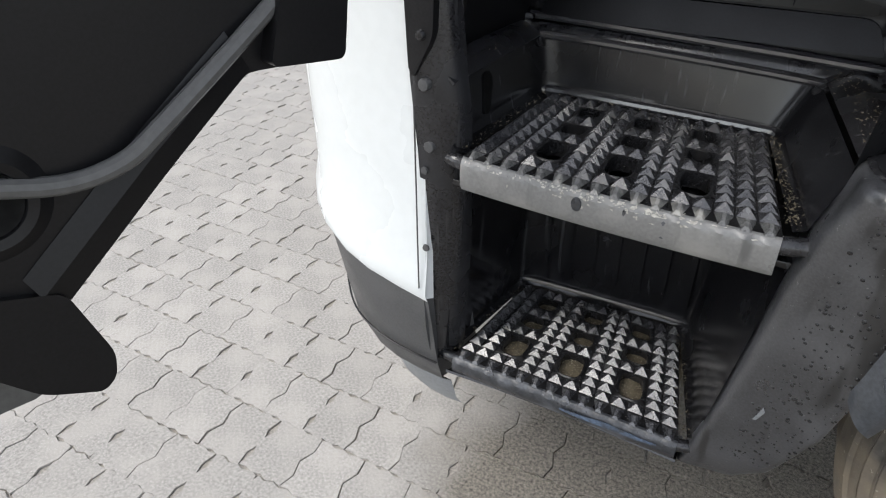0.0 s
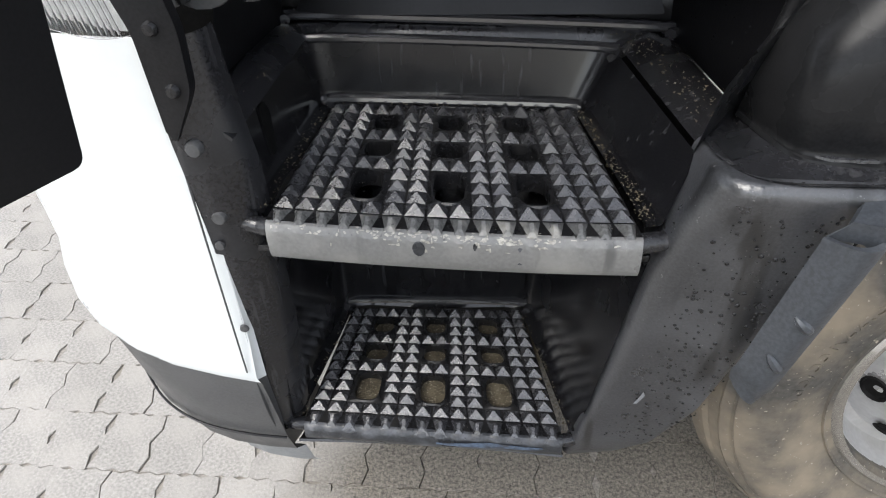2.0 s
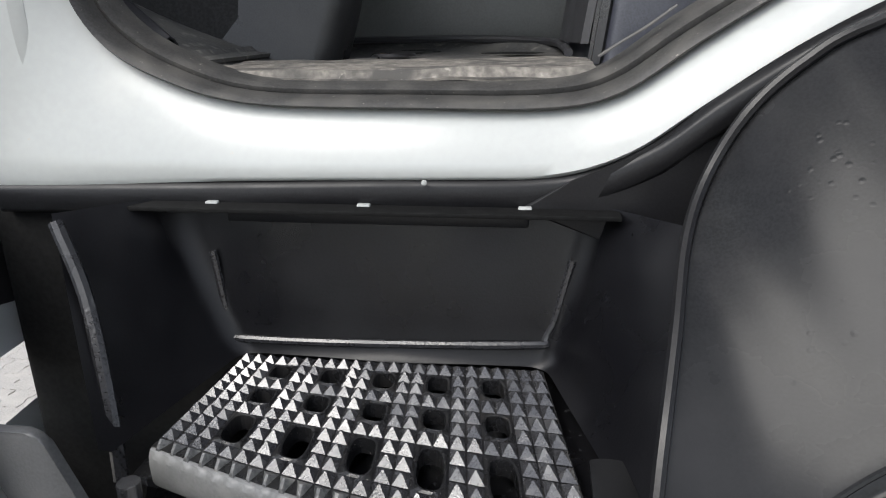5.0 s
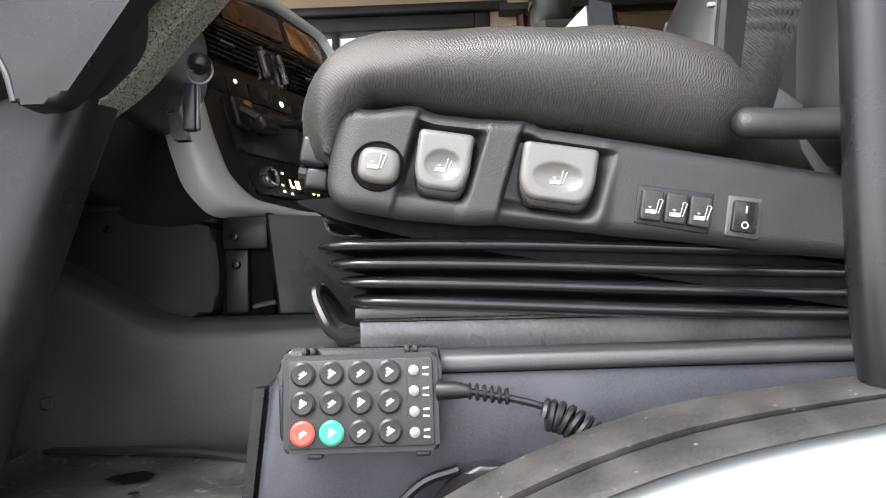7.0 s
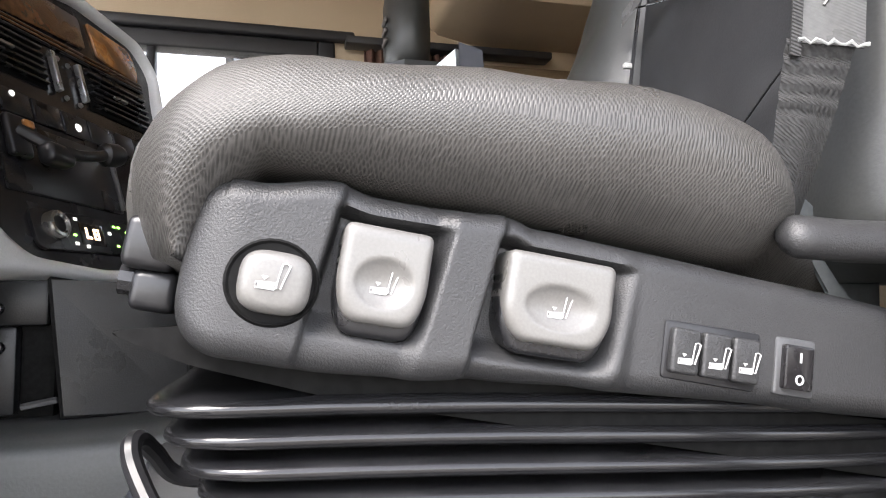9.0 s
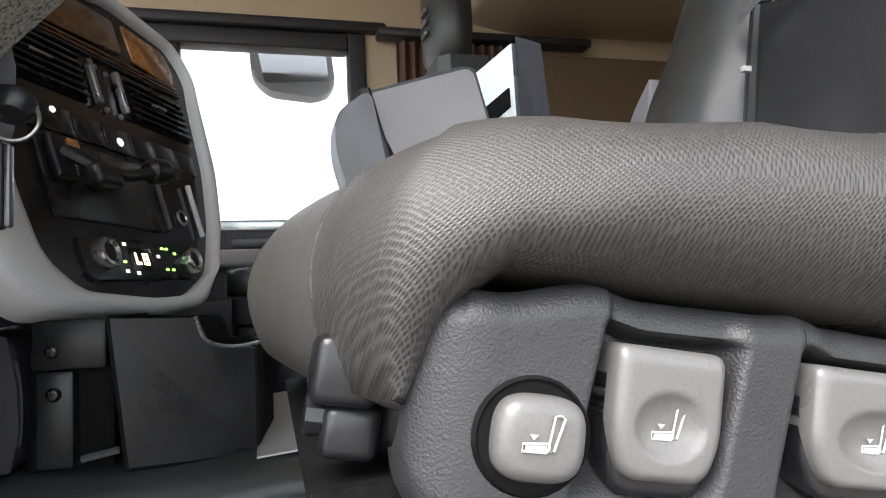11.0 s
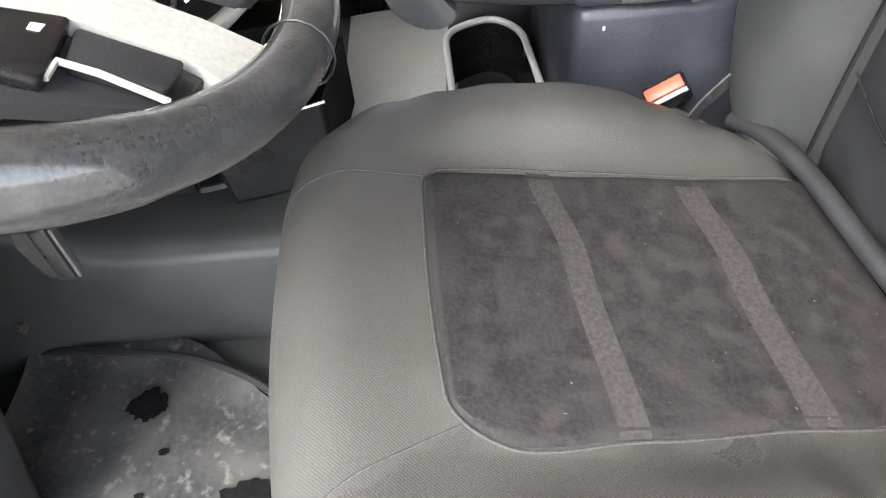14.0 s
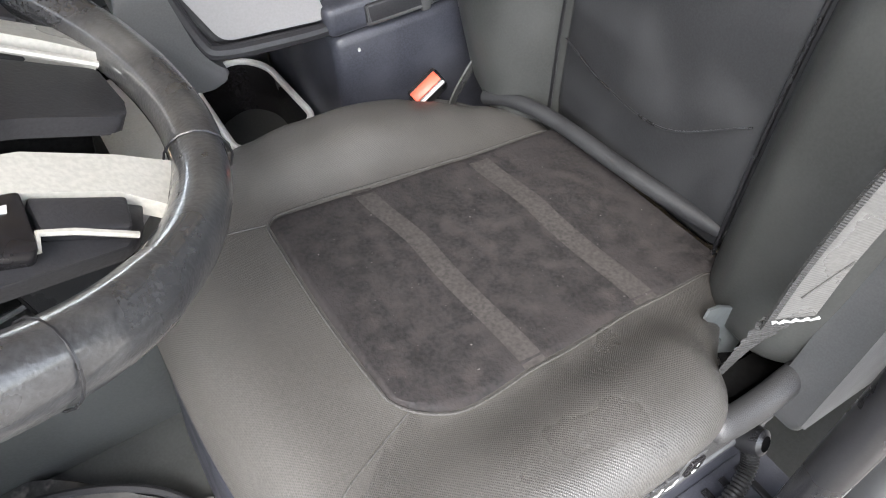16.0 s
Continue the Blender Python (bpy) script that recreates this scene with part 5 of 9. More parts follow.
M_wheel = add_drops(material("worn_wheel_leather", (0.032, 0.0325, 0.034), 0.3, spread=0.25, scale=14, fine=330, bump=0.35, bump_dist=0.001, second=(0.095, 0.094, 0.09), mix=(0.5, 0.75), rough_var=0.1, coat=0.9), 260, 0.35, 0.35, 0.0015)
M_red = material("red_button", (0.62, 0.07, 0.05), 0.4, spread=0.05, bump=0.05)
M_green = material("green_button", (0.03, 0.36, 0.22), 0.4, spread=0.05, bump=0.05)
M_led = material("grey_indicator", (0.25, 0.25, 0.26), 0.35, spread=0.03, bump=0)
M_buckle_red = material("red_buckle", (0.75, 0.1, 0.05), 0.4, spread=0.05, bump=0)
M_sheetmetal = material("bare_inner_panel", (0.55, 0.59, 0.57), 0.3, metal=0.6, spread=0.08, scale=7, fine=100, bump=0.04)
M_cable = material("black_cable", (0.015, 0.015, 0.016), 0.4, spread=0.1, bump=0)
M_display = glow("climate_display", (1.0, 0.75, 0.5), 1.2)
M_display_green = glow("green_tell_tale", (0.3, 0.9, 0.1), 1.5)
M_white_print = glow("lit_white_print", (0.9, 0.9, 0.85), 0.35)
M_window = glass("window_glass", (0.98, 0.99, 0.985), 0.0)


class Thing:
    """A top-level empty with parts; parts are given in world coordinates."""

    def __init__(self, name, at, label, category, group=""):
        self.root = tagged(empty(name, at), label, category, group)
        self.inv = Matrix.Translation(-Vector(at))

    def part(self, name, bm, mat, label="", parent=None, **k):
        ob = part(name, bm, mat, parent or self.root, label, **k)
        if parent is None:
            ob.matrix_parent_inverse = self.inv
        return ob


def moved(bm, m):
    bmesh.ops.transform(bm, matrix=m, verts=bm.verts)
    return bm


# ---- door opening: white sill, rubber seal, black lip ----
SILL_OUT = [(-0.6, 0.34, 1.9), (-0.6, 0.34, 1.6), (-0.585, 0.34, 1.44), (-0.52, 0.34, 1.418), (-0.3, 0.34, 1.428), (-0.1, 0.34, 1.434), (0.12, 0.34, 1.438), (0.25, 0.34, 1.444), (0.34, 0.34, 1.474), (0.42, 0.34, 1.53), (0.52, 0.34, 1.6), (0.62, 0.34, 1.655), (0.74, 0.34, 1.705), (0.9, 0.34, 1.74), (1.12, 0.34, 1.75)]
SILL_IN = [(-0.4, 0.385, 1.9), (-0.42, 0.385, 1.756), (-0.416, 0.385, 1.68), (-0.377, 0.385, 1.614), (-0.3, 0.385, 1.567), (-0.172, 0.385, 1.532), (0.06, 0.385, 1.525), (0.24, 0.385, 1.525), (0.33, 0.385, 1.545), (0.42, 0.385, 1.605), (0.52, 0.385, 1.668), (0.62, 0.385, 1.722), (0.74, 0.385, 1.762), (0.9, 0.385, 1.79), (1.04, 0.385, 1.8)]
SEAL_IN = [(-0.385, 0.44, 1.9), (-0.4, 0.44, 1.771), (-0.394, 0.44, 1.703), (-0.362, 0.44, 1.65), (-0.292, 0.44, 1.604), (-0.175, 0.44, 1.567), (0.05, 0.44, 1.562), (0.22, 0.44, 1.562), (0.305, 0.44, 1.578), (0.39, 0.44, 1.636), (0.5, 0.44, 1.703), (0.6, 0.44, 1.752), (0.72, 0.44, 1.79), (0.88, 0.44, 1.81), (1.0, 0.44, 1.82)]


def door_sill():
    t = Thing("door_sill", (0.1, 0.36, 1.44), "white painted door sill with a dusty rubber seal", "sill")
    o, i, s = smooth_line(SILL_OUT, 5), smooth_line(SILL_IN, 5), smooth_line(SEAL_IN, 5)
    rows = []
    for k, (a, b) in enumerate(((0.0, 0.02), (0.0, 0.004), (0.06, -0.003), (0.25, -0.006), (0.5, -0.007), (0.75, -0.004), (0.93, 0.0), (1.0, 0.008))):
        rows.append([p.lerp(q, a) + Vector((0, b + (0.03 if k == 0 else 0), 0)) for p, q in zip(o, i)])
    t.part("painted_sill", loft(rows, closed=False), M_cab_white, "white painted sill", angle=60)
    rows = []
    for a, b in ((0.0, 0.006), (0.03, -0.012), (0.12, -0.022), (0.28, -0.024), (0.4, -0.014), (0.47, -0.002), (0.54, -0.008), (0.66, -0.016), (0.8, -0.014), (0.92, -0.004), (1.0, 0.01)):
        rows.append([p.lerp(q, a) + Vector((0, b, 0)) for p, q in zip(i, s)])
    t.part("rubber_seal", loft(rows, closed=False), M_seal, "black rubber door seal", angle=60)
    t.part("torn_edge", tube(smooth_line([(0.3, 0.422, 1.59), (0.33, 0.421, 1.609), (0.36, 0.42, 1.627), (0.395, 0.421, 1.652)], 5), 0.0025, 6, flat=0.5), M_seal)
    # black lip below the paint, with three pale clips and a rectangular opening's edge
    lip = []
    line = smooth_line([(-0.56, 0.345, 1.42), (-0.3, 0.343, 1.425), (0.0, 0.342, 1.433), (0.25, 0.342, 1.441), (0.36, 0.335, 1.48), (0.45, 0.325, 1.55), (0.6, 0.32, 1.645), (0.8, 0.325, 1.715)], 6)
    for dy, dz in ((0.01, 0.006), (-0.003, 0.0), (-0.006, -0.006), (-0.007, -0.032), (0.0, -0.04), (0.09, -0.044)):
        lip.append([p + Vector((0, dy, dz)) for p in line])
    t.part("lip", loft(lip, closed=False), M_trim, "black plastic lip", angle=60)
    for x in (-0.22, -0.005, 0.21):
        t.part("clip", box((x - 0.009, 0.325, 1.398), (x + 0.009, 0.335, 1.407), 0.002), M_cab_white, "pale clip")
    t.part("screw", lathe([(0, 0.003), (0.0035, 0.002), (0.004, 0)], 10, Matrix.Translation((0.078, 0.33, 1.437)) @ pose(0, 0, 0, 90, 0, 0)), M_cab_white)
    return t.root


def upper_well():
    """The well above the upper tread, seen under the sill: back panel with a raised rim, flared sides."""
    t = Thing("upper_step_well", (0, 0.3, 1.18), "black moulded well under the cab sill", "step well")
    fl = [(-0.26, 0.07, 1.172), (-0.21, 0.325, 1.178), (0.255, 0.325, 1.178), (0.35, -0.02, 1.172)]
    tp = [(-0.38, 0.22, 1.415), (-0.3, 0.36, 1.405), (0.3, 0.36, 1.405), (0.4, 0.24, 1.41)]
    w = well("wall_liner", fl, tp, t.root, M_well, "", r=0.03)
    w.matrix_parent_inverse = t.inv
    t.part("back_rim", tube(smooth_line([(-0.235, 0.342, 1.33), (-0.215, 0.335, 1.215), (-0.17, 0.325, 1.2), (0.2, 0.325, 1.21), (0.245, 0.335, 1.225), (0.275, 0.345, 1.33)], 6), 0.006, 8), M_step)
    t.part("left_rim", tube(smooth_line([(-0.36, 0.2, 1.41), (-0.315, 0.17, 1.32), (-0.27, 0.115, 1.2), (-0.25, 0.085, 1.13)], 6), 0.009, 8), M_step)
    t.part("side_filler", prism([(0.2, 1.402), (0.27, 1.442), (0.34, 1.468), (0.42, 1.524), (0.52, 1.594), (0.62, 1.649), (0.74, 1.699), (0.9, 1.734), (0.9, 1.5), (0.5, 1.3), (0.44, 1.2), (0.36, 1.2), (0.33, 1.36)], "y", 0.333, 0.36, 0.004), M_trim, "smooth black panel under the sill")
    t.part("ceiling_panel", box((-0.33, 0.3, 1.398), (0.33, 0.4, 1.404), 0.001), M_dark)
    t.part("light_strip", box((-0.2, 0.328, 1.378), (0.215, 0.345, 1.396), 0.003), M_trim)
    return t.root


def cab_body():
    """Walls that close the cab: front corner, roof, rear, far side with its window, under-floor."""
    def wall(name, bm, mat, label, **k):
        return tagged(part(name, bm, mat, None, **k), label, "wall", kind="structure")

    # far side with the window through it
    y0, y1 = 2.68, 2.74
    bm = bmesh.new()
    add_box(bm, (-0.66, y0, 1.4), (2.1, y1, 2.345))
    add_box(bm, (-0.66, y0, 3.05), (2.1, y1, 3.62))
    add_box(bm, (0.72, y0, 2.345), (2.1, y1, 3.05))
    add_box(bm, (-0.66, y0, 2.345), (-0.5, y1, 3.05))
    wall("wall_far_side", bm, M_beige, "beige trimmed far side of the cab")
    w = tagged(empty("window_1", (0.1, 2.7, 2.35)), "passenger window full of white daylight", "window", kind="structure")
    inv = Matrix.Translation(-w.location)
    for name, lo, hi, mat in (("window_frame", (0.66, 2.665, 2.33), (0.725, 2.75, 3.06), M_panel_dark), ("window_frame", (-0.5, 2.665, 2.995), (0.66, 2.75, 3.06), M_panel_dark), ("window_frame", (-0.5, 2.665, 2.33), (0.66, 2.75, 2.372), M_sheetmetal), ("divider", (0.045, 2.67, 2.372), (0.075, 2.745, 2.995), M_panel_dark)):
        o = part(name, box(lo, hi, 0.008, 3), mat, w)
        o.matrix_parent_inverse = inv
    o = part("pane", box((-0.5, 2.7, 2.372), (0.66, 2.704, 2.995)), M_window, w)
    o.matrix_parent_inverse = inv
    o.visible_shadow = False
    # near side above the sill: front and rear posts and the header over the door
    wall("wall_near_front", box((-0.66, 0.36, 1.45), (-0.47, 0.42, 3.6), 0.02), M_cab_white, "white front pillar beside the door opening")
    wall("wall_near_rear", box((1.06, 0.37, 1.72), (2.1, 0.44, 3.6), 0.02), M_panel, "dark panel behind the door opening")
    wall("wall_near_header", box((-0.5, 0.37, 3.28), (1.1, 0.43, 3.6), 0.02), M_cab_white, "white header over the door opening")
    wall("wall_rear", box((2.05, 0.4, 1.4), (2.1, 2.7, 3.6)), M_beige, "beige rear wall of the cab")
    wall("wall_front", box((-0.7, 0.36, 1.2), (-0.64, 2.7, 2.28), 0.01), M_panel_dark, "dark bulkhead below the windscreen")
    wall("windscreen_header", box((-0.7, 0.36, 3.4), (-0.6, 2.7, 3.6), 0.01), M_beige, "beige trim over the windscreen")
    skin = bmesh.new()
    for lo, hi in (((-0.7, 2.742, 1.2), (2.13, 2.76, 2.34)), ((-0.7, 2.742, 3.055), (2.13, 2.76, 3.67)), ((0.725, 2.742, 2.34), (2.13, 2.76, 3.055)), ((-0.7, 2.742, 2.34), (-0.505, 2.76, 3.055)), ((2.102, 0.36, 1.3), (2.13, 2.742, 3.67)), ((-0.7, 0.36, 3.642), (2.102, 2.742, 3.67)), ((-0.72, 0.36, 3.4), (-0.702, 2.76, 3.67))):
        add_box(skin, lo, hi)
    wall("cab_outer_skin", skin, M_white, "white painted outer skin of the cab")
    tagged(part("ceiling", box((-0.7, 0.36, 3.58), (2.1, 2.74, 3.64)), M_beige), "beige cab headlining", "ceiling", kind="structure")
    tagged(part("floor", box((-0.66, 0.45, 1.5), (2.1, 2.7, 1.562)), M_tunnel), "grey cab floor", "floor", kind="structure")


def floor_mat():
    t = Thing("floor_mat", (0, 0.8, 1.566), "dirty black rubber floor mat with worn holes", "mat")

    def fn(u, v):
        x, y = lerp(-0.3, 0.275, u), lerp(0.445, 1.215 - 0.22 * sstep((u - 0.45) / 0.6), v)
        z = 1.572 + 0.003 * noise.noise(Vector((x * 9, y * 9, 0)))
        e = max(0.0, (v - 0.87) / 0.13)
        z += 0.02 * e * e
        c = max(0.0, (0.1 - u) / 0.1)
        z += 0.03 * c * c
        return (x, y, z)

    t.part("mat", sheet(fn, 40, 50, 0.005), M_floor)
    t.part("raised_rim", tube(smooth_line([(-0.4, 1.2, 1.595), (-0.28, 1.195, 1.598), (-0.13, 1.18, 1.6), (0.03, 1.15, 1.6), (0.17, 1.08, 1.598), (0.25, 0.985, 1.594), (0.268, 0.85, 1.59), (0.272, 0.7, 1.584)], 6), 0.008, 8), M_panel_dark)
    rnd = random.Random(5)

    def patch(cx, cy, r):
        pts = []
        n = 40
        for k in range(n):
            a = 2 * math.pi * k / n
            rr = r * (0.9 + 0.3 * noise.noise(Vector((2.2 * math.cos(a) + 40 * cx, 2.2 * math.sin(a), cy))) + rnd.uniform(-0.1, 0.1))
            pts.append((cx + rr * math.cos(a) * 1.15, cy + rr * math.sin(a)))
        return prism(pts, "z", 1.5774, 1.5782)

    for cx, cy, r in ((-0.049, 1.07, 0.036), (0.167, 0.86, 0.052), (0.003, 0.971, 0.008), (-0.021, 0.892, 0.007)):
        t.part("worn_hole", patch(cx, cy, r), M_dark, "worn black hole")
    t.part("mat_button", lathe([(0, 0.003), (0.012, 0.0045), (0.022, 0.004), (0.03, 0.001), (0.034, -0.002)], 24, Matrix.Translation((-0.055, 0.8, 1.575))), M_smooth, "black fixing button")
    t.part("button_ring", lathe([(0.036, 0.002), (0.04, 0.005), (0.045, 0.0)], 24, Matrix.Translation((-0.055, 0.8, 1.577))), M_smooth)
    s = Thing("sill_mat", (0, 0.5, 1.57), "dusty step mat inside the door sill", "mat")

    def fs(u, v):
        x, y = lerp(-0.27, 0.3, u), lerp(0.432, 0.62, v)
        return (x, y, 1.574 + 0.006 * v + 0.004 * noise.noise(Vector((x * 14, y * 30, 3))) - (0.012 if v < 0.05 else 0))

    s.part("mat", sheet(fs, 60, 30, 0.004), M_sill_dirt)
    f = Thing("mat_flap", (-0.4, 0.6, 1.58), "grey mat edge curling up beside the door", "mat")
    f.part("flap", sheet(lambda u, v: (lerp(-0.27, -0.56, u), lerp(0.44, 0.73, v) - 0.1 * u * v, 1.582 + 0.15 * u ** 1.4 + 0.012 * math.sin(3 * v) * u), 16, 12, 0.006), M_floor)
    f.part("fold", sheet(lambda u, v: (lerp(-0.33, -0.52, u), 0.45 + 0.05 * v + 0.12 * u, 1.6 + 0.11 * u + 0.02 * math.sin(math.pi * v)), 10, 6, 0.003), M_panel_dark)
    return t.root


def column_leg():
    """The footwell's front trim: broad rounded leg under the dash, from the floor up to the steering column."""
    t = Thing("dash_leg", (-0.2, 0.8, 1.58), "charcoal dash leg with a rounded edge", "dashboard trim")
    secs = [(1.565, -0.36, -0.165, 0.765), (1.65, -0.42, -0.14, 0.775), (1.8, -0.52, -0.105, 0.79), (1.95, -0.6, -0.07, 0.805), (2.08, -0.62, -0.035, 0.825), (2.2, -0.62, 0.0, 0.84), (2.4, -0.62, 0.04, 0.86)]
    rings = []
    for z, xl, xr, y in secs:
        pts = rounded([(xl, y - 0.1 * 0), (xr, y), (xr + 0.01, y + 0.09), (xl, y + 0.12)], [0.01, 0.06, 0.02, 0.01], 9)
        yl = 0.06
        rings.append([Vector((x, yy - (yl * (xr - x) / (xr - xl) if yy < y + 0.06 else 0) * 1.6, z)) for x, yy in pts])
    t.part("leg", loft(rings), M_leg, angle=40)
    # Flat wall in place of a dark cavity, with its shade painted on.
    t.part("side_wall", sheet(lambda u, v: (lerp(-0.3, -0.64, u), lerp(0.745, 0.46, u), lerp(1.57, 2.25, v)), 6, 6, 0.01), M_footwell)
    t.part("clip", box((-0.3, 0.7, 1.98), (-0.27, 0.716, 2.01), 0.004), M_smooth)
    # upper trim: lower edge of the dash over the leg
    t.part("dash_under", prism(rounded([(-0.62, 2.44), (-0.3, 2.37), (-0.12, 2.265), (0.0, 2.195), (0.08, 2.27), (0.08, 2.42), (-0.62, 2.52)], [0.01, 0.03, 0.03, 0.03, 0.04, 0.05, 0.01], 5), "y", 0.755, 1.12, 0.02, 3), M_panel_dark)
    return t.root


def tunnel():
    t = Thing("engine_tunnel", (0.3, 1.5, 1.58), "grey covered engine tunnel beside the footwell", "tunnel")

    def fn(u, v):
        x = lerp(-0.62, 2.0, u)
        rise = 0.15 * sstep((-0.02 - x) / 0.36) + 0.02 * sstep((x - 0.2) / 0.3)
        prof = [(1.215, 1.56), (1.205, 1.62), (1.2, 1.78), (1.205, 1.82), (1.23, 1.84), (1.3, 1.848), (1.8, 1.85), (1.95, 1.845), (1.99, 1.82), (2.0, 1.56)]
        k = v * (len(prof) - 1)
        i = min(int(k), len(prof) - 2)
        y, z = lerp(prof[i][0], prof[i + 1][0], k - i), lerp(prof[i][1], prof[i + 1][1], k - i)
        y += 0.05 * sstep((-0.2 - x) / 0.2) * -1
        return (x, y, z + rise * (1 if z > 1.7 else 0))

    t.part("cover", sheet(fn, 50, 27), M_tunnel, angle=60)
    # Added sheet whose pale colour carries the daylight on the tunnel top.
    t.part("lit_top_cover", sheet(lambda u, v: (lerp(0.34, 0.58, u), lerp(1.27, 1.94, v), 1.852 + 0.02 * sstep((lerp(0.34, 0.57, u) - 0.2) / 0.3) + 0.0015 * math.sin(9 * u) * math.sin(7 * v)), 24, 20, 0.003), M_lit_cover, "pale grey tunnel cover lightened for window daylight")
    t.part("debris", box((-0.276, 1.17, 1.684), (-0.262, 1.192, 1.706), 0.004), M_sill_dirt, "scuffed pale mark")
    return t.root


def lower_dash():
    """Grey curved panel with screws beside the console, dark recess and the bin below the climate controls."""
    t = Thing("lower_dash", (0.0, 1.2, 1.86), "charcoal lower dash panel with screws", "dashboard trim")
    prof = rounded([(-0.62, 2.24), (-0.62, 1.92), (-0.2, 1.88), (-0.02, 1.86), (0.075, 1.852), (0.082, 1.95), (0.07, 2.03), (0.0, 2.05), (-0.08, 2.065)], [0, 0.02, 0.03, 0.04, 0.05, 0.05, 0.03, 0.01, 0.01], 5)
    t.part("lower_panel", prism(prof, "y", 1.165, 1.35, 0.014, 4), M_panel_dark)
    t.part("upper_panel", prism(rounded([(-0.62, 2.4), (-0.62, 2.07), (-0.08, 2.07), (0.0, 2.056), (0.078, 2.036), (0.055, 2.15), (-0.02, 2.26), (-0.1, 2.4)], [0, 0, 0.01, 0.01, 0.02, 0.04, 0.04, 0.02], 5), "y", 1.16, 1.4, 0.014, 4), M_panel)
    t.part("edge_band", loft([[Vector((0.045 + d, 1.158, 2.032)), Vector((0.058 + d, 1.156, 1.97)), Vector((0.06 + d, 1.156, 1.91)), Vector((0.05 + d, 1.159, 1.865))] for d in (-0.03, -0.012, 0.008, 0.018)], closed=False), M_panel_dark)
    for x, z in ((-0.135, 2.03), (0.11, 2.01), (0.112, 1.955)):
        t.part("screw", lathe([(0, 0.004), (0.006, 0.0035), (0.009, 0.001), (0.0095, 0)], 14, Matrix.Translation((x, 1.157 if x < 0 else 1.172, z)) @ pose(0, 0, 0, 90, 0, 0)), M_smooth)
    # Near-black block: the recess's shade is put into its colour.
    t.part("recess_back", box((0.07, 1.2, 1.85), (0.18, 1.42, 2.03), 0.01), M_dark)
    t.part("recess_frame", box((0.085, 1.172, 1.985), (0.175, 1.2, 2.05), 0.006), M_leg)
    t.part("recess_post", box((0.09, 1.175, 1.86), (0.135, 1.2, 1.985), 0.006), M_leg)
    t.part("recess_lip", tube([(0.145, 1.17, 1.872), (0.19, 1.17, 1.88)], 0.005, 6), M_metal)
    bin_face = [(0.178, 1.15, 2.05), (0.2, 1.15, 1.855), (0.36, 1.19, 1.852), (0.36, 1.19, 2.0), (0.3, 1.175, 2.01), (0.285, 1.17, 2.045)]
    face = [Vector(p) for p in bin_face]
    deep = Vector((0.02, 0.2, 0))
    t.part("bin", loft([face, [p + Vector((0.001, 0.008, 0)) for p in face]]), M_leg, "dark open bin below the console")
    # The bin's inside is coloured near-black for the shade within.
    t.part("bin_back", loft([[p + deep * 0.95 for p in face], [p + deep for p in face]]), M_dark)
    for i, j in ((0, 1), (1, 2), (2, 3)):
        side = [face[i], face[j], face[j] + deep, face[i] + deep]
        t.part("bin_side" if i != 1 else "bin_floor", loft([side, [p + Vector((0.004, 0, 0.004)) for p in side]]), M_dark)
    t.part("bin_lip", tube(smooth_line([(0.285, 1.168, 2.047), (0.298, 1.172, 2.015), (0.33, 1.182, 2.004), (0.37, 1.19, 2.008)], 5), 0.003, 6), M_steel)
    back = Matrix.Translation((0.54, -0.14, 1.9)) @ Matrix.Scale(1.12, 4) @ Matrix.Translation((-0.54, 0.14, -1.9))
    for ob in t.root.children:
        ob.data.transform(back)
    return t.root


# ---- centre console: local axes u along its rows, v up its leaning face, w out of it ----
CON = Matrix(((0.398, -0.268, 0.877, 0.104), (0.917, 0.116, -0.381, 1.447), (0.0, 0.956, 0.292, 2.172), (0, 0, 0, 1)))


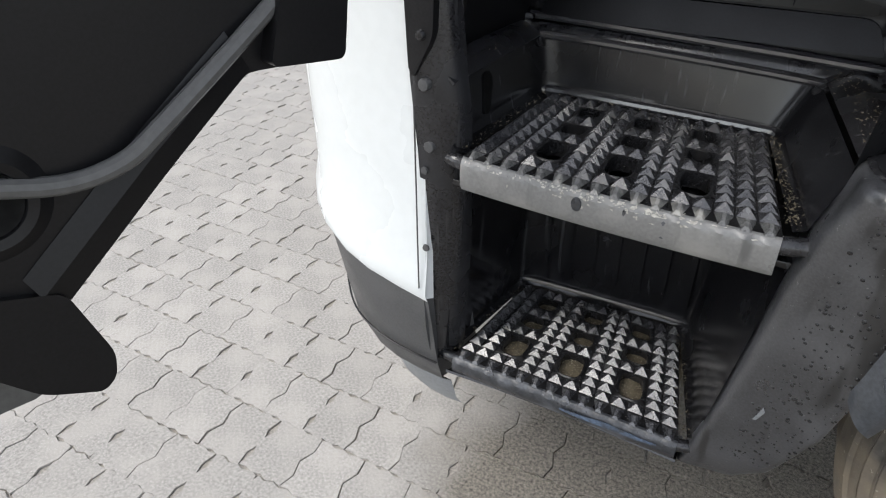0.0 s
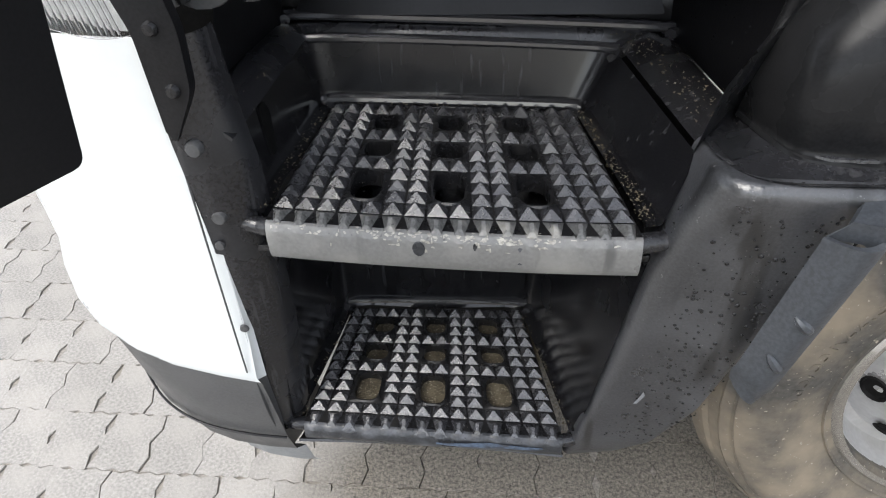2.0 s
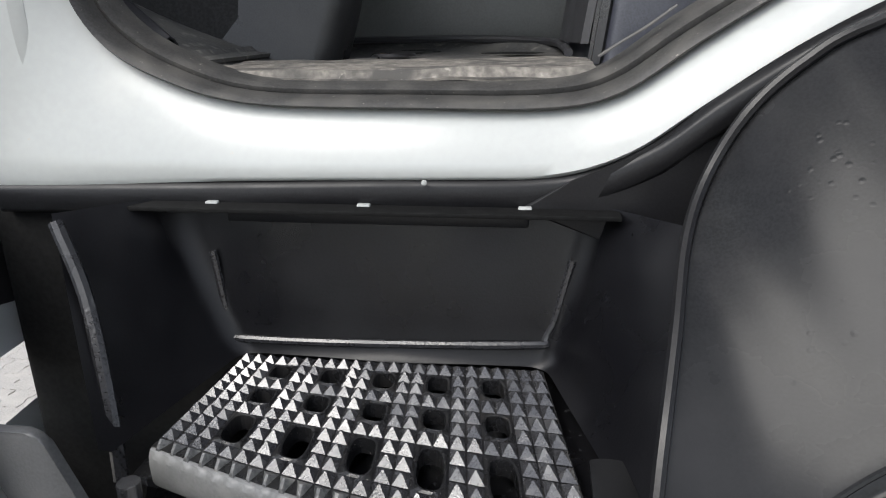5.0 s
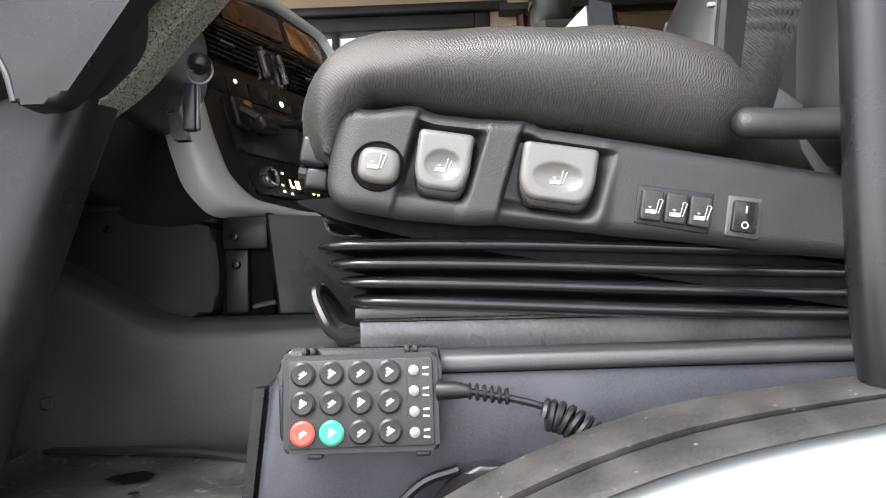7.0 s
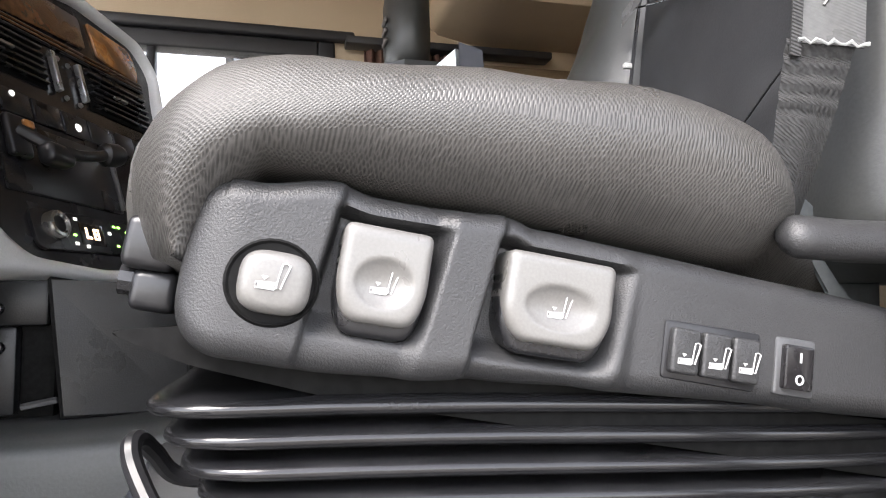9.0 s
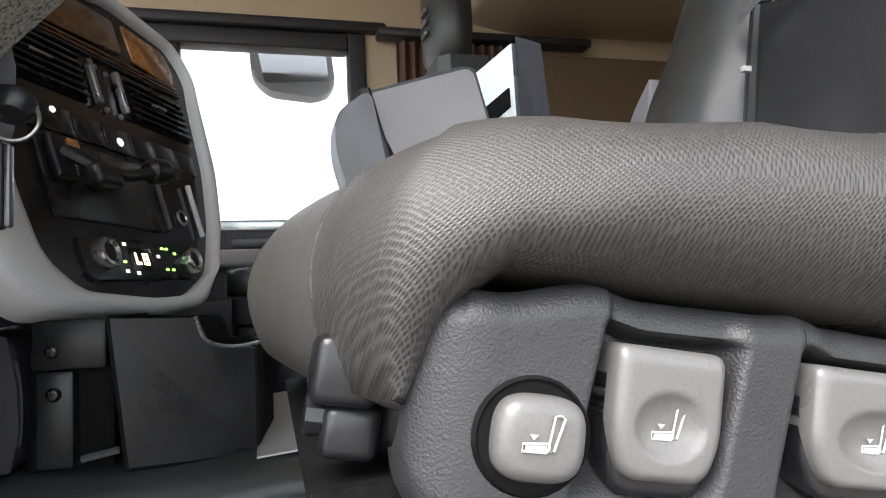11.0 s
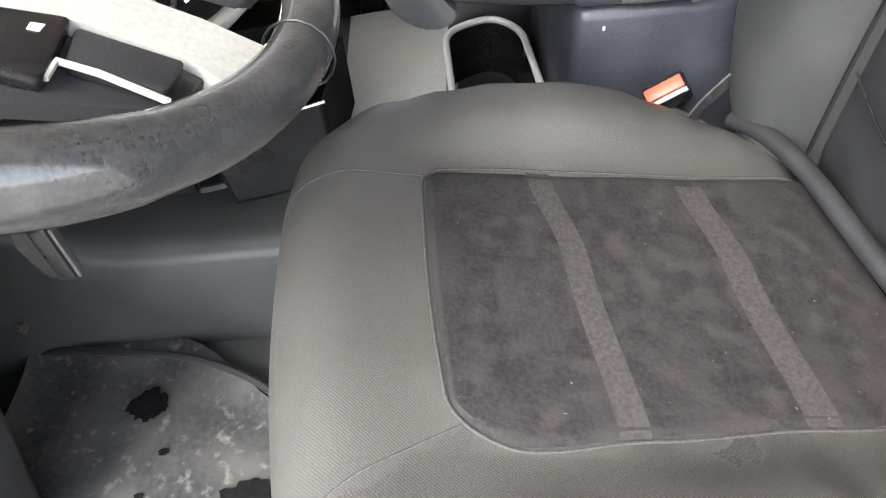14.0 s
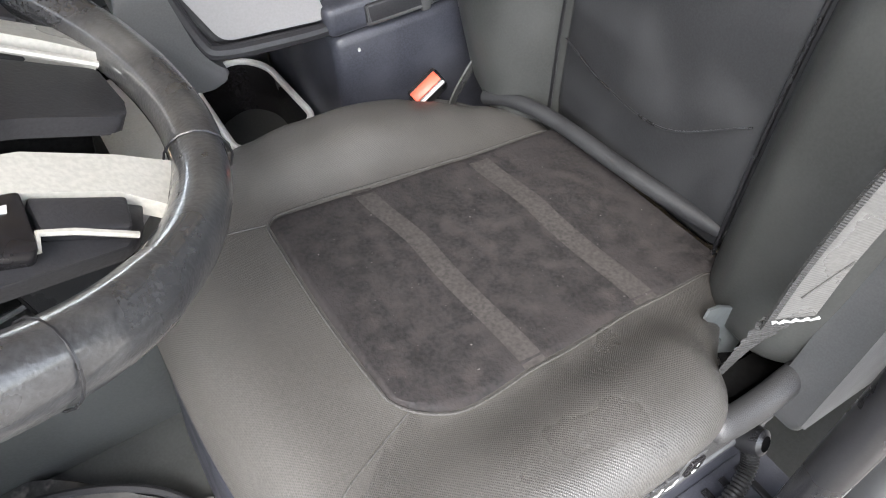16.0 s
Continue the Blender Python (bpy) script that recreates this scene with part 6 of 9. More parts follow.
def console():
    t = Thing("centre_console", (0.15, 1.5, 1.86), "gloss black console with silver frame and climate panel", "console")

    def P(name, bm, mat, label="", parent=None, **k):
        bmesh.ops.transform(bm, matrix=CON, verts=bm.verts)
        return t.part(name, bm, mat, label, parent, **k)

    def child(name, bm, mat, parent, label=""):
        bmesh.ops.transform(bm, matrix=CON, verts=bm.verts)
        return part(name, bm, mat, parent, label)

    inner = rounded([(-0.145, 0.31), (-0.157, 0.19), (-0.152, 0.08), (-0.137, -0.013), (-0.075, -0.064), (0.1, -0.077), (0.215, -0.072), (0.33, -0.02), (0.405, 0.1), (0.455, 0.23), (0.482, 0.4), (0.505, 0.48), (0.46, 0.545), (0.243, 0.566), (0.068, 0.529)], 0.03, 4)
    outer = rounded([(-0.225, 0.33), (-0.25, 0.19), (-0.245, 0.06), (-0.234, -0.036), (-0.18, -0.094), (0.1, -0.107), (0.26, -0.095), (0.385, -0.02), (0.46, 0.1), (0.515, 0.24), (0.522, 0.4), (0.53, 0.49), (0.475, 0.575), (0.243, 0.59), (0.05, 0.56)], 0.03, 4)

    outer = [(lerp(b[0], a[0], 0.6), lerp(b[1], a[1], 0.6)) if a[0] > 0.3 else a for a, b in zip(outer, inner)]

    def ring(o, i, f):
        return [Vector((lerp(a[0], b[0], f), lerp(a[1], b[1], f), 0)) for a, b in zip(o, i)]

    rings = []
    for f, w in ((0.0, -0.05), (0.0, -0.004), (0.12, 0.008), (0.35, 0.013), (0.7, 0.011), (0.92, 0.004), (1.0, -0.006), (1.0, -0.02)):
        rings.append([p + Vector((0, 0, w)) for p in ring(outer, inner, f)])
    P("frame", loft(rings, caps=False), M_silver, "silver frame", angle=50)
    face = P("face", prism(inner, "z", -0.03, -0.012), M_gloss, "gloss black face")
    P("body", prism([(u * 1.0 - 0.0, v) for u, v in outer], "z", -0.35, -0.05), M_panel_dark)
    # wood and amber inlay along the top
    P("top_inlay", prism(rounded([(0.0, 0.44), (0.25, 0.455), (0.25, 0.535), (0.02, 0.53)], 0.01, 3), "z", -0.012, -0.006, 0.002), M_wood, "dark wood inlay")
    P("amber_inlay", prism(rounded([(0.29, 0.455), (0.44, 0.44), (0.45, 0.49), (0.43, 0.53), (0.28, 0.54)], 0.01, 3), "z", -0.012, -0.006, 0.002), M_orange, "amber wood inlay")
    for k in range(3):
        P("inlay_bar", tube([(-0.04, 0.41 + 0.01 * k, -0.008), (0.45, 0.42 + 0.01 * k, -0.008)], 0.003, 6), M_wood if k else M_smooth)
    # vents with slats and chrome sliders
    for u0, u1 in ((-0.12, 0.09), (0.22, 0.44)):
        v = P("air_vent", box((u0, 0.3, -0.012), (u1, 0.395, -0.008), 0.002), M_dark)
        for k in range(6):
            child("slat", box((u0 + 0.004, 0.308 + 0.0155 * k, -0.008), (u1 - 0.004, 0.313 + 0.0155 * k, 0.002), 0.0012), M_smooth, v)
        child("slider", box(((u0 + u1) / 2 - 0.03, 0.352, -0.004), ((u0 + u1) / 2 + 0.02, 0.358, 0.004), 0.001), M_steel, v)
    for u in (0.115, 0.195):
        P("vent_bar", box((u - 0.006, 0.305, -0.01), (u + 0.006, 0.395, 0.004), 0.003), M_steel, "bright vent bar")
    for u, v in ((0.14, 0.39), (0.17, 0.385), (0.14, 0.3), (0.18, 0.297)):
        P("knob_dot", lathe([(0, 0.006), (0.005, 0.005), (0.006, 0)], 12, Matrix.Translation((u, v, -0.01))), M_steel)
    # switch row, lock button, bracket for a telephone
    for k in range(7):
        P("switch", box((-0.13 + 0.08 * k, 0.215, -0.012), (-0.056 + 0.08 * k, 0.265, -0.007), 0.003), M_smooth)
    P("lock_button", lathe([(0, 0.004), (0.007, 0.003), (0.009, 0)], 14, Matrix.Translation((0.15, 0.236, -0.007))), M_white_print)
    P("lock_button", lathe([(0, 0.004), (0.005, 0.003), (0.006, 0)], 14, Matrix.Translation((-0.02, 0.255, -0.007))), M_white_print)
    P("drawer", box((-0.08, 0.06, -0.014), (0.235, 0.2, -0.006), 0.006), M_smooth)
    P("drawer_line", box((0.06, 0.172, -0.006), (0.15, 0.177, -0.003), 0.001), M_steel)
    for u, a, b in ((0.228, 0.065, 0.18), (0.352, 0.06, 0.18)):
        P("bright_bar", box((u - 0.005, a, -0.008), (u + 0.005, b, 0.002), 0.003), M_metal if u < 0.3 else M_silver)
    s = P("socket", lathe([(0.011, 0.0), (0.014, 0.004), (0.017, 0.003), (0.018, 0)], 20, Matrix.Translation((0.3, 0.1, -0.01))), M_steel, "round socket with a bright ring")
    child("socket_hole", lathe([(0, 0.001), (0.011, 0.001)], 20, Matrix.Translation((0.3, 0.1, -0.009))), M_dark, s)
    # climate panel
    cl = P("climate_panel", prism(rounded([(-0.045, -0.045), (0.31, -0.032), (0.33, 0.035), (-0.05, 0.032)], 0.02, 4), "z", -0.012, -0.005, 0.002), M_smooth, "climate controls")
    for u in (0.0, 0.265):
        m = Matrix.Translation((u, 0.0, -0.005))
        k = child("dial", lathe([(0.027, 0), (0.027, 0.012), (0.024, 0.018), (0.019, 0.019), (0.017, 0.014), (0, 0.013)], 32, m), M_steel, cl, "bright-rimmed dial")
        child("dial_face", lathe([(0, 0.0145), (0.016, 0.0145)], 24, m), M_gloss, cl)
    child("display", box((0.07, -0.026, -0.005), (0.14, 0.018, -0.0035), 0.002), M_gloss, cl)
    for lo, hi in (((0.085, -0.014), (0.09, 0.008)), ((0.085, -0.014), (0.1, -0.009)), ((0.108, -0.014), (0.112, 0.008)), ((0.12, -0.014), (0.124, 0.008)), ((0.108, 0.004), (0.124, 0.008)), ((0.108, -0.005), (0.124, -0.001)), ((0.108, -0.014), (0.124, -0.01))):
        child("digit_segment", box((*lo, -0.0035), (*hi, -0.0025)), M_display, cl)
    for u, v in ((0.05, -0.012), (0.175, 0.02), (0.19, 0.02), (0.175, -0.022), (0.195, -0.022), (0.215, 0.012)):
        child("tell_tale", box((u, v, -0.005), (u + 0.008, v + 0.004, -0.003), 0.0005), M_display_green, cl)
    for u, v in ((0.06, 0.02), (0.05, -0.03), (0.155, 0.002), (0.08, -0.033)):
        child("print_mark", box((u, v, -0.005), (u + 0.009, v + 0.006, -0.003), 0.0005), M_white_print, cl)
    return t.root


def phone_bracket():
    t = Thing("phone_bracket", (0.1, 1.42, 2.28), "black telephone bracket with a curved arm on the console", "bracket")
    m = CON

    def P(name, bm, mat, label=""):
        bmesh.ops.transform(bm, matrix=m, verts=bm.verts)
        return t.part(name, bm, mat, label)

    P("base", box((-0.07, 0.12, -0.006), (-0.02, 0.2, 0.012), 0.008, 3), M_smooth)
    P("arm", tube(smooth_line([(-0.05, 0.17, 0.01), (-0.02, 0.14, 0.035), (0.03, 0.125, 0.05), (0.09, 0.135, 0.055), (0.13, 0.15, 0.05)], 6), [0.012] * 12 + [0.011] * 13, 10, flat=0.8), M_smooth)
    P("clamp", box((-0.035, 0.1, 0.02), (0.03, 0.14, 0.055), 0.012, 3), M_smooth)
    P("grip", lathe([(0, 0.03), (0.018, 0.028), (0.024, 0.015), (0.024, -0.01), (0.016, -0.02), (0, -0.022)], 20, Matrix.Translation((0.14, 0.152, 0.05)) @ pose(0, 0, 0, 0, 70, 0)), M_smooth)
    P("amber_mark", box((-0.04, 0.175, 0.012), (-0.015, 0.19, 0.02), 0.003), M_orange)
    return t.root


def column_shroud():
    """Speckled cover under the steering wheel with the ignition lock, and the key hanging from it."""
    t = Thing("steering_column", (0.1, 0.8, 2.12), "speckled grey steering column cover over the footwell", "steering column")
    prof = rounded([(-0.06, 2.25), (0.05, 2.146), (0.121, 2.196), (0.182, 2.267), (0.25, 2.34), (0.255, 2.37), (0.15, 2.37), (-0.05, 2.33), (-0.1, 2.29)], [0.02, 0.02, 0.03, 0.03, 0.02, 0.03, 0.04, 0.03, 0.03], 4)
    deeper = Matrix.Translation((0.535, -0.018, 1.96)) @ Matrix.Scale(1.16, 4) @ Matrix.Translation((-0.535, 0.018, -1.96))
    t.part("cover", moved(prism(prof, "y", 0.748, 0.805, 0.012, 3), deeper), M_speckle, "speckled grey cover")
    t.part("column_tube", tube([(-0.35, 0.83, 2.15), (-0.1, 0.83, 2.28), (0.22, 0.8, 2.47)], [0.075, 0.07, 0.055], 20), M_panel_dark)
    side = rounded([(-0.3, 2.52), (-0.3, 2.38), (-0.126, 2.28), (-0.059, 2.242), (-0.026, 2.2), (-0.016, 2.15), (0.042, 2.15), (0.128, 2.272), (0.212, 2.392), (0.24, 2.45), (0.1, 2.48)], [0.03, 0.04, 0.05, 0.05, 0.03, 0.008, 0.02, 0.1, 0.05, 0.03, 0.03], 5)
    t.part("side_cover", prism(side, "y", 0.7, 0.748, 0.014, 4), M_leg, "smooth charcoal column side with a slot")
    # Paler tube paints the light caught along the cover's lower edge.
    t.part("lit_cover_edge", tube(smooth_line([(-0.13, 0.703, 2.277), (-0.06, 0.701, 2.238), (-0.03, 0.701, 2.198), (-0.018, 0.703, 2.155)], 6), 0.005, 8), M_panel, "rounded edge made paler for the light it catches")
    slot = rounded([(0.099, 2.366), (0.123, 2.357), (0.161, 2.353), (0.187, 2.364), (0.188, 2.372), (0.153, 2.383), (0.117, 2.39)], 0.003, 3)
    t.part("slot_tray", prism(slot, "y", 0.697, 0.704, 0.002, 2), M_dark)
    t.part("slot_edge", tube(smooth_line([(0.099, 0.696, 2.366), (0.123, 0.695, 2.357), (0.161, 0.695, 2.353), (0.187, 0.696, 2.364)], 6), 0.0026, 8), M_metal)
    t.part("slot_lip", tube(smooth_line([(0.12, 0.699, 2.387), (0.15, 0.698, 2.375), (0.184, 0.697, 2.367)], 6), [0.002 + 0.0045 * math.sin(math.pi * k / 12) for k in range(13)], 8), M_metal)
    housing = rounded([(0.117, 2.438), (0.052, 2.346), (-0.02, 2.346), (-0.02, 2.452), (0.09, 2.452)], [0.006, 0.012, 0.012, 0.02, 0.008], 3)
    t.part("knob_housing", prism(housing, "y", 0.688, 0.702, 0.006, 3), M_dark, "black knob housing")
    t.part("side_knob", lathe([(0, 0.014), (0.024, 0.012), (0.03, 0.006), (0.032, -0.008)], 28, Matrix.Translation((0.036, 0.686, 2.398)) @ pose(0, 0, 0, 90, 0, 0)), M_steel, "round bright knob")
    for x, z in ((0.113, 2.289), (0.02, 2.2)):
        t.part("screw_hole", lathe([(0, 0.001), (0.008, 0.0015), (0.011, 0.004), (0.013, 0)], 18, deeper @ Matrix.Translation((x, 0.746, z)) @ pose(0, 0, 0, 90, 0, 0)), M_dark)
    t.part("stalk_stub", loft([[Vector((x + dx, y, z)) for dx, y in ((0, 0.885), (0.022, 0.885), (0.022, 0.905), (0, 0.905))] for x, z in ((0.105, 2.21), (0.1, 2.185), (0.108, 2.15), (0.112, 2.14))]), M_smooth, "black stub below the column")
    t.part("ignition", lathe([(0, 0.018), (0.012, 0.017), (0.018, 0.01), (0.019, 0)], 20, Matrix.Translation((0.155, 0.885, 2.262)) @ pose(0, 0, 0, 150, 0, 0)), M_smooth)
    k = Thing("ignition_key", (0.15, 0.88, 2.25), "key ring with a black fob hanging from the ignition", "key")
    k.part("ring", tube([(0.155 + 0.02 * math.cos(a), 0.884, 2.247 + 0.02 * math.sin(a)) for a in [2 * math.pi * i / 24 for i in range(24)]], 0.0018, 6, close=True), M_steel, "bright split ring")
    k.part("key_head", prism(rounded([(0.138, 2.245), (0.15, 2.275), (0.162, 2.272), (0.168, 2.248)], 0.006, 3), "y", 0.877, 0.882, 0.001), M_steel)
    k.part("fob", box((0.132, 0.869, 2.15), (0.152, 0.884, 2.225), 0.004, 3, None), M_smooth, "black fob")
    k.part("fob_edge", box((0.152, 0.871, 2.152), (0.157, 0.882, 2.222), 0.002), M_metal)
    return t.root


def steering_wheel():
    t = Thing("steering_wheel", (0.28, 0.78, 2.5), "worn leather steering wheel with button spokes", "steering wheel")
    M = Matrix.Translation((0.256, 0.815, 2.566)) @ pose(0, 0, 0, 3, 31.9, 0)
    R = 0.24

    def P(name, bm, mat, label="", **k):
        return t.part(name, moved(bm, M), mat, label, **k)

    n = 96
    rim = []
    rs = []
    for i in range(n):
        a = 2 * math.pi * i / n
        rim.append((R * math.cos(a), R * math.sin(a), 0))
        rs.append(0.024 if 2.2 < a < 5.5 else 0.0225)
    P("rim", tube(rim, rs, 16, close=True, flat=0.88, up=(0, 0, 1)), M_wheel, "worn leather rim")
    for a in (-1.065, -0.15, 2.6):
        c = Vector((R * math.cos(a), R * math.sin(a), 0))
        tdir = Vector((-math.sin(a), math.cos(a), 0))
        rad = Vector((math.cos(a), math.sin(a), 0))
        P("seam", tube([c + (rad * math.cos(b) + Vector((0, 0, 1)) * math.sin(b)) * 0.0234 for b in [2 * math.pi * k / 16 for k in range(16)]], 0.0009, 5, close=True), M_smooth)
    # stitching on the inside of the rim
    bm = bmesh.new()
    for i in range(70):
        a = -0.2 + 1.6 * i / 70
        p = Vector(((R - 0.017) * math.cos(a), (R - 0.017) * math.sin(a), 0.009))
        add_tube(bm, [p, p + Vector((0.004 * math.cos(a + 0.5), 0.004 * math.sin(a + 0.5), 0.004))], 0.0009, 4)
    P("stitching", bm, M_silver)
    # hub and pad
    P("hub", lathe([(0.045, -0.05), (0.1, -0.03), (0.105, 0.0), (0.09, 0.02), (0.05, 0.03), (0, 0.032)], 40, Matrix.Translation((-0.015, 0, -0.01))), M_panel)
    P("pad", prism(rounded([(-0.09, -0.11), (0.06, -0.1), (0.085, 0.0), (0.06, 0.1), (-0.09, 0.11)], 0.03, 5), "z", 0.0, 0.028, 0.008, 3), M_box, "dark navy grained pad")
    M = M @ pose(0, 0, 0, 0, 0, 8)
    # spokes: towards the door and towards the cab's middle, each a satin arm with a dark button bank beside it
    for sgn in (-1, 1):
        P("spoke", prism(rounded([(-0.06, sgn * 0.085), (0.12, sgn * 0.06), (0.19, sgn * 0.075), (0.165, sgn * 0.14), (0.0, sgn * 0.19), (-0.06, sgn * 0.19)], 0.012, 3), "z", -0.02, -0.008, 0.003), M_panel_dark, "black spoke")
        P("spoke_trim", loft([[Vector((x, sgn * y, w)) for x, y, w in q] for q in (
            [(-0.05, 0.15, -0.012), (-0.05, 0.15, 0.004), (-0.05, 0.122, 0.008), (-0.05, 0.118, -0.012)],
            [(0.03, 0.127, -0.012), (0.03, 0.127, 0.004), (0.028, 0.1, 0.009), (0.028, 0.096, -0.012)],
            [(0.1, 0.105, -0.012), (0.1, 0.105, 0.003), (0.115, 0.073, 0.008), (0.115, 0.07, -0.012)],
            [(0.16, 0.103, -0.012), (0.16, 0.103, 0.001), (0.17, 0.071, 0.005), (0.17, 0.068, -0.012)],
            [(0.19, 0.112, -0.016), (0.19, 0.112, -0.004), (0.21, 0.071, 0.0), (0.21, 0.068, -0.016)])]), M_spoke, "satin spoke arm", angle=50)
        for (x0, y0), (x1, y1) in (((-0.03, 0.147), (0.04, 0.122)), ((0.047, 0.12), (0.108, 0.103))):
            blk = P("button_block", prism(rounded([(x0, sgn * y0), (x1, sgn * y1), (x1 - 0.004, sgn * (y1 + 0.05)), (x0 + 0.012, sgn * (y0 + 0.036))], 0.005, 3), "z", -0.008, 0.004, 0.002), M_gloss, "gloss black button block")
            for f in (0.28, 0.75):
                x, y = lerp(x0, x1, f) + 0.002, lerp(y0, y1, f) + 0.013
                P("button_icon", prism([(x - 0.0028, sgn * (y - 0.0022)), (x + 0.0035, sgn * (y - 0.004)), (x + 0.002, sgn * (y + 0.0028)), (x - 0.0035, sgn * (y + 0.0034))], "z", 0.004, 0.0046), M_icon)
        P("spoke_end", prism(rounded([(0.11, sgn * 0.106), (0.165, sgn * 0.108), (0.158, sgn * 0.137), (0.11, sgn * 0.135)], 0.004, 3), "z", -0.008, 0.001, 0.002), M_panel_dark)
        P("spoke_edge", tube([(0.104, sgn * 0.15, 0.0), (0.107, sgn * 0.138, 0.002), (0.125, sgn * 0.1385, 0.002), (0.16, sgn * 0.141, -0.002)], 0.0022, 6), M_spoke)
    # dark lower block with a bright upper line
    P("lower_spoke", prism(rounded([(0.05, -0.045), (0.13, -0.02), (0.2, -0.012), (0.208, 0.0), (0.205, 0.055), (0.05, 0.058)], 0.008, 3), "z", -0.02, -0.004, 0.003), M_panel_dark, "black lower spoke")
    P("lower_trim", tube([(0.06, 0.063, 0.0), (0.14, 0.061, 0.0), (0.205, 0.056, -0.002)], 0.003, 8), M_spoke)
    return t.root


# ---- driver's seat ----
S = pose(0.43, 0.53, 2.03, 0, 10, 0)


def seat_box():
    t = Thing("base_box", (0.6, 0.8, 1.565), "dark blue-grey covered box under the seat", "box")
    foot = [(0.318, 0.545), (1.06, 0.545), (1.06, 1.16), (0.268, 1.16), (0.275, 0.9)]
    brow = [(0.35, 0.545), (1.06, 0.545), (1.06, 1.16), (0.31, 1.16), (0.318, 0.9)]
    rows = []
    for f, ins in ((0.0, 0.0), (0.5, 0.0), (0.93, 0.0), (0.98, 0.004), (1.0, 0.014)):
        plan = rounded([(lerp(p[0], q[0], f) + (ins if k in (0, 3, 4) else 0), p[1] + (ins if k < 2 else 0)) for k, (p, q) in enumerate(zip(foot, brow))], [0.02, 0.01, 0.01, 0.01, 0.05], 5)
        rows.append([Vector((x, y, lerp(1.565, 1.815, f))) for x, y in plan])
    t.part("box", loft(rows), M_box, angle=40)
    t.part("top_plate", prism(rounded([(0.36, 0.54), (1.06, 0.54), (1.06, 1.16), (0.325, 1.16)], 0.015, 3), "z", 1.812, 1.83, 0.006, 3), M_panel, "flat top plate")
    for y0, y1, w, z1 in ((0.556, 0.576, 0.012, 1.8), (0.59, 0.606, 0.016, 1.785)):
        t.part("corner_strip", loft([[Vector((lerp(0.312, 0.344, (z - 1.565) / 0.25) - d, y, z)) for d, y in ((0.0, y0), (w, y0 + 0.003), (w, y1 - 0.003), (0.0, y1))] for z in (1.572, 1.68, z1)]), M_smooth)
    t.part("side_groove", loft([[Vector((lerp(0.298, 0.336, (z - 1.565) / 0.25) - 0.12 * (y - 0.62) - d, y, z)) for d, y in ((0.0, 0.64), (0.012, 0.645), (0.012, 0.88), (0.0, 0.885))] for z in (1.6, 1.7, 1.79)]), M_panel_dark)
    return t.root


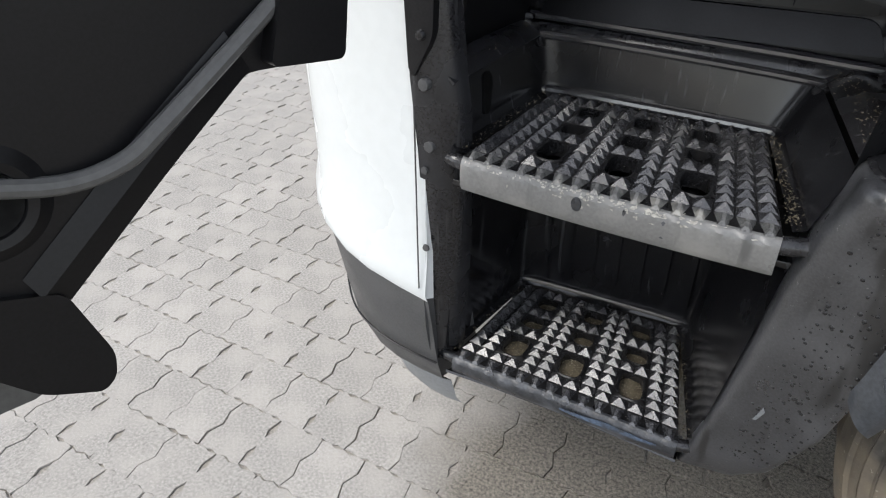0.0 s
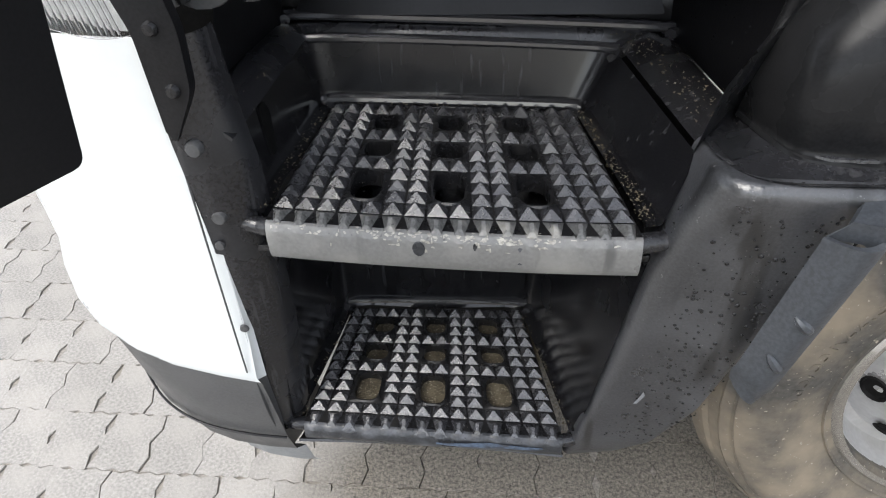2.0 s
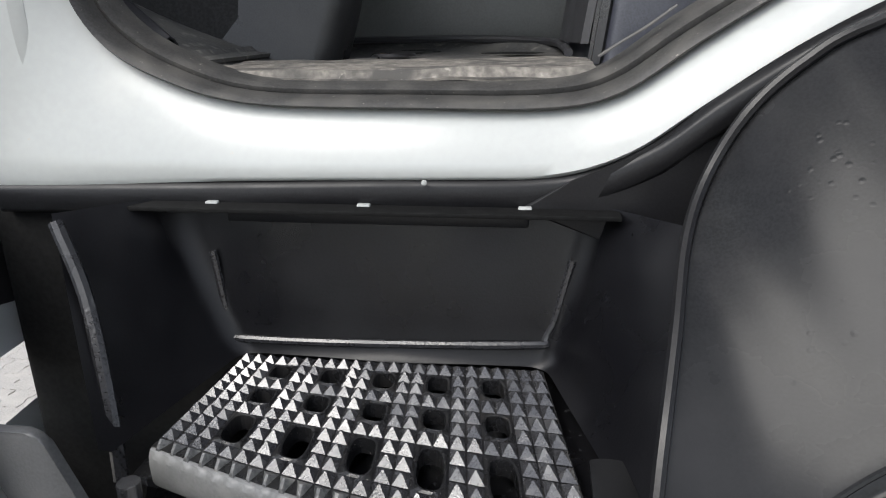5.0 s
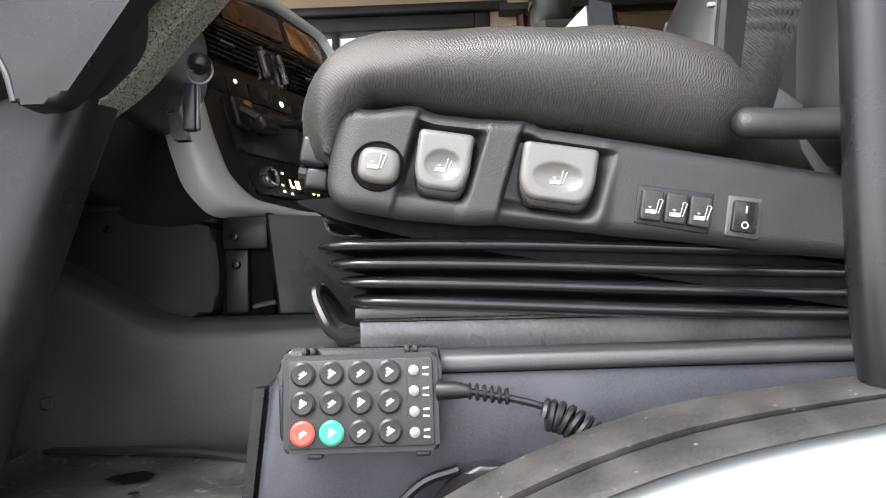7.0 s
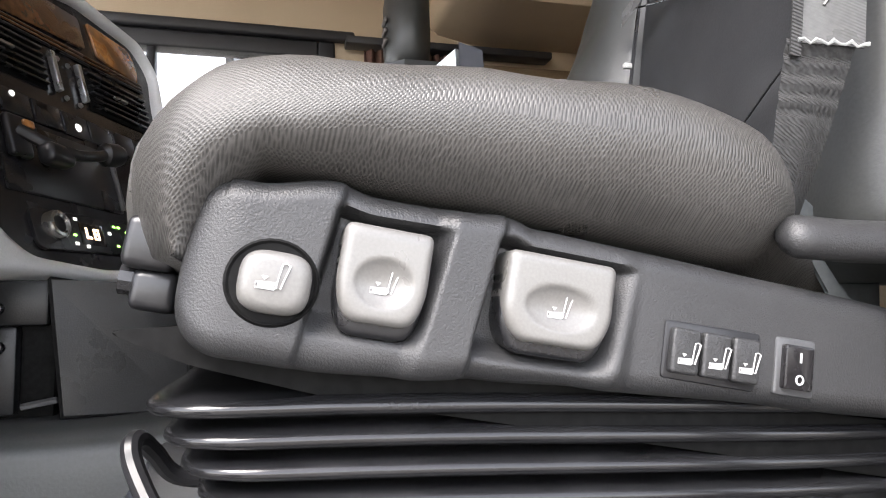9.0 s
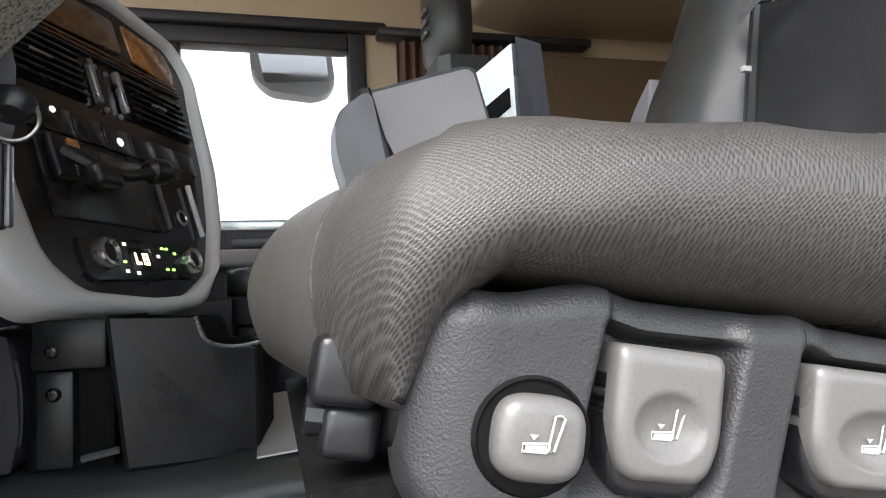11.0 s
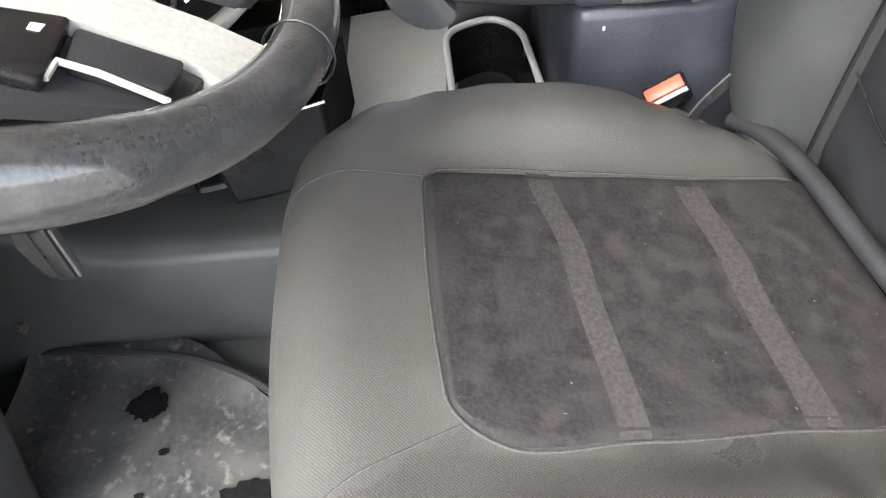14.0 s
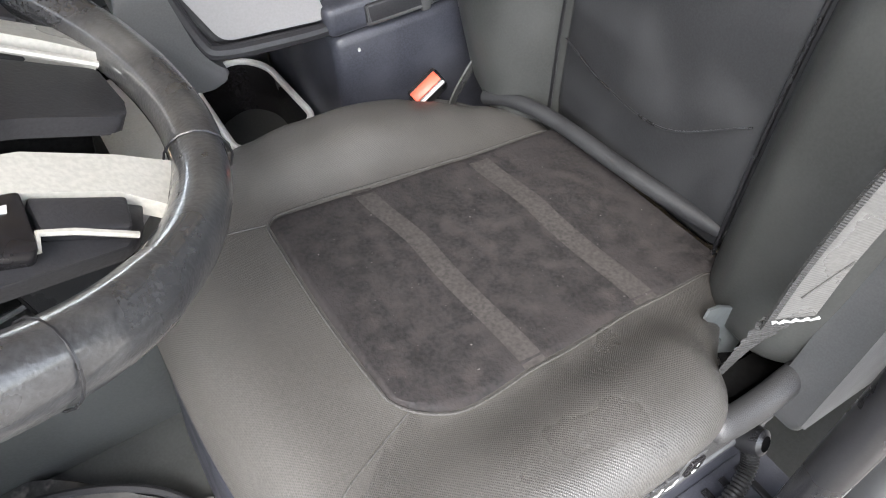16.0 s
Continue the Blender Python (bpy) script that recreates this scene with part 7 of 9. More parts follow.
def remote_control():
    """The hand-held suspension control in its holder on the seat base: four by three buttons and a row of lamps."""
    t = Thing("remote_control", (0.45, 0.52, 1.745), "black hand control with buttons, one red, one green", "remote control")
    A = Matrix.Translation((0.449, 0.505, 1.791)) @ pose(0, 0, 0, 84, 0, 1)
    w, h = 0.074, 0.046

    def P(name, bm, mat, label="", parent=None):
        if parent is None:
            return t.part(name, moved(bm, A), mat, label)
        ob = part(name, moved(bm, A), mat, parent, label)
        ob.matrix_parent_inverse = Matrix.Identity(4)
        return ob

    P("body", prism(rounded([(-w, -h), (w, -h), (w, h), (-w, h)], 0.006, 4), "z", -0.022, 0.0, 0.004, 3), M_panel_dark)
    P("face", prism(rounded([(-w + 0.005, -h + 0.005), (w - 0.005, -h + 0.005), (w - 0.005, h - 0.005), (-w + 0.005, h - 0.005)], 0.003, 3), "z", 0.0, 0.002, 0.001), M_seatplastic)
    P("holder", prism(rounded([(-w - 0.008, -h + 0.01), (w * 0.9, -h - 0.004), (w + 0.004, h - 0.02), (w + 0.002, h + 0.006), (-w, h + 0.008), (-w - 0.01, h - 0.01)], 0.006, 3), "z", -0.034, -0.018, 0.003), M_smooth, "black holder")
    for x in (-0.058, -0.05, 0.042, 0.05):
        P("holder_tab", box((x, h, -0.02), (x + 0.005, h + 0.007, -0.006), 0.001), M_smooth)
    for r in range(3):
        for c in range(4):
            x, y = -0.055 + 0.0275 * c, 0.028 - 0.0275 * r
            mat = M_red if (r, c) == (2, 0) else M_green if (r, c) == (2, 1) else M_smooth
            m = Matrix.Translation((x, y, 0.0015))
            b = P("button", lathe([(0.0118, 0.0), (0.0118, 0.003), (0.0095, 0.0045), (0.005, 0.0042), (0, 0.004)], 20, m), mat, "red button" if mat is M_red else "green button" if mat is M_green else "")
            for k in range(2 + (r + c) % 2):
                a = 0.4 + 1.1 * k + 0.7 * c
                P("button_mark", box((-0.0045 + 0.002 * k, -0.001 + 0.0024 * (k - 0.5), 0.0), (0.0045 - 0.001 * k, 0.0008 + 0.0024 * (k - 0.5), 0.0006), 0.0, 1, m @ Matrix.Translation((0, 0, 0.0042)) @ pose(0, 0, 0, 0, 0, 35)), M_icon)
    P("lamp_divider", box((0.044, -h + 0.008, 0.002), (0.0445, h - 0.008, 0.0024)), M_smooth)
    for r in range(4):
        m = Matrix.Translation((0.051, 0.029 - 0.0193 * r, 0.0018))
        P("lamp", lathe([(0.0052, 0), (0.005, 0.002), (0.003, 0.0034), (0, 0.0036)], 14, m), M_led, "grey indicator")
        for k in range(2):
            P("lamp_mark", box((0.0085, -0.004 + 0.004 * k, 0.0), (0.0145, -0.0022 + 0.0042 * k, 0.0006), 0.0, 1, m @ pose(0, 0, 0, 0, 0, 12 * (k - 0.5))), M_icon)
    for x in (-0.045, 0.058):
        P("foot", box((x - 0.007, -h - 0.006, -0.015), (x + 0.007, -h, -0.004), 0.002), M_smooth)
    return t.root


def remote_cable():
    t = Thing("coiled_cable", (0.6, 0.5, 1.78), "black coiled cable of the hand control", "cable")
    t.part("plug", tube([(0.522, 0.508, 1.8), (0.54, 0.506, 1.8), (0.552, 0.504, 1.799)], [0.009, 0.0085, 0.006], 12), M_cable, "ribbed strain relief")
    for k in range(6):
        t.part("relief_ring", tube([(0.553 + 0.007 * k + 0.001 * math.cos(a) * 0, 0.504 + 0.0065 * math.cos(a), 1.799 - 0.0012 * k + 0.0065 * math.sin(a)) for a in [2 * math.pi * i / 12 for i in range(12)]], 0.002, 5, close=True), M_cable)
    t.part("lead", tube(smooth_line([(0.55, 0.504, 1.799), (0.6, 0.503, 1.789), (0.63, 0.503, 1.78)], 6), 0.0035, 8), M_cable)
    bm = bmesh.new()
    core = smooth_line([(0.622, 0.5, 1.776), (0.64, 0.497, 1.772), (0.66, 0.492, 1.76), (0.685, 0.487, 1.744), (0.72, 0.485, 1.728), (0.765, 0.483, 1.712)], 12)
    pts = []
    n = len(core)
    turns = 14
    for i in range(n * 6):
        u = i / (n * 6 - 1) * (n - 1)
        k = min(int(u), n - 2)
        p = core[k].lerp(core[k + 1], u - k)
        d = (core[k + 1] - core[k]).normalized()
        s = d.cross(Vector((0, 0, 1))).normalized()
        q = s.cross(d)
        a = 2 * math.pi * turns * u / (n - 1)
        pts.append(p + (s * math.cos(a) + q * math.sin(a)) * 0.0125)
    add_tube(bm, pts, 0.0035, 6)
    t.part("coil", bm, M_cable)
    h = Thing("side_hook", (0.52, 0.53, 1.7), "black bracket and strap on the seat base", "bracket")
    h.part("arc", tube(smooth_line([(0.44, 0.532, 1.6), (0.46, 0.53, 1.66), (0.5, 0.528, 1.705), (0.54, 0.528, 1.72)], 6), 0.005, 8), M_smooth)
    h.part("pad", prism(rounded([(0.47, 1.6), (0.52, 1.7), (0.56, 1.73), (0.62, 1.71), (0.63, 1.6)], 0.02, 4), "y", 0.52, 0.54, 0.006, 3), M_smooth)
    h.part("pin", tube([(0.545, 0.515, 1.66), (0.58, 0.512, 1.69)], 0.004, 8), M_metal)
    return t.root


def seat_icon(name, m, P, s=0.02):
    """A small seat pictogram in white: cushion and tall backrest in outline, with an arrow."""
    seat = [(-0.6, -0.5), (0.2, -0.5), (0.3, -0.36), (0.3, -0.2), (-0.6, -0.26)]
    rest = [(0.26, -0.46), (0.46, -0.44), (0.74, 0.66), (0.56, 0.74), (0.4, 0.7)]
    for line in (seat, rest):
        pts = [m @ Vector((x * s, y * s, 0.0003)) for x, y in line]
        P(name, tube(pts, 0.045 * s, 5, close=True), M_icon)
    P(name, prism([(-s * 0.5, -s * 0.3), (s * 0.2, -s * 0.26), (s * 0.2, -s * 0.44), (-s * 0.5, -s * 0.46)], "z", 0, 0.0004, 0, 1, m), M_icon)
    P(name, prism([(-s * 0.4, s * 0.06), (-s * 0.1, s * 0.06), (-s * 0.25, -s * 0.12)], "z", 0, 0.0006, 0, 1, m), M_icon)


def table(x, k):
    """A smooth value between pairs (x, value)."""
    if x <= k[0][0]:
        return k[0][1]
    for (a, b), (c, d) in zip(k, k[1:]):
        if x <= c:
            return lerp(b, d, sstep((x - a) / (c - a)))
    return k[-1][1]


NEAR_CREST = [(-0.08, -0.005), (-0.02, 0.003), (0.055, 0.014), (0.17, 0.033), (0.27, 0.047), (0.36, 0.045), (0.42, 0.03), (0.5, 0.012), (0.56, 0.004)]
FAR_CREST = [(-0.06, -0.008), (0.03, 0.006), (0.09, 0.024), (0.16, 0.04), (0.26, 0.05), (0.31, 0.048), (0.37, 0.036), (0.45, 0.02), (0.53, 0.006)]
INSET_NEAR = [(0.07, 0.128), (0.15, 0.119), (0.25, 0.128), (0.42, 0.142), (0.56, 0.148)]
INSET_FAR = [(0.06, 0.474), (0.2, 0.479), (0.35, 0.484), (0.56, 0.495)]


def cushion_top(x, y):
    """The cushion's upper surface in seat axes: a shallow hollow between two bolsters, rolled at the front."""
    z = 0.131 - 0.006 * math.sin(math.pi * min(1, max(0, (y - 0.13) / 0.35))) * sstep((x - 0.06) / 0.1)
    z += table(x, NEAR_CREST) * sstep((table(x, INSET_NEAR) + 0.006 - y) / 0.095)
    z += table(x, FAR_CREST) * sstep((y - table(x, INSET_FAR) + 0.004) / 0.085)
    z += 0.002 * noise.noise(Vector((x * 7, y * 7, 0.3)))
    return z


def cushion_outline():
    """The cushion's widest outline in seat axes, once round."""
    pts = [(-0.008, -0.024), (0.1, -0.034), (0.25, -0.035), (0.355, -0.024), (0.4, 0.0), (0.43, 0.035), (0.49, 0.078), (0.555, 0.125), (0.57, 0.2), (0.57, 0.35), (0.568, 0.5), (0.55, 0.57), (0.49, 0.598), (0.42, 0.617), (0.33, 0.638), (0.2, 0.646), (0.06, 0.638), (-0.03, 0.617), (-0.08, 0.566), (-0.096, 0.48), (-0.097, 0.38), (-0.09, 0.25), (-0.077, 0.15), (-0.06, 0.06), (-0.041, 0.004)]
    line = smooth_line([Vector((*p, 0)) for p in pts[-2:] + pts + pts[:2]], 6)
    return [(p.x, p.y) for p in line[12:12 + 6 * len(pts)]]


def driver_seat():
    t = Thing("driver_seat", (0.7, 0.8, 1.83), "grey cloth air-suspended driver seat with worn suede inset", "seat")

    def P(name, bm, mat, label="", parent=None, **k):
        bmesh.ops.transform(bm, matrix=S, verts=bm.verts)
        if parent is None:
            return t.part(name, bm, mat, label, **k)
        return part(name, bm, mat, parent, label, **k)

    def W(name, bm, mat, label="", **k):
        return t.part(name, bm, mat, label, **k)

    # cushion: rings drawn in from the outline, round the edge and over the top
    out = cushion_outline()
    n = len(out)
    cx, cy = 0.24, 0.3
    normals = []
    for i in range(n):
        p, q = out[i - 2], out[(i + 2) % n]
        d = Vector((q[0] - p[0], q[1] - p[1])).normalized()
        normals.append(Vector((-d.y, d.x)))

    def waist(x, y):
        """Height of the widest line and the edge's radius."""
        near = sstep((0.12 - y) / 0.1)
        front = sstep((0.02 - x) / 0.09)
        zn = table(x, [(-0.06, 0.062), (-0.02, 0.073), (0.03, 0.09), (0.09, 0.108), (0.18, 0.122), (0.3, 0.135), (0.38, 0.12), (0.45, 0.1), (0.56, 0.09)])
        return lerp(lerp(0.09, 0.055, front), zn, near), lerp(lerp(0.05, 0.085, front), lerp(0.05, 0.075, front), near)

    rings = []
    for f in (0.0, 0.22, 0.42, 0.62, 0.82):
        ring = []
        for (x, y), nr in zip(out, normals):
            near = sstep((0.1 - y) / 0.08) * sstep((x + 0.03) / 0.05)
            zm = waist(x, y)[0]
            low = lerp(lerp(0.035, -0.015, sstep((0.06 - x) / 0.1)), 0.062, near)
            d = lerp(0.03, 0.075, near) * (1 - math.sin(math.pi / 2 * f)) + (0.05 if f == 0 else 0)
            ring.append(Vector((x + nr.x * d, y + nr.y * d, lerp(low, zm, 1 - math.cos(math.pi / 2 * f) if near > 0.5 else f))))
        rings.append(ring)
    for k in range(10):
        a_ = math.pi / 2 * k / 9
        ring = []
        for (x, y), nr in zip(out, normals):
            zm, r_ = waist(x, y)
            d = r_ * (1 - math.cos(a_))
            px, py = x + nr.x * d, y + nr.y * d
            ring.append(Vector((px, py, lerp(zm, cushion_top(px, py), math.sin(a_)))))
        rings.append(ring)
    edge_ring = [(p.x, p.y) for p in rings[-1]]
    for s_ in (0.95, 0.9, 0.84, 0.78, 0.72, 0.65, 0.55, 0.42, 0.28, 0.14, 0.03):
        rings.append([Vector((cx + (x - cx) * s_, cy + (y - cy) * s_, cushion_top(cx + (x - cx) * s_, cy + (y - cy) * s_))) for x, y in edge_ring])
    body = loft(rings)
    tree = BVHTree.FromBMesh(body)
    # cloth coordinates: unrolled over the near edge and over the front, flat over the top
    uv = body.loops.layers.uv.new("cloth")
    body.verts.ensure_lookup_table()
    body.verts.index_update()
    for f in body.faces:
        mid = f.calc_center_median()
        part_line = 0.045 + (mid.x + 0.064) * 0.647 if mid.x < 0.092 else table(mid.x, INSET_NEAR) + 0.002
        near_side = mid.y < part_line
        f.material_index = 1 if near_side else 0
        for lp in f.loops:
            p = lp.vert.co
            lp[uv].uv = (p.x, p.y + min(0.0, p.z - 0.12)) if near_side else (p.x + min(0.0, p.z - 0.1), p.y)
    cushion = P("cushion", body, [M_fabric_top, M_fabric_side], "grey cloth cushion with dark mesh sides", angle=70)

    # suede inset with its pressed bands and piping
    def inset(u, v):
        u = u ** 1.8
        x = lerp(0.062 + 0.012 * (1 - v) ** 3, 0.562, u)
        lo, hi = table(x, INSET_NEAR), table(x, INSET_FAR)
        rn, rf = 0.068, 0.028
        dn, df = max(0.0, rn - (x - 0.074)), max(0.0, rf - (x - 0.062))
        lo += (rn - math.sqrt(max(0.0, rn * rn - dn * dn))) * 0.75
        hi -= rf - math.sqrt(max(0.0, rf * rf - df * df))
        y = lerp(lo, hi, v)
        edge = min(v, 1 - v, u * 1.4, 1.0)
        return (x, y, cushion_top(x, y) + 0.0075 * sstep(edge / 0.03) - 0.003)

    P("suede_inset", sheet(inset, 60, 60), M_suede, "worn dark suede inset", cushion)

    def band(u, v, far_x, near_x, w):
        y = lerp(table(near_x, INSET_NEAR) + 0.003, 0.474, v)
        x = table(y, [(0.132, near_x), (0.34, lerp(near_x, far_x, 0.35)), (0.474, far_x)]) + w * (u - 0.5)
        return (x, y, cushion_top(x, y) + 0.0052 - 0.002 * (1 - sstep(min(v, 1 - v) / 0.05)))

    P("pressed_band", sheet(lambda u, v: band(u, v, 0.2, 0.237, 0.029), 4, 40), M_suede_band, "", cushion)
    P("pressed_band", sheet(lambda u, v: band(u, v, 0.384, 0.418, 0.035), 4, 40), M_suede_band, "", cushion)
    edge_line = [inset(u, 0.0) for u in [1 - i / 44 for i in range(45)]] + [inset(0.0, v) for v in [i / 16 for i in range(1, 16)]] + [inset(u, 1.0) for u in [i / 44 for i in range(45)]]

    def on_top(p, lift=0.0):
        hit = tree.ray_cast(Vector((p[0], p[1], 1)), Vector((0, 0, -1)))[0]
        return (hit or Vector((p[0], p[1], cushion_top(p[0], p[1])))) + Vector((0, 0, lift))

    P("piping", tube([on_top(p, 0.001) for p in edge_line], 0.0016, 6), M_fabric, "", cushion)
    for pts in ([(0.092, 0.146, 0.14), (0.06, 0.131, 0.14), (0.027, 0.115, 0.138), (-0.015, 0.092, 0.132), (-0.04, 0.07, 0.115), (-0.06, 0.052, 0.08), (-0.064, 0.045, 0.04)], [(0.066, 0.462, 0.13), (0.012, 0.467, 0.13), (-0.03, 0.467, 0.128), (-0.066, 0.46, 0.1), (-0.095, 0.455, 0.06)]):
        line = []
        for p in smooth_line(pts, 6):
            at, nrm, _, _ = tree.find_nearest(p)
            line.append(at)
        P("seam", tube(line, 0.0012, 6), M_fabric, "", cushion)
    P("cushion_pan", prism(rounded([(-0.03, 0.05), (0.52, 0.05), (0.52, 0.55), (-0.03, 0.55)], 0.04, 4), "z", -0.03, 0.05, 0.01, 3), M_smooth, "black seat pan")

    # near side panel with three knobs, buttons and rocker: blocks with recesses between
    yb, yf = 0.06, -0.012

    def slab(name, pts, y0, y1, bev, mat=M_seatplastic, label="", r=0.008):
        return P(name, prism(rounded(pts, r, 4), "y", y0, y1, bev, 4), mat, label)

    def ztop(x):
        d = (0.008 - x) / 0.02
        if d > 0:
            return 0.054 - 0.014 * (1 - math.sqrt(max(0.0, 1 - d * d)))
        k = [(-0.012, 0.056), (0.02, 0.056), (0.07, 0.066), (0.095, 0.062), (0.15, 0.063), (0.185, 0.066), (0.2, 0.062), (0.27, 0.061), (0.4, 0.058), (0.66, 0.05)]
        for (a, b), (c, d) in zip(k, k[1:]):
            if x <= c:
                return lerp(b, d, sstep((x - a) / (c - a)))
        return 0.05

    def zbot(x):
        d = (0.02 - x) / 0.032
        if d > 0:
            return -0.05 + 0.03 * (1 - math.sqrt(max(0.0, 1 - d * d)))
        k = [(-0.012, -0.05), (0.02, -0.05), (0.07, -0.051), (0.13, -0.048), (0.18, -0.042), (0.25, -0.038), (0.4, -0.032), (0.66, -0.022)]
        for (a, b), (c, d) in zip(k, k[1:]):
            if x <= c:
                return lerp(b, d, sstep((x - a) / (c - a)))
        return -0.022

    def panel_face(u, v):
        """One moulded face: two bays open at the bottom, a bridge over each, rounded outer edges."""
        x = lerp(-0.012, 0.66, u ** 1.15)
        lean = lerp(-0.016, 0.0, v)
        x += lean * sstep((x + 0.012) / 0.06) * sstep((0.34 - x) / 0.05)
        zt, zb_ = ztop(x), zbot(x)
        z = lerp(zb_, zt, v)
        depth = 0.0
        for a, b, wa, wb, d in ((0.0778, 0.135, 0.005, 0.014, 0.024), (0.182, 0.2575, 0.005, 0.024, 0.026)):
            a2, b2 = a + lean, b + lean
            t_ = sstep((x - a2 + wa) / wa) * sstep((b2 + wb - x) / wb)
            bridge = sstep((z - (zt - 0.02)) / 0.006)
            low = sstep((-0.012 - z) / 0.02)
            depth = max(depth, t_ * lerp(lerp(d, d * 0.25, low), 0.006, bridge))
        depth += 0.007 * sstep((x - 0.26) / 0.02) * sstep((0.9 - x) / 0.1)
        r = 0.034
        e = max(0.0, x + 0.012)
        if e < r:
            depth += 0.7 * (r - math.sqrt(max(0.0, r * r - (r - e) ** 2)))
        r = 0.016
        e = min(zt - z, z - zb_)
        if e < r:
            depth += r - math.sqrt(max(0.0, r * r - (r - e) ** 2))
        return (x, yf + depth, z)

    bm = sheet(panel_face, 330, 64, 0.004)
    P("side_panel", bm, M_seatplastic, "grained grey moulded side panel", angle=60)
    P("panel_core", prism(rounded([(0.004, 0.045), (0.64, 0.046), (0.64, -0.018), (0.28, -0.03), (0.04, -0.04), (0.006, -0.03)], 0.01, 3), "y", 0.024, yb, 0.004, 2), M_dark)
    def dished(outline, c, y_face, y_back, r, dish=None):
        """A moulded key: outline drawn in to its centre, rounded edge, with an oval hollow (half width, half height, depth)."""
        rings_ = [[Vector((x, y_back, z)) for x, z in outline]]
        half = min(max(abs(x - c[0]) for x, z in outline), max(abs(z - c[1]) for x, z in outline))
        steps = [(r * (1 - math.cos(a)), r * (1 - math.sin(a))) for a in [math.pi / 2 * q / 6 for q in range(7)]]
        steps += [(lerp(r, half * 0.97, q / 16), 0.0) for q in range(1, 17)]
        for ins_, dep in steps:
            k = 1 - ins_ / half
            ring_ = []
            for x, z in outline:
                px, pz = c[0] + (x - c[0]) * k, c[1] + (z - c[1]) * k
                y = y_face + dep
                if dish:
                    e = math.hypot((px - c[0]) / dish[0], (pz - c[1]) / dish[1])
                    y += dish[2] * (1 - min(1.0, e) ** 2) * sstep((1.0 - e) / 0.16)
                else:
                    y -= 0.002 * (1 - k * k)
                ring_.append(Vector((px, y, pz)))
            rings_.append(ring_)
        return loft(rings_)

    # front knob: oval push button over a near-black disc that paints its shadow
    kx = pose(0, 0, 0, 90, 0, 0)
    m1 = Matrix.Translation((0.041, yf, -0.003)) @ kx @ Matrix.Diagonal((1, 0.95, 1, 1))
    P("knob_shadow_ring", lathe([(0, 0.0005), (0.024, 0.0005), (0.0255, 0.002), (0.027, 0.0)], 32, m1), M_dark)
    oval = [(0.0425 + 0.0205 * math.copysign(abs(math.cos(a)) ** 0.62, math.cos(a)), -0.003 + 0.018 * math.copysign(abs(math.sin(a)) ** 0.66, math.sin(a))) for a in [2 * math.pi * q / 44 for q in range(44)]]
    k1 = P("height_knob", dished(oval, (0.0425, -0.003), yf - 0.01, yf + 0.004, 0.006), M_knob, "satin grey oval knob")
    seat_icon("knob_icon", m1 @ Matrix.Translation((-0.001, 0.002, 0.0122)), P, 0.013)
    # two paddles
    for x0, x1, z0, z1, name in ((0.077, 0.132, 0.041, -0.018, "tilt_paddle"), (0.181, 0.256, 0.043, -0.014, "length_paddle")):
        w = (x1 - x0) / 2
        xm = (x0 + x1) / 2
        h = z0 - z1
        prof = rounded([(x0, z0), (x1, z0), (x1, z1 + h * 0.3), (x1 - w * 0.25, z1), (x0 + w * 0.25, z1), (x0, z1 + h * 0.3)], [0.006, 0.006, 0.024, 0.02, 0.02, 0.024], 6)
        dense = []
        for p, q in zip(prof, prof[1:] + prof[:1]):
            m_ = max(1, int(math.hypot(q[0] - p[0], q[1] - p[1]) / 0.003))
            dense += [(lerp(p[0], q[0], k / m_), lerp(p[1], q[1], k / m_)) for k in range(m_)]
        c = (xm, lerp(z0, z1, 0.58))
        pd = P(name, dished(dense, c, -0.016, 0.02, 0.006, (w * 0.7, h * 0.27, 0.0055)), M_knob, "satin grey paddle", angle=60)
        P("paddle_base", dished([(x, z - 0.008) for x, z in dense], c, -0.008, 0.02, 0.004), M_smooth, angle=60)
        seat_icon("paddle_icon", Matrix.Translation((xm, -0.0111, c[1])) @ kx @ Matrix.Translation((0, 0, 0.0004)), P, 0.012)
    # bank of three buttons
    P("button_bank", prism(rounded([(0.299, 0.016), (0.375, 0.017), (0.373, -0.024), (0.299, -0.023)], 0.003, 3), "y", -0.0065, 0.0, 0.002, 2), M_smooth, "dark button surround")
    for k in range(3):
        x = 0.303 + 0.0238 * k
        P("lumbar_button", prism(rounded([(x, 0.0115), (x + 0.0215, 0.0115), (x + 0.0215, -0.019), (x, -0.019)], 0.003, 3), "y", -0.012, -0.004, 0.0025, 3), M_seatplastic, "dark grey button")
        mi = Matrix.Translation((x + 0.0115, -0.0123, -0.006)) @ kx
        seat_icon("button_icon", mi, P, 0.012)
    P("rocker_surround", prism(rounded([(0.388, 0.018), (0.422, 0.018), (0.422, -0.023), (0.388, -0.023)], 0.003, 3), "y", -0.0065, 0.0, 0.002, 2), M_panel)
    P("rocker_switch", prism(rounded([(0.393, 0.013), (0.417, 0.013), (0.417, -0.018), (0.393, -0.018)], 0.002, 3), "y", -0.011, -0.004, 0.002, 2), M_gloss, "black rocker switch")
    P("rocker_mark", box((0.4045, -0.0116, 0.001), (0.406, -0.011, 0.008)), M_icon)
    P("rocker_mark", tube([(0.4053 + 0.003 * math.cos(a), -0.0113, -0.011 + 0.003 * math.sin(a)) for a in [2 * math.pi * i / 16 for i in range(16)]], 0.0007, 5, close=True), M_icon)
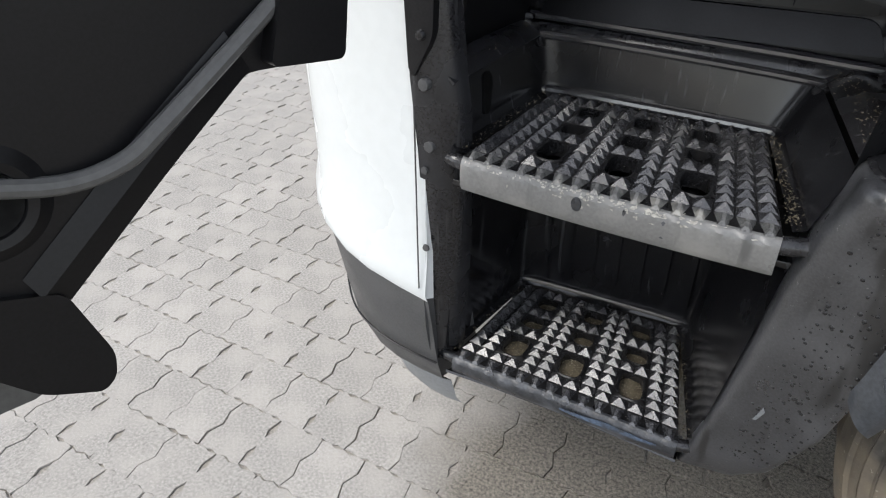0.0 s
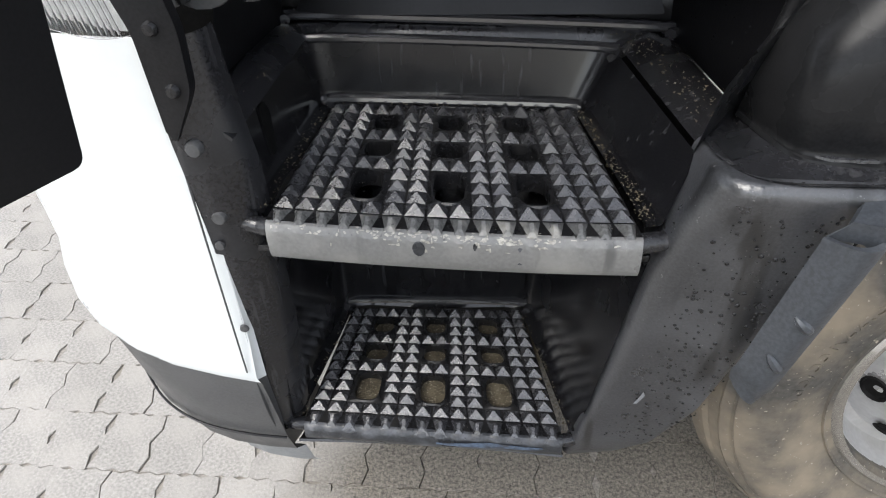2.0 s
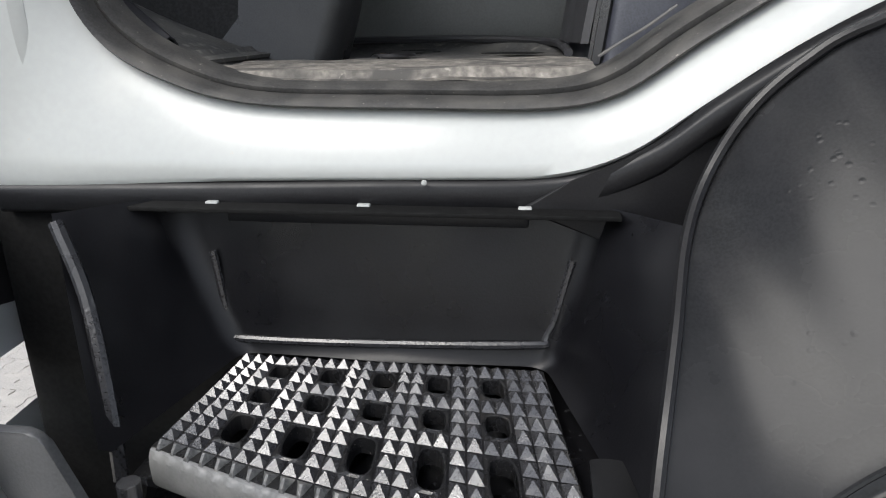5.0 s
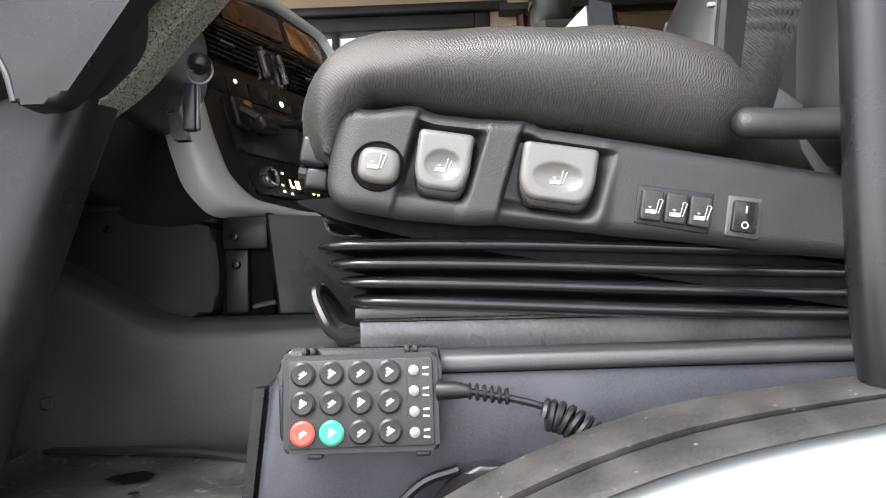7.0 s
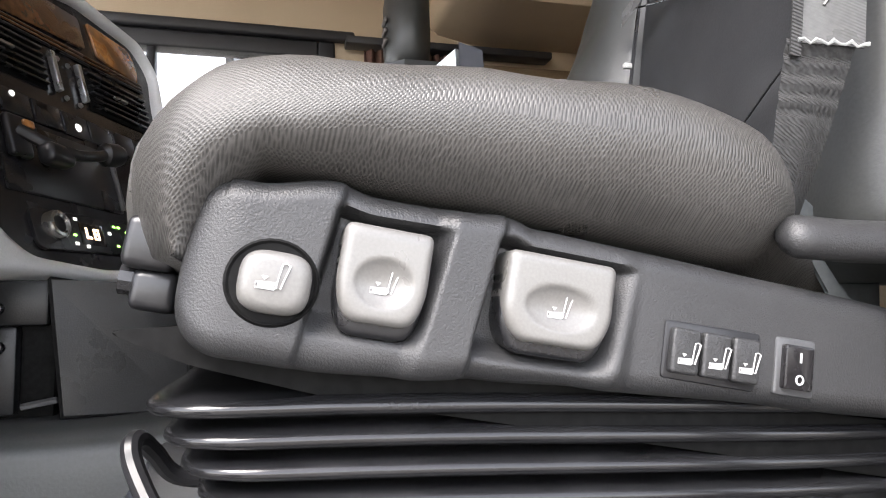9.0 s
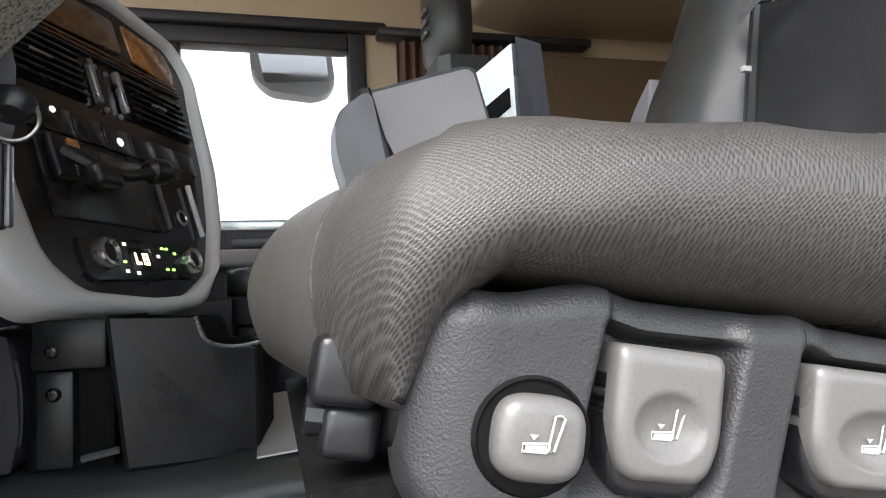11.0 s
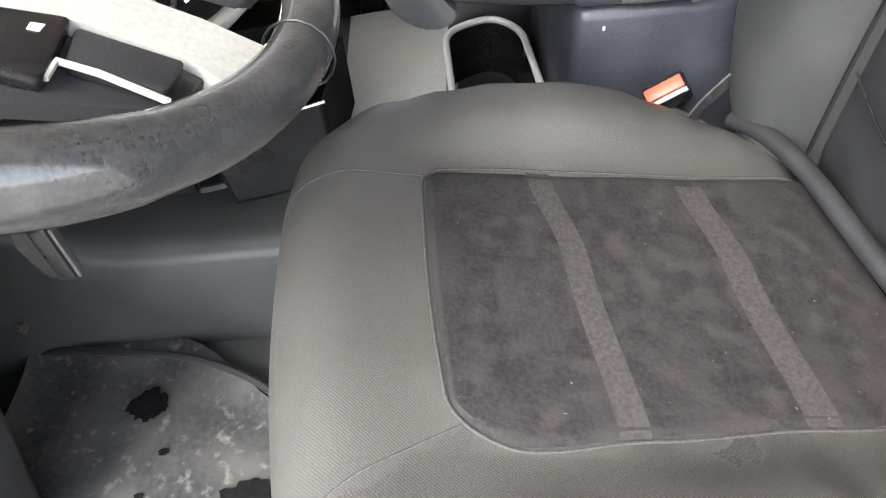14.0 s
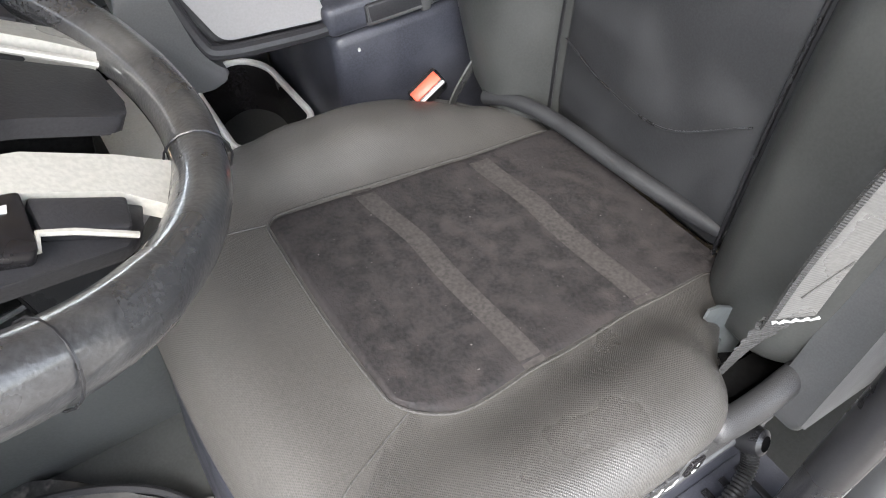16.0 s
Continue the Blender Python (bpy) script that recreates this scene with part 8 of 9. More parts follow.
    for k in range(4):
        P("maker_mark", box((0.428 + 0.0095 * k, -0.0047, -0.012), (0.43 + 0.0095 * k, -0.0042, 0.002)), M_panel_dark)
    P("maker_mark", box((0.468, -0.0047, -0.009), (0.5, -0.0042, -0.001)), M_panel_dark)
    # front hinge catch on the far front of the panel
    P("front_catch", box((-0.05, 0.03, -0.005), (-0.018, 0.07, 0.028), 0.006, 3), M_smooth, "black catch")
    P("front_catch", box((-0.042, 0.035, -0.03), (-0.014, 0.07, -0.004), 0.006, 3), M_smooth)
    P("front_catch", tube([(-0.05, 0.05, -0.012), (-0.02, 0.05, -0.012)], 0.01, 10), M_smooth)
    P("under_skirt", prism(rounded([(-0.05, -0.045), (0.0, -0.034), (0.6, -0.03), (0.6, -0.075), (0.1, -0.068), (0.0, -0.058)], 0.01, 3), "y", 0.03, 0.5, 0.006, 2), M_dark)

    # bellows
    rows = []
    levels = []
    for k in range(4):
        zc = 1.945 - 0.0195 * k
        for dz, e in ((0.0095, 0.0), (0.0085, 0.012), (0.007, 0.021), (0.0055, 0.0265), (0.003, 0.0305), (-0.0005, 0.032), (-0.0035, 0.0305), (-0.0055, 0.026), (-0.0068, 0.014), (-0.0085, 0.002)):
            levels.append((zc + dz, e))
    nl = len(levels)
    for k, (z, e) in enumerate(levels):
        e2 = e + 0.012 * (1 - k / nl)
        pts = rounded([(0.43 - e2 + 0.03 * k / nl, 0.592 - e2), (1.12 + e2, 0.592 - e2), (1.12 + e2, 1.05 + e2), (0.43 - e2 + 0.03 * k / nl, 1.05 + e2)], 0.06, 10)
        dense = []
        for a, b in zip(pts, pts[1:] + pts[:1]):
            m = 12 if abs(a[0] - b[0]) > 0.2 else 1
            dense += [(lerp(a[0], b[0], q / m), lerp(a[1], b[1], q / m)) for q in range(m)]
        rows.append([Vector((x, y, z - 0.03 * sstep((x - 0.42) / 0.75) - 0.008 * math.sin(math.pi * min(1, max(0, (x - 0.42) / 0.7))) * k / nl)) for x, y in dense])
    W("bellows", loft(rows), M_bellows, "black ribbed rubber bellows", angle=85)
    # rails
    W("base_plate", box((0.435, 0.63, 1.83), (1.12, 1.03, 1.876), 0.004), M_smooth)
    for y in (0.618, 1.0):
        W("slide_rail", prism([(0.433, 1.828), (1.12, 1.822), (1.12, 1.855), (0.433, 1.862)], "y", y, y + 0.03, 0.003), M_metal, "brushed slide rail")
    W("rail_top", prism([(0.43, 1.866), (0.9, 1.862), (0.9, 1.872), (0.43, 1.878)], "y", 0.606, 0.64, 0.002), M_panel)
    W("slide_lever", tube(smooth_line([(0.44, 0.63, 1.846), (0.41, 0.66, 1.842), (0.385, 0.7, 1.85), (0.365, 0.725, 1.88), (0.36, 0.735, 1.897), (0.364, 0.75, 1.9), (0.372, 0.77, 1.886), (0.39, 0.79, 1.86), (0.44, 0.8, 1.85)], 6), 0.0085, 10), M_smooth, "bent black slide lever")
    for x, z in ((1.0, 1.845), (1.03, 1.84)):
        W("rail_bolt", lathe([(0, 0.02), (0.008, 0.018), (0.012, 0.01), (0.012, 0)], 12, Matrix.Translation((x, 0.61, z)) @ pose(0, 0, 0, 90, 0, 0)), M_smooth)

    # backrest: centre panel between two bolsters
    def back(y0, y1, x_front, bulge, z0, z1, lean, r):
        rows = []
        for k in range(25):
            f = k / 24
            z = lerp(z0, z1, f)
            xo = x_front + lean * f - 0.03 * math.sin(math.pi * min(1, f * 1.3)) * 0.5
            inset_ = 0.03 * (1 - min(1, f / 0.06)) ** 2 + 0.04 * max(0, (f - 0.94) / 0.06) ** 2
            pts = rounded([(xo + inset_, y0 + inset_), (xo + 0.16, y0 + inset_), (xo + 0.16, y1 - inset_), (xo + inset_, y1 - inset_)], [r, 0.03, 0.03, r], 7)
            rows.append([Vector((x - bulge * max(0, 1 - abs(2 * (y - y0) / (y1 - y0) - 1) ** 2) * (1 if x < xo + 0.08 else 0), y, z)) for x, y in pts])
        return loft(rows)

    W("backrest", back(0.685, 1.06, 1.015, 0.012, 2.03, 2.86, 0.1, 0.03), M_back, "black cloth backrest", angle=60)
    def far_edge(z):
        k = [(1.98, 1.1), (2.04, 1.14), (2.12, 1.22), (2.25, 1.27), (2.36, 1.262), (2.48, 1.225), (2.6, 1.185), (2.9, 1.14)]
        for (a, b), (c, d) in zip(k, k[1:]):
            if z <= c:
                return lerp(b, d, sstep((z - a) / (c - a)))
        return 1.12

    rows = []
    for k in range(33):
        f = k / 32
        z = lerp(2.0, 2.82, f)
        y1 = far_edge(z)
        xo = 0.985 + 0.1 * f - 0.02 * math.sin(math.pi * min(1, f * 1.3))
        w = y1 - 1.04
        nose = 0.055 * math.sin(math.pi * min(1, f * 1.5 + 0.1)) + 0.01
        pts = [(xo + 0.02, 1.045), (xo - nose * 0.6, 1.045 + w * 0.2), (xo - nose, 1.045 + w * 0.45), (xo - nose * 0.9, 1.045 + w * 0.72), (xo - nose * 0.35, 1.045 + w * 0.94), (xo + 0.03, y1), (xo + 0.1, y1), (xo + 0.16, y1 - 0.03), (xo + 0.16, 1.05)]
        line = smooth_line([Vector((x, y, z)) for x, y in pts], 4)
        rows.append(line)
    W("far_bolster", loft(rows), M_bolster, "charcoal bolster", angle=70)
    W("hinge_cover", prism(rounded([(1.25, 2.44), (1.3, 2.4), (1.365, 2.34), (1.35, 2.315), (1.315, 2.3), (1.335, 2.225), (1.29, 2.215), (1.24, 2.3)], 0.008, 3), "x", 1.0, 1.02, 0.004), M_tray, "pale hinge cover at the backrest's edge")
    W("near_bolster", back(0.49, 0.705, 0.99, 0.06, 2.02, 2.8, 0.11, 0.08), M_bolster, "charcoal bolster", angle=60)
    for y, x in ((1.047, 1.0), (0.697, 1.003)):
        W("back_seam", tube([(x + 0.1 * (k / 20) - 0.015 * math.sin(math.pi * min(1, k / 20 * 1.3)), y, lerp(2.05, 2.8, k / 20)) for k in range(21)], 0.003, 6), M_smooth)
    W("back_crease", tube(smooth_line([(1.008, 1.03, 2.215), (1.003, 0.93, 2.19), (1.003, 0.82, 2.19), (1.01, 0.71, 2.26)], 6), 0.0014, 6), M_smooth)
    W("back_crease", tube(smooth_line([(1.018, 1.03, 2.47), (1.014, 0.87, 2.43), (1.02, 0.71, 2.47)], 6), 0.0014, 6), M_smooth)
    W("back_stripe", loft([[Vector((1.004 + 0.02 * k / 8, lerp(1.03, 0.72, k / 8), 2.44 + 0.12 * k / 8)) for k in range(9)], [Vector((1.006 + 0.02 * k / 8, lerp(1.03, 0.72, k / 8), 2.465 + 0.12 * k / 8)) for k in range(9)]], closed=False), M_belt)
    W("tag", box((1.0, 1.018, 2.372), (1.013, 1.026, 2.38), 0.001), M_icon, "white thread tag")
    W("back_tube", tube(smooth_line([(1.04, 0.63, 2.086), (1.01, 0.76, 2.091), (0.994, 0.865, 2.094), (0.98, 1.0, 2.097), (0.957, 1.08, 2.098), (0.935, 1.13, 2.085)], 5), 0.0125, 12), M_back, "padded roll at the backrest's foot")
    # recliner cover and lever on the near side
    W("recliner_cover", prism(rounded([(0.93, 1.98), (0.97, 2.13), (1.0, 2.3), (1.12, 2.3), (1.15, 1.96)], 0.03, 4), "y", 0.48, 0.53, 0.012, 3), M_panel)
    W("recliner_lever", tube(smooth_line([(0.822, 0.525, 2.051), (0.84, 0.52, 2.05), (0.88, 0.518, 2.047), (0.94, 0.52, 2.047), (1.02, 0.53, 2.05)], 5), [0.005, 0.011, 0.015, 0.017, 0.018, 0.018, 0.018, 0.018, 0.018, 0.018, 0.018, 0.018, 0.018, 0.018, 0.018, 0.018, 0.017, 0.016, 0.015, 0.014, 0.012], 16, flat=0.8), M_seatplastic, "smooth grey-black lever")
    return t.root


def seat_belt():
    t = Thing("seat_belt", (0.9, 0.53, 2.08), "grey seat belt with a frayed black end", "seat belt")

    def strap(pts, w, th, mat, name, label=""):
        bm = bmesh.new()
        P = smooth_line([p for p, _ in pts], 6)
        D = smooth_line([d for _, d in pts], 6)
        rows = []
        for p, d in zip(P, D):
            d = d.normalized() * w / 2
            rows.append([p - d, p + d])
        add_sheet_rows(bm, rows, th)
        t.part(name, bm, mat, label)

    V3 = Vector
    across = V3((0.047, -0.018, -0.008))
    a = V3((0.889, 0.5315, 2.202))
    # glossy sleeve over the strap, creased, with a ribbed strip of the strap showing along one edge
    strap([(a, across), (a + V3((0.012, -0.004, 0.1)), across), (a + V3((0.04, -0.02, 0.25)), across), (a + V3((0.09, -0.05, 0.45)), across), (a + V3((0.18, -0.1, 0.8)), across)], 0.052, 0.0025, M_belt, "sleeve", "glossy grey sleeve")
    edge = across.normalized() * 0.026
    strap([(p - edge + V3((0, -0.003, 0)), across) for p in (a + V3((-0.002, 0.001, -0.012)), a + V3((0.012, -0.004, 0.1)), a + V3((0.04, -0.02, 0.25)), a + V3((0.09, -0.05, 0.45)))], 0.008, 0.003, M_belt_dark, "strap_edge", "ribbed strap edge")
    t.part("sleeve_fold", tube(smooth_line([a - edge * 0.5 + V3((0.01, -0.004, 0.03)), a + edge * 0.1 + V3((0.01, -0.004, 0.052)), a + edge * 0.8 + V3((0.012, -0.004, 0.078))], 5), 0.0012, 5), M_sleeve)
    # stitched web below it: corrugated at the top, then finely ribbed, narrowing down behind the cushion
    rows = []
    for k in range(41):
        f = k / 40
        p = a + V3((-0.004 - 0.022 * f, 0.004 + 0.03 * f, 0.004 - 0.14 * f))
        d = across.lerp(V3((0.034, 0.012, 0.0)), f).normalized() * lerp(0.026, 0.021, f)
        wave = 0.0016 * math.sin(f * 60) if f < 0.42 else 0.0004 * math.sin(f * 150)
        out = V3((-0.3, -0.9, 0.2)) * wave
        rows.append([p - d + out, p - d * 0.5 + out * 1.4 + V3((0, -0.003 * f, 0)), p + out + V3((0, -0.006 * f, 0)), p + d * 0.5 + out * 1.3 + V3((0, -0.003 * f, 0)), p + d + out])
    t.part("stitched_web", loft(rows, closed=False), M_belt_dark, "black stitched web", angle=80)
    t.part("frayed_edge", tube([a - edge + edge * 2 * k / 12 + V3((0, -0.004, 0.002 * math.sin(k * 2.3))) for k in range(13)], [0.0012 + 0.0008 * (k % 3 == 0) for k in range(13)], 5), M_cab_white, "white frayed edge")
    t.part("anchor_plate", prism([(0.89, 2.103), (0.893, 2.118), (0.911, 2.113), (0.973, 2.062), (0.993, 2.07), (0.999, 2.111), (1.013, 2.092), (1.004, 1.987), (0.992, 1.949), (0.946, 1.986), (0.95, 2.013), (0.918, 2.067)], "y", 0.612, 0.616, 0.001), M_plate, "blue-grey anchor plate")
    t.part("anchor_bolt", tube([(0.862, 0.575, 2.06), (0.88, 0.6, 2.075)], 0.007, 10), M_steel)
    b = Thing("belt_buckle", (0.87, 1.23, 2.02), "black belt buckle with a red release button", "buckle")
    m = Matrix.Translation((0.85, 1.17, 2.112)) @ pose(0, 0, 0, 35, -30, 0)
    b.part("housing", box((-0.028, -0.013, -0.055), (0.032, 0.02, -0.001), 0.006, 3, m), M_smooth)
    b.part("release", box((-0.026, -0.006, -0.002), (0.027, 0.012, 0.006), 0.002, 2, m), M_buckle_red, "red release button")
    b.part("white_edge", box((-0.026, -0.013, -0.004), (0.028, -0.008, 0.002), 0.001, 2, m), M_icon)
    b.part("stalk", tube(smooth_line([(0.868, 1.19, 2.06), (0.92, 1.19, 2.03), (0.99, 1.19, 1.98)], 5), 0.012, 8, flat=0.4), M_belt)
    b.part("webbing", sheet(lambda u, v: (lerp(0.89, 0.96, u) + 0.012 * v, 1.175 + 0.015 * v - 0.02 * u, 2.06 + 0.12 * u ** 0.8 - 0.03 * v), 6, 4, 0.003), M_belt)
    return t.root


def add_sheet_rows(bm, rows, th):
    g = [[bm.verts.new(p) for p in r] for r in rows]
    fs = []
    for a, b in zip(g, g[1:]):
        for k in range(len(a) - 1):
            fs.append(bm.faces.new((a[k], a[k + 1], b[k + 1], b[k])))
    bm.normal_update()
    bmesh.ops.solidify(bm, geom=fs, thickness=th)


def pillar_post():
    t = Thing("grab_handle", (0.82, 0.42, 1.8), "smooth black upright grab handle in the door opening", "handle")
    t.part("tube", tube(smooth_line([(0.905, 0.43, 1.78), (0.895, 0.425, 1.88), (0.9, 0.425, 2.05), (0.915, 0.425, 2.3), (0.96, 0.425, 2.6), (1.06, 0.425, 2.75)], 6), 0.024, 14), M_smooth)
    t.part("mount", lathe([(0, 0.03), (0.026, 0.03), (0.034, 0.02), (0.036, 0.0), (0.036, -0.02)], 24, Matrix.Translation((0.906, 0.43, 1.77))), M_panel_dark, "moulded lower mount")
    t.part("mount", lathe([(0, 0.02), (0.034, 0.02), (0.036, 0.0), (0.028, -0.02), (0, -0.02)], 24, Matrix.Translation((1.06, 0.425, 2.755))), M_panel_dark)
    return t.root


def near_floor_rail():
    """The ribbed scuff plate and the corrugated hose between seat and door."""
    t = Thing("scuff_plate", (0.9, 0.48, 1.82), "black ribbed plate beside the seat", "plate")
    t.part("plate", box((0.6, 0.445, 1.715), (1.05, 0.545, 1.732), 0.004), M_box)
    for k in range(11):
        t.part("rib", box((0.64 + 0.035 * k, 0.455, 1.732), (0.652 + 0.035 * k, 0.53, 1.737), 0.0015), M_smooth)
    h = Thing("corrugated_hose", (0.85, 0.49, 1.75), "black corrugated hose beside the seat", "hose")
    core = smooth_line([(0.7, 0.49, 1.75), (0.78, 0.487, 1.751), (0.86, 0.487, 1.755), (0.93, 0.495, 1.77), (0.975, 0.51, 1.79), (0.99, 0.53, 1.82)], 16)
    rad = [0.0105 if i % 2 else 0.0135 for i in range(len(core))]
    h.part("hose", tube(core, rad, 12), M_cable)
    h.part("gland", lathe([(0.02, -0.02), (0.024, 0), (0.02, 0.02), (0.012, 0.024)], 16, Matrix.Translation((0.992, 0.535, 1.825)) @ pose(0, 0, 0, 60, 20, 0)), M_smooth)
    return t.root


# ---- passenger side ----
def fridge_box():
    t = Thing("storage_box", (0.9, 1.5, 1.85), "dark blue-grey lidded storage box on the tunnel", "storage box")
    t.part("body", box((0.735, 1.242, 1.84), (1.14, 1.67, 2.203), 0.02, 3), M_box)
    t.part("lid", box((0.728, 1.233, 2.207), (1.145, 1.68, 2.258), 0.014, 3), M_box, "lid with a handle recess")
    t.part("handle_recess", box((0.79, 1.228, 2.216), (0.905, 1.237, 2.247), 0.004, 3), M_panel_dark)
    t.part("recess_lip", tube(smooth_line([(0.792, 1.23, 2.246), (0.794, 1.229, 2.222), (0.8, 1.229, 2.217), (0.895, 1.229, 2.217), (0.902, 1.229, 2.222), (0.904, 1.23, 2.246)], 4), 0.003, 6), M_panel)
    t.part("catch", box((0.883, 1.225, 2.208), (0.9, 1.237, 2.24), 0.004, 2), M_panel, "latch")
    t.part("spot", box((0.773, 1.2395, 2.171), (0.777, 1.243, 2.177), 0.001), M_icon)
    # opened upright cover of bare metal with a slot, beside it
    u = Thing("raised_cover", (1.0, 1.75, 2.205), "raised metal-faced cover with dark edge", "cover")
    u.part("edge", loft([[Vector(p) for p in ((0.947, 1.7, 2.2), (1.035, 1.69, 2.2), (1.0, 1.7, 2.67), (0.94, 1.71, 2.69))], [Vector(p) for p in ((1.0, 1.86, 2.2), (1.09, 1.85, 2.2), (1.06, 1.86, 2.67), (1.0, 1.87, 2.69))]]), M_box, "dark grey edge")
    A = [Vector(p) for p in ((0.944, 1.72, 2.21), (0.937, 1.73, 2.68), (0.83, 1.86, 2.6), (0.83, 1.86, 2.21))]
    u.part("inner_face", loft([A, [p + Vector((0.012, 0.004, 0)) for p in A]]), M_sheetmetal, "bare metal inner face")
    u.part("slot", loft([[A[0].lerp(A[1], a).lerp(A[3].lerp(A[2], a), b) + Vector((-0.004, -0.002, 0)) for a, b in ((0.68, 0.08), (0.78, 0.08), (0.74, 0.75), (0.62, 0.75))], [A[0].lerp(A[1], a).lerp(A[3].lerp(A[2], a), b) + Vector((0.004, 0, 0)) for a, b in ((0.68, 0.08), (0.78, 0.08), (0.74, 0.75), (0.62, 0.75))]]), M_dark)
    u.part("stay", tube([(0.93, 1.72, 2.3), (0.87, 1.66, 2.235), (0.82, 1.62, 2.21)], 0.006, 8), M_steel, "metal stay")
    u.part("latch_block", box((0.91, 1.7, 2.205), (0.935, 1.725, 2.27), 0.004), M_smooth)
    c = Thing("drink_can_holder", (1.24, 2.0, 1.85), "black holder with a bright metal band", "holder")
    c.part("pedestal", box((1.15, 1.9, 1.84), (1.4, 2.14, 2.235), 0.02, 3), M_panel_dark)
    at = Matrix.Translation((1.275, 2.0, 2.23))
    c.part("cup", lathe([(0, 0.0), (0.1, 0.0), (0.102, 0.02), (0.102, 0.03)], 32, at), M_smooth)
    c.part("band", lathe([(0.102, 0.03), (0.103, 0.035), (0.103, 0.14), (0.102, 0.145)], 32, at), M_steel, "bright band")
    c.part("top", lathe([(0.102, 0.145), (0.105, 0.15), (0.105, 0.235), (0.09, 0.245), (0, 0.245)], 32, at), M_smooth)
    return t.root


def table_seat():
    """The passenger seat folded down, the table on the back of its backrest turned up."""
    t = Thing("folded_passenger_seat", (0.6, 1.8, 1.56), "folded passenger seat with a pale table on its back", "seat")
    F = [Vector(p) for p in ((0.582, 1.265, 2.246), (0.738, 1.255, 2.234), (0.69, 1.275, 2.45), (0.512, 1.285, 2.4))]
    n = (F[1] - F[0]).cross(F[3] - F[0]).normalized()
    if n.y > 0:
        n = -n

    def slab(P, d0, d1):
        return loft([[p + n * d0 for p in P], [p + n * d1 for p in P]])

    rnd = []
    for i, p in enumerate(F):
        a, b = F[i - 1], F[(i + 1) % 4]
        for k in range(5):
            s = k / 4
            rnd.append((1 - s) ** 2 * (p + (a - p).normalized() * 0.018) + 2 * s * (1 - s) * p + s * s * (p + (b - p).normalized() * 0.018))
    t.part("table_top", slab(rnd, -0.01, 0.004), M_tray, "pale grey table top")
    big = [p + (p - sum(F, Vector()) / 4).normalized() * 0.011 for p in rnd]
    t.part("table_frame", slab(big, -0.06, -0.006), M_panel_dark, "black moulded surround")
    arm = rounded([(0.503, 2.415), (0.46, 2.385), (0.458, 2.33), (0.476, 2.265), (0.494, 2.232), (0.545, 2.212), (0.575, 2.235), (0.555, 2.255), (0.54, 2.28), (0.532, 2.32), (0.515, 2.415)], [0.01, 0.02, 0.03, 0.03, 0.02, 0.02, 0.012, 0.02, 0.02, 0.02, 0.004], 4)
    arm = [(x + 0.004, z - 0.024) for x, z in arm]
    t.part("side_arm", prism(arm, "y", 1.24, 1.33, 0.012, 4), M_panel, "charcoal moulded side arm")
    t.part("lower_edge", tube(smooth_line([(0.512, 1.272, 2.405), (0.53, 1.262, 2.33), (0.55, 1.255, 2.262), (0.57, 1.25, 2.24), (0.65, 1.247, 2.229), (0.735, 1.25, 2.222), (0.745, 1.256, 2.235)], 6), 0.011, 10), M_panel_dark)
    t.part("back_shell", loft([[p - n * 0.05 for p in rnd], [p - n * 0.09 + (p - sum(F, Vector()) / 4) * -0.1 for p in rnd]]), M_bolster)
    t.part("stand", box((0.57, 1.67, 1.85), (0.74, 1.8, 2.2), 0.02, 3), M_panel)
    t.part("stand_cap", lathe([(0, 0.006), (0.012, 0.005), (0.014, 0)], 16, Matrix.Translation((0.65, 1.668, 2.1)) @ pose(0, 0, 0, 90, 0, 0)), M_dark)
    t.part("lever_cap", tube(smooth_line([(0.69, 1.66, 2.14), (0.7, 1.6, 2.13), (0.707, 1.54, 2.09)], 5), [0.02, 0.024, 0.026, 0.026, 0.026, 0.026, 0.026, 0.024, 0.022, 0.02, 0.016], 12), M_steel, "bright capped lever")
    c = [(0.26, 1.95), (0.8, 1.95), (0.8, 2.42), (0.26, 2.42)]
    for k, (z0, z1, mat) in enumerate(((2.1, 2.17, M_bolster), (2.03, 2.1, M_back), (1.96, 2.025, M_bolster))):
        t.part("seat_cushion" if k == 0 else "seat_skirt", prism(rounded([(x + 0.01 * k, y) for x, y in c], 0.05, 5), "z", z0, z1, 0.03 if k == 0 else 0.01, 4), mat)
    t.part("seat_foot", box((0.35, 2.05, 1.56), (0.75, 2.4, 1.97), 0.02), M_smooth)
    t.part("front_strut", tube([(0.3, 1.98, 1.99), (0.36, 1.9, 2.02)], 0.008, 8), M_steel)
    b = Thing("passenger_headrest", (0.95, 2.25, 2.9), "dark grey headrest with an embossed badge", "headrest")
    b.part("backrest", loft([[Vector((0.83 + dx, 2.0 + y, z)) for y, dx in ((0, 0.03), (0.03, 0), (0.39, 0), (0.42, 0.03), (0.42, 0.14), (0, 0.14))] for z, dx0 in ((1.95, 0), (2.3, 0), (2.75, 0))]), M_bolster)
    b.part("pad", loft([[Vector((0.84 + 0.075 + 0.075 * s * math.cos(a), 2.23 + 0.14 * s * math.sin(a), z)) for a in [2 * math.pi * i / 24 for i in range(24)]] for z, s in ((2.78, 0.7), (2.82, 0.95), (2.9, 1.0), (3.02, 0.98), (3.08, 0.85), (3.11, 0.5))]), M_bolster, angle=60)
    for k in range(3):
        b.part("badge", box((0.832, 2.17, 2.87 + 0.035 * k), (0.842, 2.23, 2.885 + 0.035 * k), 0.004, 2), M_knob)
    return t.root


